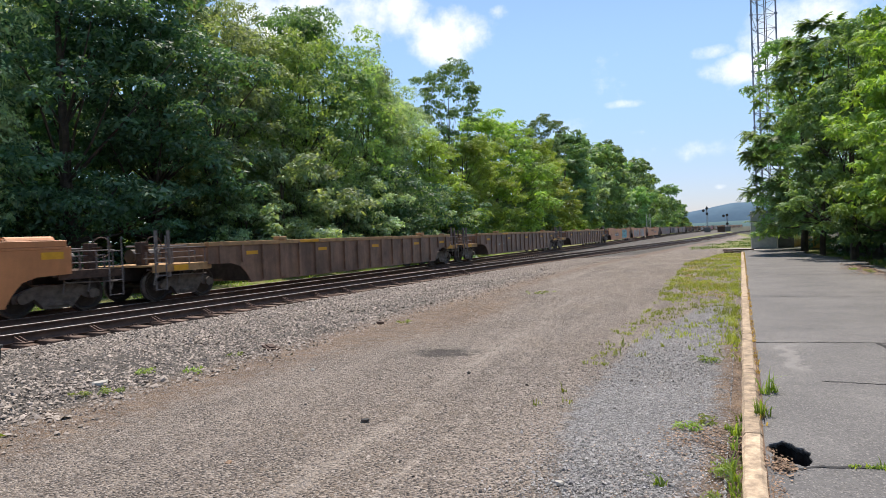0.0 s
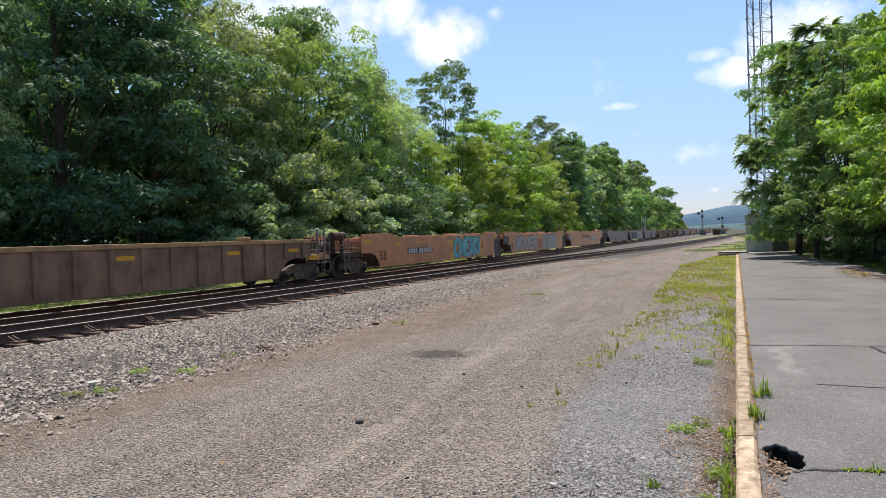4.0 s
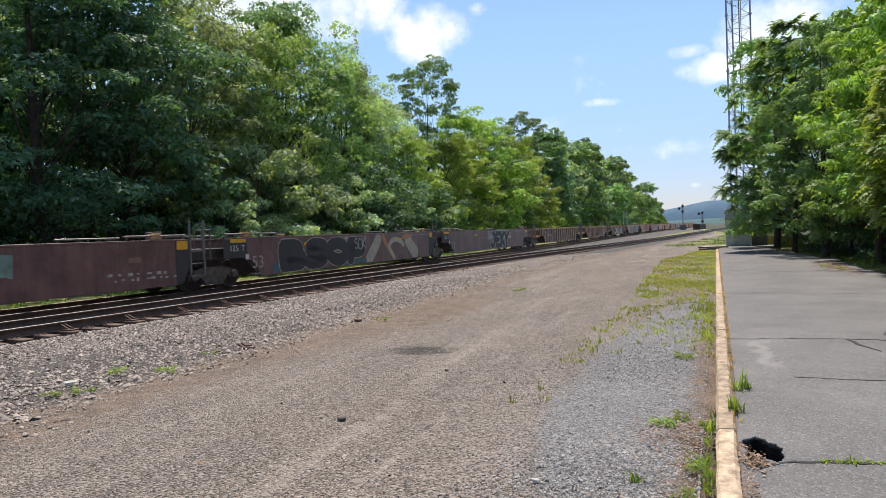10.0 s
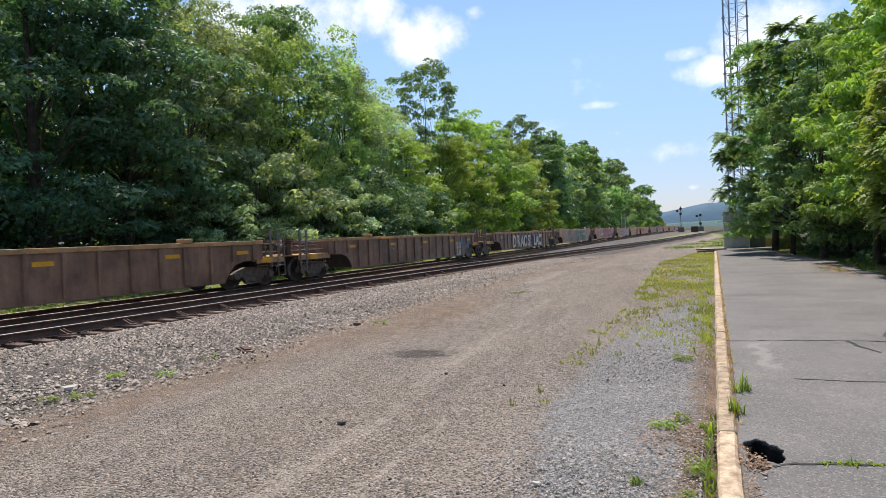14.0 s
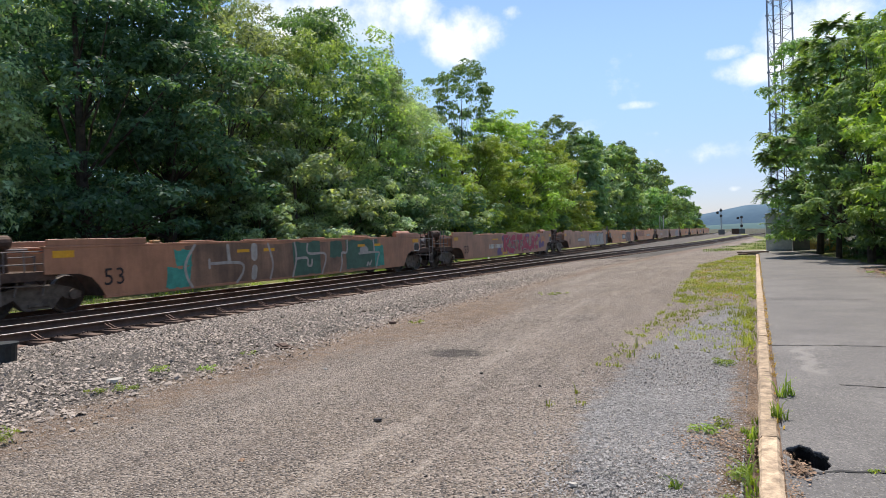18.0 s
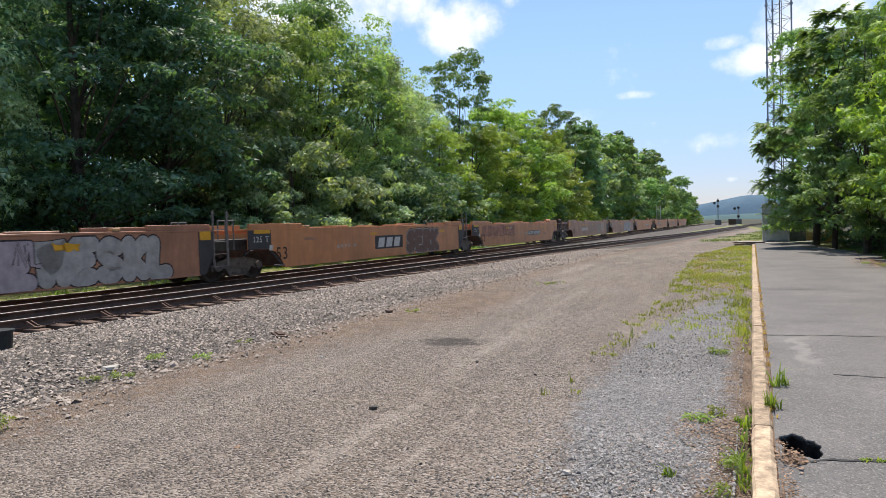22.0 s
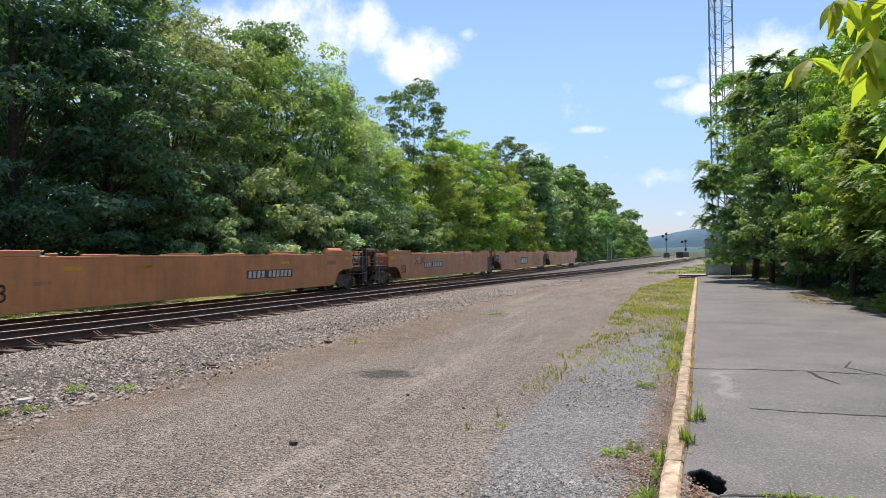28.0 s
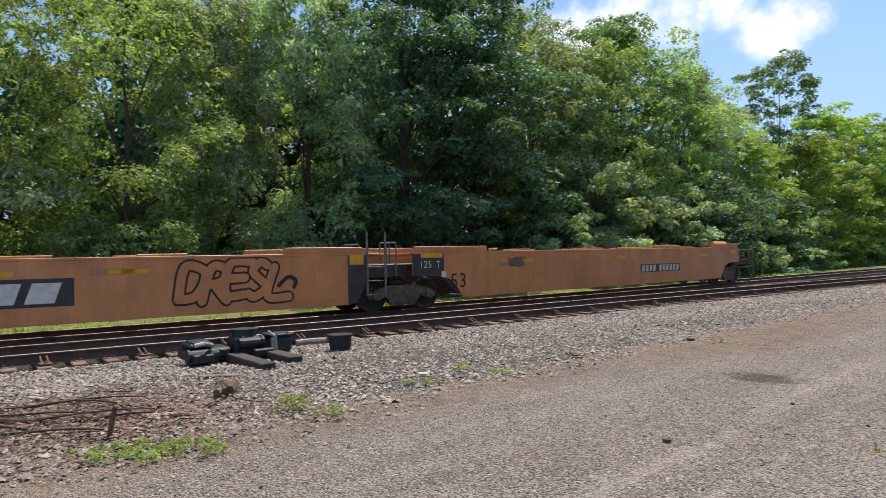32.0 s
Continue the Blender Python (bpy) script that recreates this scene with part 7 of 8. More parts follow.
def make_gantry_post():
    g = tagged(new("lattice_post"), "lattice steel post beside the far track, sunlight put into its white", "post")
    g.matrix_basis = pose(-13.0, 167, 0)
    # white stands in for sunlight, since trees keep the post in shadow
    for dx in (-0.42, 0.42):
        bm = bmesh.new(); rod(bm, (dx, 0, 0), (dx, 0, 5.2), 0.09, 6)
        part("upright", bm, M["white"], g)
    bm = bmesh.new()
    for k in range(7):
        rod(bm, (-0.42, 0, k * 0.74), (0.42, 0, k * 0.74), 0.04, 5)
        rod(bm, (-0.42, 0, k * 0.74), (0.42, 0, k * 0.74 + 0.74), 0.035, 5)
    part("lacing", bm, M["white"], g)


make_gantry_post()


def make_bungalow():
    b = tagged(new("relay_box"), "rust-red relay box beside the far signals", "cabinet")
    b.matrix_basis = pose(3.4, 196, 0)
    bm = bmesh.new(); box(bm, -0.9, 0.9, -0.6, 0.6, 0, 1.4, 0.03)
    part("body", bm, M["rust"], b)
    bm = bmesh.new(); box(bm, -1.0, 1.0, -0.7, 0.7, 1.4, 1.5, 0.02)
    part("roof", bm, M["rust"], b)


make_bungalow()


# distance: wooded ridge and far trees
def make_ridge():
    # the blue in both slope colours is painted distance haze
    m = mat("far_ridge_haze_blue", (0.045, 0.105, 0.175), 0.95, 0, 0.12, 0.01, 0.0, 0.03, color2=(0.065, 0.13, 0.19))
    for name, dist, peak, y_off, seed, col in (("far_ridge", 2300, 84, 0, 2, m), ("near_ridge", 1300, 24, 0, 5, mat("nearer_slope_haze_green", (0.045, 0.10, 0.105), 0.95, 0, 0.15, 0.02, 0.0, 0.05))):
        rng = np.random.default_rng(seed)
        az = np.radians(np.linspace(-60, 70, 260))
        prof = 0.55 + 0.25 * np.sin(az * 5 + seed) + 0.1 * np.sin(az * 13 + 1) + 0.03 * np.sin(az * 41)
        if name == "far_ridge":
            prof = np.interp(np.degrees(az), [-60, -20, -8, -3.5, -1.5, 2, 6, 12, 30, 70], [0.3, 0.3, 0.25, 0.3, 0.62, 0.9, 1.0, 0.95, 0.7, 0.5]) + 0.02 * np.sin(az * 60)
        prof = prof + rng.normal(0, 0.008, len(az))
        rows = []
        for k, (f, d) in enumerate(((0.0, 0), (0.55, 60), (1.0, 160), (0.9, 300))):
            rows.append(np.stack([np.sin(az) * (dist + d), np.cos(az) * (dist + d), prof * peak * f - 8 * (k == 0)], 1))
        co = np.concatenate(rows)
        n = len(az)
        i = np.arange(len(co)).reshape(-1, n)
        f = np.stack([i[:-1, :-1], i[:-1, 1:], i[1:, 1:], i[1:, :-1]], -1).reshape(-1, 4)
        tagged(quads(name, co, f, col, smooth=True), "wooded ridge on the horizon, blue haze painted into its colour", "hills", kind="structure")


make_ridge()


# trackside things
def make_switch_machine():
    s = tagged(new("switch_machine"), "dark grey electric switch machine on timber ties", "switch machine")
    d = 0.10
    s.matrix_basis = pose(-11.15, 6.75, -0.09, 0, 0, math.degrees(-math.atan(d)))
    bm = bmesh.new(); box(bm, -0.28, 0.22, -0.95, -0.2, 0.12, 0.30, 0.04)
    part("gear_case", bm, M["machine"], s)
    bm = bmesh.new(); box(bm, -0.26, 0.24, -0.90, -0.50, 0.31, 0.40, 0.035); box(bm, -0.2, 0.18, -0.85, -0.55, 0.40, 0.425, 0.012)
    part("gear_lid", bm, M["machine"], s)
    bm = bmesh.new(); rod(bm, (0.27, -0.92, 0.2), (0.27, -0.45, 0.2), 0.10, 14); rod(bm, (0.27, -0.95, 0.2), (0.27, -0.92, 0.2), 0.12, 14)
    part("cross_shaft", bm, M["machine"], s)
    bm = bmesh.new(); box(bm, -0.22, 0.24, -0.16, 0.34, 0.1, 0.44, 0.05); rod(bm, (0, 0.09, 0.44), (0, 0.09, 0.53), 0.21, 16, 0.19); rod(bm, (0, 0.09, 0.53), (0, 0.09, 0.56), 0.23, 16)
    part("motor_case", bm, M["machine"], s)
    bm = bmesh.new(); rod(bm, (0.26, -0.1, 0.34), (0.26, 0.28, 0.34), 0.09, 12); rod(bm, (0.26, 0.28, 0.34), (0.26, 0.32, 0.34), 0.11, 12)
    part("motor", bm, M["machine"], s)
    bm = bmesh.new(); box(bm, -0.2, 0.2, 0.48, 0.9, 0.1, 0.40, 0.05); box(bm, -0.22, 0.22, 0.46, 0.92, 0.40, 0.435, 0.012)
    part("junction_box", bm, M["machine"], s)
    for y in (-0.8, -0.35, 0.0, 0.3, 0.6, 0.8):
        bm = bmesh.new(); rod(bm, (0.20, y, 0.40), (0.20, y, 0.455), 0.022, 6)
        part("bolt", bm, M["conduit"], s)
    for y in (-0.9, 0.1):
        bm = bmesh.new(); box(bm, 0.28, 0.46, y, y + 0.34, 0.1, 0.24, 0.02)
        part("foot", bm, M["machine"], s)
    bm = bmesh.new(); tube(bm, [(0.3, -0.55, 0.36), (0.5, -0.75, 0.42), (0.52, -0.9, 0.4)], 0.035, 8)
    part("throw_lever", bm, M["galv"], s)
    bm = bmesh.new(); tube(bm, [(0.25, 0.42, 0.5), (0.36, 0.5, 0.42), (0.36, 0.52, 0.2)], 0.025, 6); box(bm, 0.3, 0.36, 0.44, 0.52, 0.18, 0.4, 0.01)
    part("padlock_lever", bm, M["galv"], s)
    bm = bmesh.new(); tube(bm, [(-0.3, 0.0, 0.2), (-1.6, 0.05, 0.1)], 0.03, 6); tube(bm, [(-0.3, -0.5, 0.2), (-1.6, -0.45, 0.1)], 0.03, 6)
    part("throw_rod", bm, M["rust"], s)
    for y, l in ((0.18, 1.35), (0.78, 1.0)):
        bm = bmesh.new(); box(bm, -1.2, l, -0.12, 0.12, -0.11, 0.1, 0.012)
        t = tagged(part("switch_tie", bm, M["black_tie"]), "long dark timber tie carrying the switch machine", "tie", "switch ties")
        t.matrix_basis = s.matrix_basis @ Matrix.Translation((0.35, y - 0.35, 0.09))
    c = tagged(new("cable_box"), "round dark junction box in the ballast", "junction box")
    c.matrix_basis = pose(-10.68, 8.5, -0.09)
    bm = bmesh.new(); rod(bm, (0, 0, 0), (0, 0, 0.3), 0.19, 16, 0.21)
    part("body", bm, M["machine"], c)
    bm = bmesh.new(); rod(bm, (0, 0, 0.3), (0, 0, 0.34), 0.235, 16)
    part("lid", bm, M["machine"], c)
    bm = bmesh.new(); tube(bm, [(-10.82, 8.35, 0.14), (-10.9, 8.05, 0.15), (-10.98, 7.75, 0.14)], 0.055, 8)
    tagged(part("cable_hose", bm, M["conduit"]), "grey cable conduit from the junction box to the machine", "conduit")


make_switch_machine()


def make_debris():
    rnd = random.Random(41)
    # the heap of dead branches
    bm = bmesh.new()
    for k in range(170):
        x, y = rnd.gauss(-8.2, 0.8), rnd.gauss(3.3, 0.75)
        a = rnd.uniform(0, math.tau)
        l = rnd.uniform(0.12, 0.55)
        r = rnd.uniform(0.003, 0.009)
        p = Vector((x, y, 0.01 + abs(rnd.gauss(0, 0.035))))
        pts = [p]
        for q in range(3):
            a += rnd.uniform(-0.35, 0.35)
            p = p + Vector((math.cos(a) * l / 3, math.sin(a) * l / 3, rnd.uniform(-0.02, 0.02)))
            p.z = max(p.z, 0.0)
            pts.append(p)
        for q, (u, v) in enumerate(zip(pts, pts[1:])):
            rod(bm, u, v, r * (1 - q * 0.25), 5, r * (1 - (q + 1) * 0.25))
    tagged(part("brush_heap", bm, M["stick"]), "heap of dead brown twigs lying on the ballast", "branches", kind="stuff")
    rng = np.random.default_rng(77)
    n = 4200
    p = np.stack([rng.normal(-8.0, 0.8, n), rng.normal(3.6, 0.8, n), rng.uniform(0.02, 0.07, n)], 1)
    t, size = rng.uniform(0, math.tau, n), rng.uniform(0.012, 0.05, n)[:, None]
    u = np.stack([np.cos(t), np.sin(t), rng.uniform(-0.4, 0.4, n)], 1) * size
    v = np.stack([-np.sin(t), np.cos(t), rng.uniform(-0.4, 0.4, n)], 1) * size * rng.uniform(0.15, 0.5, (n, 1))
    co = np.stack([p - u, p + v, p + u, p - v], 1).reshape(-1, 3)
    co[:, 2] = np.maximum(co[:, 2], 0.003)
    tagged(quads("bark_scraps", co, np.arange(n * 4).reshape(-1, 4), M["bark_scrap"]), "brown bark scraps and rotten wood crumbs", "wood scraps", kind="stuff")
    for k in range(16):
        bm = bmesh.new()
        l, w = rnd.uniform(0.06, 0.22), rnd.uniform(0.02, 0.05)
        box(bm, -w, w, -l / 2, l / 2, 0, 0.018, 0.004)
        o = tagged(part("wood_chip", bm, M["pale_wood"] if k % 3 else M["litter"]), "pale split piece of dead wood", "wood chip", "wood chips in the heap")
        o.matrix_basis = pose(rnd.uniform(-9.6, -6.9), rnd.uniform(2.2, 4.9), rnd.uniform(0.0, 0.05), rnd.uniform(-12, 12), rnd.uniform(-12, 12), rnd.uniform(0, 180))
    for x, y, l, a, r in ((-9.3, 3.3, 2.6, 0.95, 0.024), (-8.9, 3.0, 2.2, 0.75, 0.022), (-8.5, 3.1, 2.6, 1.0, 0.02), (-8.0, 2.8, 2.2, 0.85, 0.024), (-7.8, 3.3, 1.6, 1.2, 0.028), (-7.5, 3.0, 1.7, 0.8, 0.014), (-8.6, 2.3, 1.8, 1.3, 0.012), (-9.4, 2.6, 1.5, 0.5, 0.012), (-8.1, 3.9, 1.2, 0.3, 0.012)):
        bm = bmesh.new()
        p = Vector((0, -l / 2, 0))
        pts = [p + Vector((0.28 * math.sin(k * 0.38 + l * 2.3), l * k / 8, 0.04 + 0.05 * math.sin(k * 0.8 + l))) for k in range(9)]
        rings = []
        for k, u in enumerate(pts):
            rr = r * (1.1 - k * 0.1)
            rings.append([bm.verts.new(u + Vector((rr * math.cos(q * math.tau / 7), 0, rr * math.sin(q * math.tau / 7)))) for q in range(7)])
        for u, v in zip(rings, rings[1:]):
            for q in range(7):
                bm.faces.new((u[q], u[(q + 1) % 7], v[(q + 1) % 7], v[q]))
        bm.faces.new(rings[0]); bm.faces.new(rings[-1])
        o = tagged(part("dead_branch", bm, M["stick"]), "long curved dead branch lying on the ballast", "branch", "dead branches")
        o.matrix_basis = pose(x, y, 0.02, 0, 0, math.degrees(a - 1.57))
    bm = bmesh.new(); box(bm, -0.02, 0.02, -0.018, 0.018, -0.08, 0.33, 0.005)
    o = tagged(part("stake", bm, M["tie"]), "short dark wooden stake standing in the heap", "stake")
    o.matrix_basis = pose(-6.95, 3.45, 0.02, 4, 16, 40)
    bm = bmesh.new()
    for k in range(14):
        rod(bm, (rnd.uniform(-.1, .1), -0.26 + rnd.uniform(-.05, .02), rnd.uniform(0.03, .16)), (rnd.uniform(-.09, .09), 0.22 + rnd.uniform(-.06, .06), rnd.uniform(0.03, .16)), rnd.uniform(0.03, 0.06), 6)
    o = tagged(part("rotten_tie_end", bm, M["bark_scrap"]), "splintered rotten end of an old tie", "timber")
    o.matrix_basis = pose(-8.2, 5.15, -0.03, 0, 8, 60)
    bm = bmesh.new(); box(bm, -0.06, 0.06, -0.3, 0.3, -0.03, 0.06, 0.008)
    o = tagged(part("timber_offcut", bm, M["grey_timber"]), "grey weathered timber offcut on the ballast", "timber")
    o.matrix_basis = pose(-9.46, 5.65, -0.03, 0, 0, -42)
    # iron plate, a dark stone and small scraps on the lot
    bm = bmesh.new(); box(bm, -0.09, 0.09, -0.19, 0.19, 0, 0.035, 0.006); box(bm, -0.05, 0.05, -0.12, 0.12, 0.035, 0.055, 0.005)
    o = tagged(part("iron_plate", bm, M["rust"]), "rusty iron tie plate lying on the gravel", "plate")
    o.matrix_basis = pose(-6.75, 10.29, 0.005, 4, 0, 52)
    for x, y, s, m in ((-3.27, 6.89, 0.045, "black"), (-3.75, 5.6, 0.03, "litter"), (-6.3, 13.2, 0.08, "rust"), (-7.3, 7.6, 0.09, "concrete"), (-3.05, 9.1, 0.03, "black"), (-1.3, 5.85, 0.035, "concrete"), (-5.1, 8.9, 0.03, "concrete")):
        bm = bmesh.new()
        bmesh.ops.create_icosphere(bm, subdivisions=1, radius=s)
        for v in bm.verts:
            v.co = Vector((v.co.x * rnd.uniform(0.7, 1.4), v.co.y * rnd.uniform(0.7, 1.4), v.co.z * rnd.uniform(0.3, 0.8) + s * 0.3))
        o = tagged(part("stone", bm, M[m]), "single loose lump lying on the gravel lot", "stone", "loose lumps")
        o.location = (x, y, 0.0)


make_debris()


def blades(name, spots, material, label, seed, width=0.006, kind="stuff", category="grass"):
    """Grass and weeds: bent blades, three corners wide and two long, at spots of (x, y, z, radius, count, height)."""
    rng = np.random.default_rng(seed)
    cos, n0 = [], 0
    for x, y, z, r, n, h in spots:
        a, d = rng.uniform(0, math.tau, n), r * np.sqrt(rng.uniform(0, 1, n))
        p = np.stack([x + d * np.cos(a), y + d * np.sin(a), np.full(n, z)], 1)
        hh = h * rng.lognormal(-0.1, 0.4, n)
        t = rng.uniform(0, math.tau, n)
        lean = rng.uniform(0.2, 1.1, n)
        dirv = np.stack([np.cos(t), np.sin(t), np.zeros(n)], 1)
        side = np.stack([-np.sin(t), np.cos(t), np.zeros(n)], 1) * (width * rng.uniform(0.7, 1.6, n))[:, None]
        mid = p + dirv * (hh * lean * 0.35)[:, None] + np.array([0, 0, 1]) * (hh * 0.6)[:, None]
        tip = p + dirv * (hh * lean)[:, None] + np.array([0, 0, 1]) * (hh * (1 - 0.25 * lean))[:, None]
        cos.append(np.stack([p - side, p + side, mid + side * 0.8, mid - side * 0.8, tip + side * 0.1, tip - side * 0.1], 1).reshape(-1, 3))
        n0 += n
    co = np.concatenate(cos)
    b = 6 * np.arange(n0)[:, None]
    f = np.concatenate([b + np.array([0, 1, 2, 3]), b + np.array([3, 2, 4, 5])])
    return tagged(quads(name, co, f, material), label, category, kind=kind)


def make_joint():
    bm = bmesh.new()
    ys = [5 + 0.5 * k for k in range(78)]
    rows = [[bm.verts.new((float(kerb_x(y)) + u, y, z)) for u, z in ((0.13, 0.02), (0.13, 0.093), (0.165, 0.106 + 0.004 * math.sin(y * 7)), (0.19, 0.06))] for y in ys]
    for r, q in zip(rows, rows[1:]):
        for k in range(3):
            bm.faces.new((r[k], q[k], q[k + 1], r[k + 1]))
    tagged(part("joint_soil", bm, M["soil"]), "strip of brown soil between kerb and asphalt", "soil", kind="structure")


make_joint()


def make_grass():
    rnd = random.Random(6)
    spots = []

    def patch(x, y):
        return math.sin(x * 3.1 + y * 1.3) + math.sin(x * 5.3 - y * 2.1 + 1) + math.sin(y * 0.9 + 2) + math.sin(x * 9 + y * 4.3)

    # thick along the kerb, thin over the stone chips, a loose line on the lot side
    for k in range(9000):
        y = 7.6 + 36.5 * rnd.random() ** 1.25
        right = float(kerb_x(y)) - 0.03
        line = float(np.interp(y, [7.6, 10, 12.5, 14.5, 17, 23, 34, 44], [-1.7, -1.6, -1.62, -1.3, -1.2, -1.25, -1.0, 0.7]))
        x = rnd.uniform(line - 0.25, right)
        near = right - x
        if y < 9.8:
            keep = 0.16 * math.exp(-((x - line) / 0.13) ** 2)
        else:
            keep = max(math.exp(-((x - line) / 0.16) ** 2) * (0.35 if y < 16 else 0.5), (1.0 if y > 11.5 else 0.4) * math.exp(-(near / (0.3 if y < 15 else 0.5)) ** 2) * min(1, (y - 9.8) / 1.5), 0.10 if y < 15 else 0.38 if y < 20 else 0.62)
        keep *= 0.55 + 0.22 * patch(x, y)
        if rnd.random() < keep:
            spots.append((x, y, 0.0, rnd.uniform(0.03, 0.1), 11, rnd.uniform(0.03, 0.085)))
    tufts, moss = [], []
    for k in range(46):
        y = 5.1 + 2.6 * rnd.random()
        if math.sin(y * 6.3) + math.sin(y * 14.1) + 0.7 * rnd.random() > 0.1:
            tufts.append((float(kerb_x(y)) - 0.015 - abs(rnd.gauss(0, 0.055)), y, 0.0, 0.03, 8, rnd.uniform(0.03, 0.09)))
    # a mossy joint across the platform
    for k in range(150):
        x = 0.42 + 1.7 * rnd.random() ** 1.2
        y = float(np.interp(x, [0.3, 0.8, 2.0], [6.29, 6.36, 6.5])) + rnd.gauss(0, 0.013)
        moss.append((x, y, PLATFORM_Z + 0.004 + 0.006 * math.sin(x * 2.1 + y) + 0.006 * math.sin(y * 1.3), 0.016, 5, rnd.uniform(0.006, 0.016)))
    for x, y, h in ((0.10, 8.25, 0.2), (0.04, 7.45, 0.17), (0.0, 7.5, 0.12), (0.18, 8.35, 0.16), (0.6, 6.33, 0.05), (0.63, 6.36, 0.05), (-0.68, 6.01, 0.07)):
        tufts.append((x, y, PLATFORM_Z if x > float(kerb_x(y)) + 0.1 else 0.0, 0.04, 22, h * 0.7))
    blades("kerb_grass", tufts, M["sun_grass"], "fresh green grass tufts at the kerb", 65, 0.005)
    blades("joint_moss", moss, M["grass"], "olive moss and low grass in the platform joint", 67, 0.004)
    blades("grass_strip", spots, M["grass"], "yellow-green grass between the kerb and the lot", 61, 0.0045)
    dry = []
    for k in range(230):
        y = 6.9 + 36 * rnd.random()
        dry.append((float(kerb_x(y)) + 0.15, y, PLATFORM_Z - 0.01, 0.025, 7, rnd.uniform(0.02, 0.06)))
    for k in range(160):
        y = 18 + 25 * rnd.random(); left, right = float(grass_left(y)), float(kerb_x(y))
        dry.append((left + (right - left) * rnd.random() ** 2, y, 0.0, 0.2, 12, rnd.uniform(0.04, 0.09)))
    for k in range(60):
        dry.append((rnd.uniform(4.6, 7.0), rnd.uniform(49.8, 53), 0.0, 0.3, 40, rnd.uniform(0.4, 0.9)))
    blades("dry_grass", dry, M["straw"], "dry straw-coloured grass along the kerb joint", 63, 0.004)
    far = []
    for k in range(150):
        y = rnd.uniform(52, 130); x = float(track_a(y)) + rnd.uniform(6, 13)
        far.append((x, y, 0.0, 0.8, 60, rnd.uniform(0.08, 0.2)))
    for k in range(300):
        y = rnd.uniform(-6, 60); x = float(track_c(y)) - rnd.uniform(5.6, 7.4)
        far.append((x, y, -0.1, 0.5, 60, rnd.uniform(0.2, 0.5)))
    for k in range(26):
        y = rnd.uniform(12, 45); x = float(np.interp(y, [12, 22, 31, 40, 47], [5.2, 4.9, 5.0, 4.7, 4.9])) + rnd.uniform(0.1, 1.2)
        far.append((x, y, 0.0, 0.35, 40, rnd.uniform(0.06, 0.18)))
    lit = []
    for k in range(620):
        y = rnd.uniform(-8, 60); x = float(track_c(y)) - rnd.uniform(2.75, 5.9)
        lit.append((x, y, -0.12 - 0.1 * max(0, float(track_c(y)) - 4.5 - x), 0.4, 46, rnd.uniform(0.07, 0.17)))
    blades("trackside_grass", lit, M["sun_grass"], "green grass behind the far track, sunlight put into its colour", 64, 0.012)
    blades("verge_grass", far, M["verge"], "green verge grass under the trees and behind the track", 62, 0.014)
    # single weeds on the lot and at the kerb: x, y, radius, blades, height
    for x, y, r, n, h in ((-7.25, 8.28, 0.13, 90, 0.16), (-6.6, 8.44, 0.12, 60, 0.12), (-6.72, 7.25, 0.14, 80, 0.12), (-6.95, 7.0, 0.12, 50, 0.09), (-6.75, 5.25, 0.20, 240, 0.34), (-6.2, 5.35, 0.16, 140, 0.18), (-6.2, 3.55, 0.30, 260, 0.16),
                          (-6.05, 3.9, 0.30, 260, 0.18), (-6.45, 3.3, 0.3, 180, 0.13), (-5.85, 13.4, 0.2, 60, 0.1), (-4.6, 19.5, 0.5, 120, 0.1), (-6.9, 9.6, 0.1, 30, 0.1),
(-0.5, 7.29, 0.12, 70, 0.07), (-0.38, 7.5, 0.08, 50, 0.09), (-0.36, 10.25, 0.12, 100, 0.10), (-0.34, 6.3, 0.06, 40, 0.1), (-0.36, 5.8, 0.06, 40, 0.1), (4.05, 24.3, 0.16, 90, 0.2), (3.85, 25.6, 0.12, 60, 0.14)):
        z = PLATFORM_Z if x > float(kerb_x(y)) + 0.1 else 0.0
        rng = np.random.default_rng(int(abs(x * 91 + y * 7)))
        k = max(5, n // 9)
        th, rr = rng.uniform(0, math.tau, k), r * np.sqrt(rng.uniform(0, 1, k))
        c = np.stack([x + rr * np.cos(th), y + rr * np.sin(th), z + h * rng.uniform(0.1, 0.5, k)], 1)
        co, f = leaf_cloud(rng, c, np.full(k, 0.035 + h * 0.12), int(n * 2.2), 0.013, 0.0, 2.4)
        co[:, 2] = np.maximum(co[:, 2], z + 0.002)
        tagged(quads("weed", co, f, M["weed"]), "small leafy green weed growing in the gravel", "weed", "weeds", "stuff")
    # dry leaves by the kerb and in the hole
    rng = np.random.default_rng(9)
    n = 5600
    y = 5.2 + 6 * rng.uniform(0, 1, n) ** 1.6; x = kerb_x(y) - np.abs(rng.normal(0, 1, n)) * np.interp(y, [5.2, 6.2, 8.3, 9], [0.5, 0.3, 0.26, 0.12]) - 0.02; z = np.full(n, 0.012)
    k = 420
    y[:k], x[:k] = 6.24 + rng.normal(0, 0.075, k), 0.055 + rng.normal(0, 0.035, k)
    z[:k] = 0.10 + 0.02 * rng.uniform(0, 1, k)
    m = 3400
    y[-m:] = 26.0 + rng.normal(0, 1.6, m)
    x[-m:] = kerb_x(y[-m:]) + 3.85 - np.abs(rng.normal(0, 0.4, m)); z[-m:] = PLATFORM_Z + 0.014
    y[-m - 700:-m], x[-m - 700:-m] = 7.05 + rng.normal(0, 0.26, 700), kerb_x(7.0) - 0.33 + rng.normal(0, 0.16, 700)
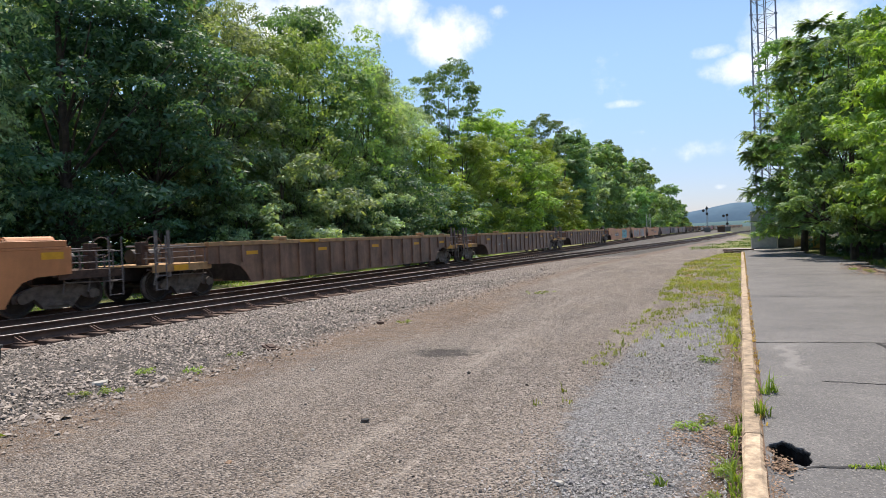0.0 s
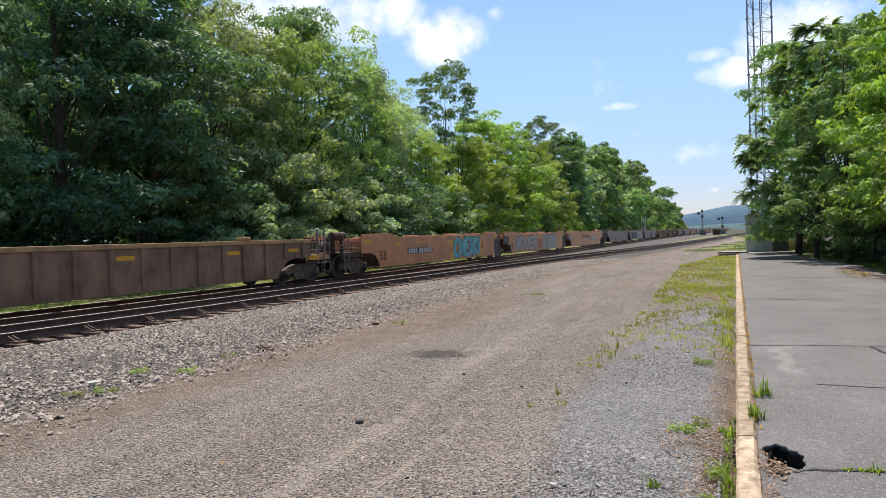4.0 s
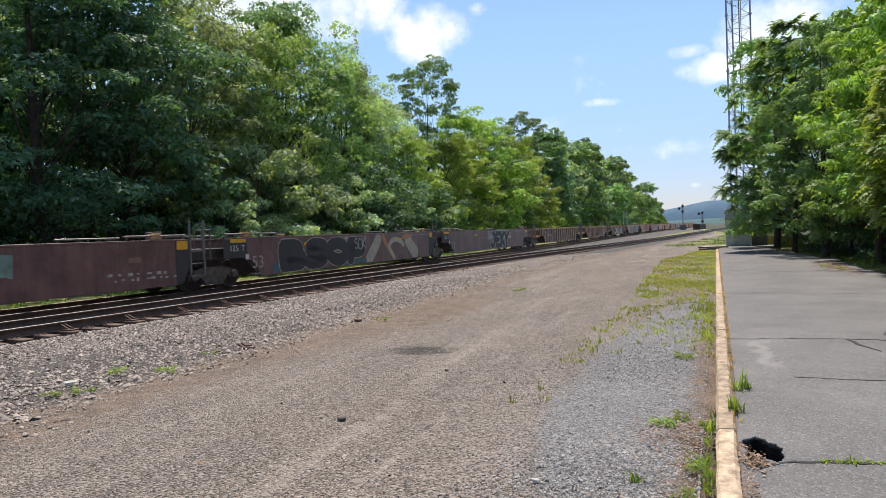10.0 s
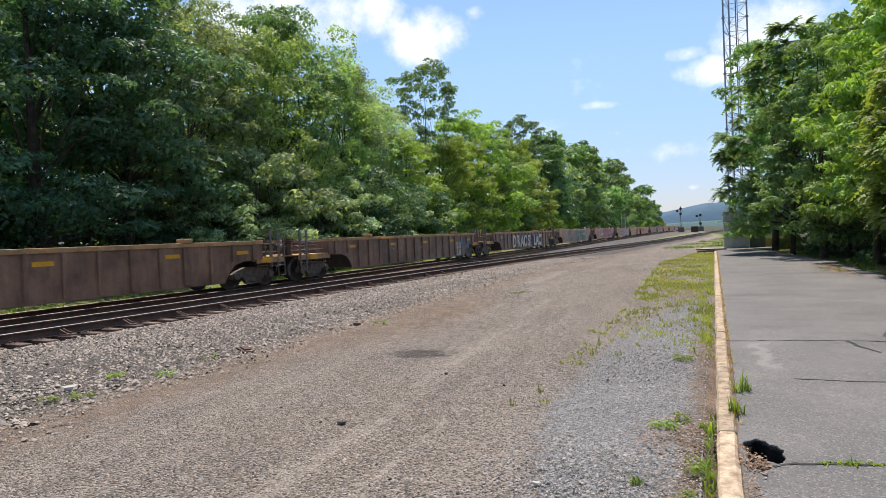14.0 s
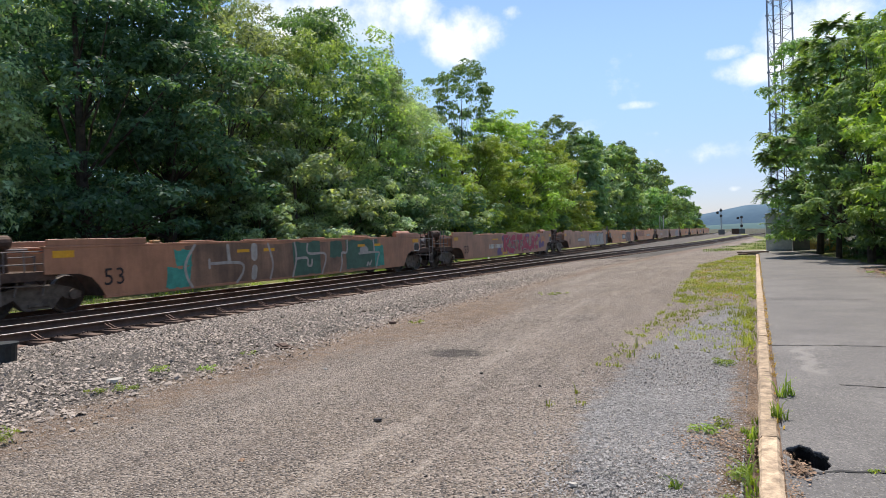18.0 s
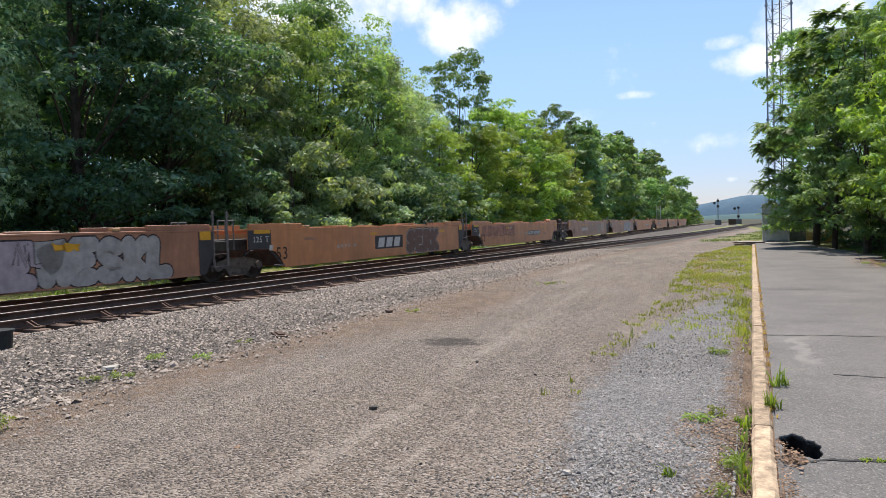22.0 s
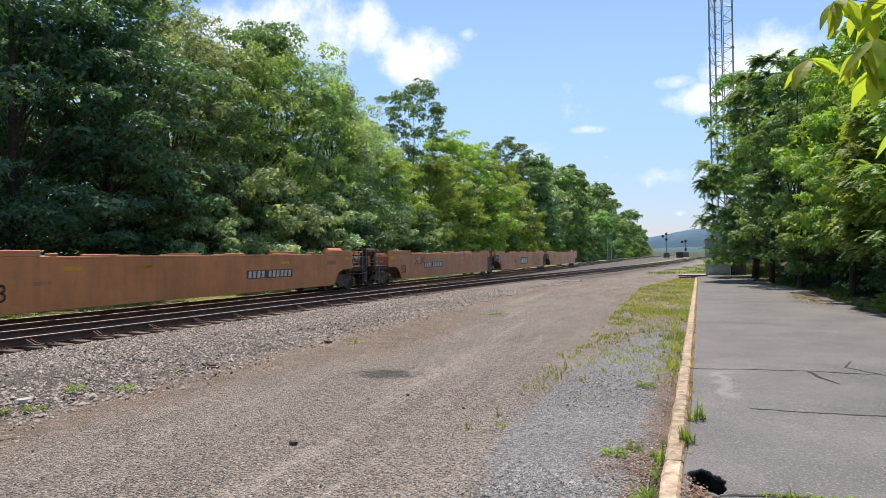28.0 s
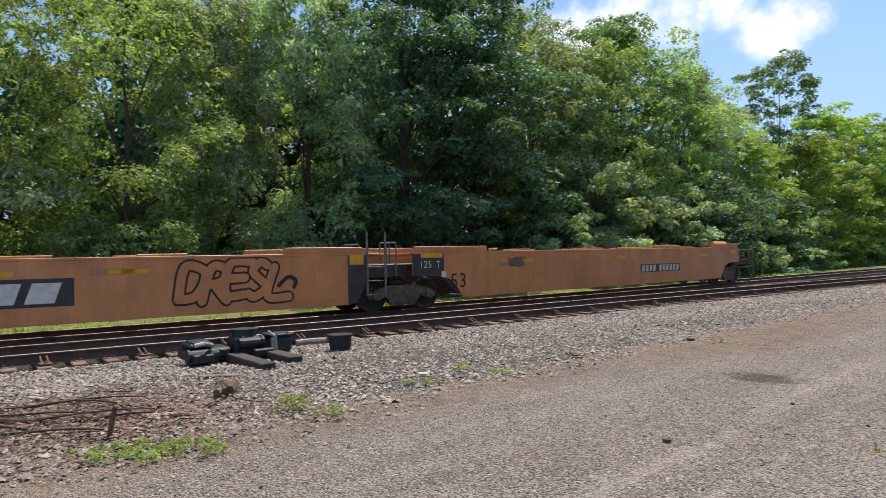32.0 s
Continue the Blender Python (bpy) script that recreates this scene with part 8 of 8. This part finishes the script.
    y[k:2 * k], x[k:2 * k], z[k:2 * k] = rng.uniform(5.5, 6.6, k), kerb_x(6.0) + 0.19 + rng.normal(0, 0.03, k), 0.104
    p = np.stack([x, y, z], 1)
    t = rng.uniform(0, math.tau, n); s = rng.uniform(0.005, 0.015, n)[:, None]; s[:k // 3] *= 1.8; s[-m:] *= 1.8
    u = np.stack([np.cos(t), np.sin(t), rng.uniform(-.4, .4, n)], 1) * s; v = np.stack([-np.sin(t), np.cos(t), rng.uniform(-.4, .4, n)], 1) * s * 0.6
    co = np.stack([p - u, p + v, p + u, p - v], 1).reshape(-1, 3); co[:, 2] = np.maximum(co[:, 2], 0.004)
    tagged(quads("leaf_litter", co, np.arange(n * 4).reshape(-1, 4), M["litter"]), "dry reddish leaves lying along the kerb", "leaves", kind="stuff")


make_grass()


# twigs that the wind swings in front of the lens from the tree overhead
def make_twig(name, leaves, size, seed, label):
    t = tagged(new(name), label, "twig", "twigs overhead")
    rnd = random.Random(seed)
    bm = bmesh.new()
    pts = [Vector((0.28, 0.05, 0.85)), Vector((0.2, 0.03, 0.5)), Vector((0.1, 0, 0.22)), Vector((0, 0, 0.02)), Vector((-0.06, 0, -0.08))]
    for k, (a, b) in enumerate(zip(pts, pts[1:])):
        rod(bm, a, b, 0.0032 - k * 0.0006, 6, 0.0032 - (k + 1) * 0.0006)
    tips = []
    for k in range(12 if leaves > 3 else 0):
        a = pts[1].lerp(pts[4], 0.25 + 0.75 * k / 11)
        b = a + Vector((rnd.uniform(-0.22, 0.2), rnd.uniform(-0.08, 0.08), rnd.uniform(-0.12, 0.06)))
        side = bmesh.new()
        rod(side, a, b, 0.0011, 5, 0.0007)
        part("side_twig", side, M["bark"], t)
        tips += [a.lerp(b, 0.5), b, b]
    part("stem", bm, M["bark"], t)
    for k in range(leaves):
        base = rnd.choice(tips).copy() if leaves > 3 else Vector((0, 0, 0))
        bm = bmesh.new()
        n = 7
        L = size * rnd.uniform(0.75, 1.2)
        rows = []
        for q in range(n):
            u = q / (n - 1)
            w = 0.19 * L * math.sin(math.pi * min(1, u * 1.05 + 0.02)) ** 0.8 + 0.001
            z = -0.35 * L * u * u
            rows.append([bm.verts.new((u * L, -w, z + 0.12 * w)), bm.verts.new((u * L, 0, z)), bm.verts.new((u * L, w, z + 0.12 * w))])
        for a, b in zip(rows, rows[1:]):
            for j in (0, 1):
                bm.faces.new((a[j], b[j], b[j + 1], a[j + 1]))
        o = part("leaf", bm, M["leaf_sunlit"], t)
        if leaves < 3:
            o.matrix_basis = Matrix(((-0.55, 0.83, 0, 0), (0, 0, -1, 0), (-0.83, -0.55, 0, 0), (0, 0, 0, 1)))
            continue
        o.matrix_basis = Matrix.Translation(base) @ Euler((rnd.uniform(-0.7, 0.7), rnd.uniform(0.1, 1.1), rnd.uniform(0, math.tau))).to_matrix().to_4x4()
    return t


TWIG = make_twig("hanging_twig", 70, 0.085, 3, "thin twig with pointed lime green leaves overhead")
LONE = make_twig("drooping_twig", 1, 0.16, 8, "thin twig with drooping pale green leaves overhead")


# what moves: the train rolls along the far track at a steady pace, and two twigs swing in the wind
SPEED = 14.49


def motions():
    ys = np.arange(-150.0, 560.0, 0.5)
    xs = np.convolve(np.pad(track_c(ys), 9, mode="reflect", reflect_type="odd"), np.ones(19) / 19, "valid")
    dx = np.gradient(xs, ys)
    nrm = np.hypot(1, dx)
    cx, cy = xs - 0.755 / nrm, ys + 0.755 * dx / nrm
    s = np.concatenate([[0], np.cumsum(np.hypot(np.diff(cx), np.diff(cy)))])
    s -= np.interp(0, cy, s)

    def at(q):
        return np.interp(q, s, cx), np.interp(q, s, cy)

    for u, mid, half in UNITS:
        rows = []
        for k in range(0, 129):
            t = k * 0.25
            q = mid - SPEED * t
            (x0, y0), (x1, y1) = at(q - half), at(q + half)
            rows.append((t, pose((x0 + x1) / 2, (y0 + y1) / 2, RAIL_TOP, 0, 0, math.degrees(math.atan2(y1 - y0, x1 - x0)))))
        walk(u, rows)
    for u, off, w, k in WHEELS:
        mid = next(m for v, m, h in UNITS if v is u)
        t0, t1 = max(0.0, (mid + off - 34) / SPEED), min(32.0, (mid + off - 4) / SPEED)
        if t1 <= t0:
            continue
        rows, turn = [(0.0, pose(k, 0, 0.46))], 0.0
        f0, f1 = int(t0 * FPS) + 1, int(t1 * FPS)
        for f in range(f0, f1 + 1):
            rows.append((f / FPS, pose(k, 0, 0.46, 0, -turn, 0)))
            turn += math.degrees(SPEED / FPS / 0.46)
        if f1 < 32 * FPS:
            rows.append((32.0, pose(k, 0, 0.46, 0, -(turn - math.degrees(SPEED / FPS / 0.46)), 0)))
        walk(w, rows)

    high = (0.1, 3.1, 2.95)
    walk(TWIG, [(t, pose(*p, *r)) for t, p, r in ((0.0, high, (0, 0, 0)), (3.0, (0.14, 3.12, 3.0), (4, 3, 10)), (6.8, high, (0, 0, 0)), (7.5, (-0.06, 3.4, 2.1), (0, 6, 12)), (7.7, (0.0, 3.43, 1.98), (2, 4, 16)), (7.9, (0.0, 3.45, 2.2), (4, 2, 20)), (8.0, (0.02, 3.43, 2.29), (4, 2, 20)), (8.3, (0.12, 3.2, 2.6), (2, 1, 10)), (8.8, high, (0, 0, 0)),
                                                  (16.0, (0.12, 3.1, 3.0), (3, 5, 8)), (26.4, high, (0, 0, 0)), (27.2, (0.05, 3.3, 2.5), (0, 8, 0)), (27.5, (0.24, 3.32, 2.25), (0, 8, 0)), (28.0, (0.40, 3.38, 2.03), (2, 0, 15)), (28.25, (0.42, 3.38, 2.08), (1, 2, 20)), (28.5, (0.28, 3.38, 2.0), (0, 4, 25)), (28.8, (0.38, 3.42, 2.15), (0, 3, 20)), (29.2, (0.3, 3.3, 2.7), (0, 0, 5)), (29.8, high, (0, 0, 0)), (32.0, high, (3, 2, 5)))])
    away = (-0.9, 2.3, 2.9)
    walk(LONE, [(t, pose(*p, *r)) for t, p, r in ((0.0, away, (0, 0, 0)), (7.6, away, (0, 0, 0)), (8.0, (-0.79, 2.16, 1.93), (0, 25, 0)), (8.3, away, (0, 0, 0)), (20.0, (-0.92, 2.32, 2.95), (4, 4, 6)), (32.0, away, (0, 0, 0)))])


motions()
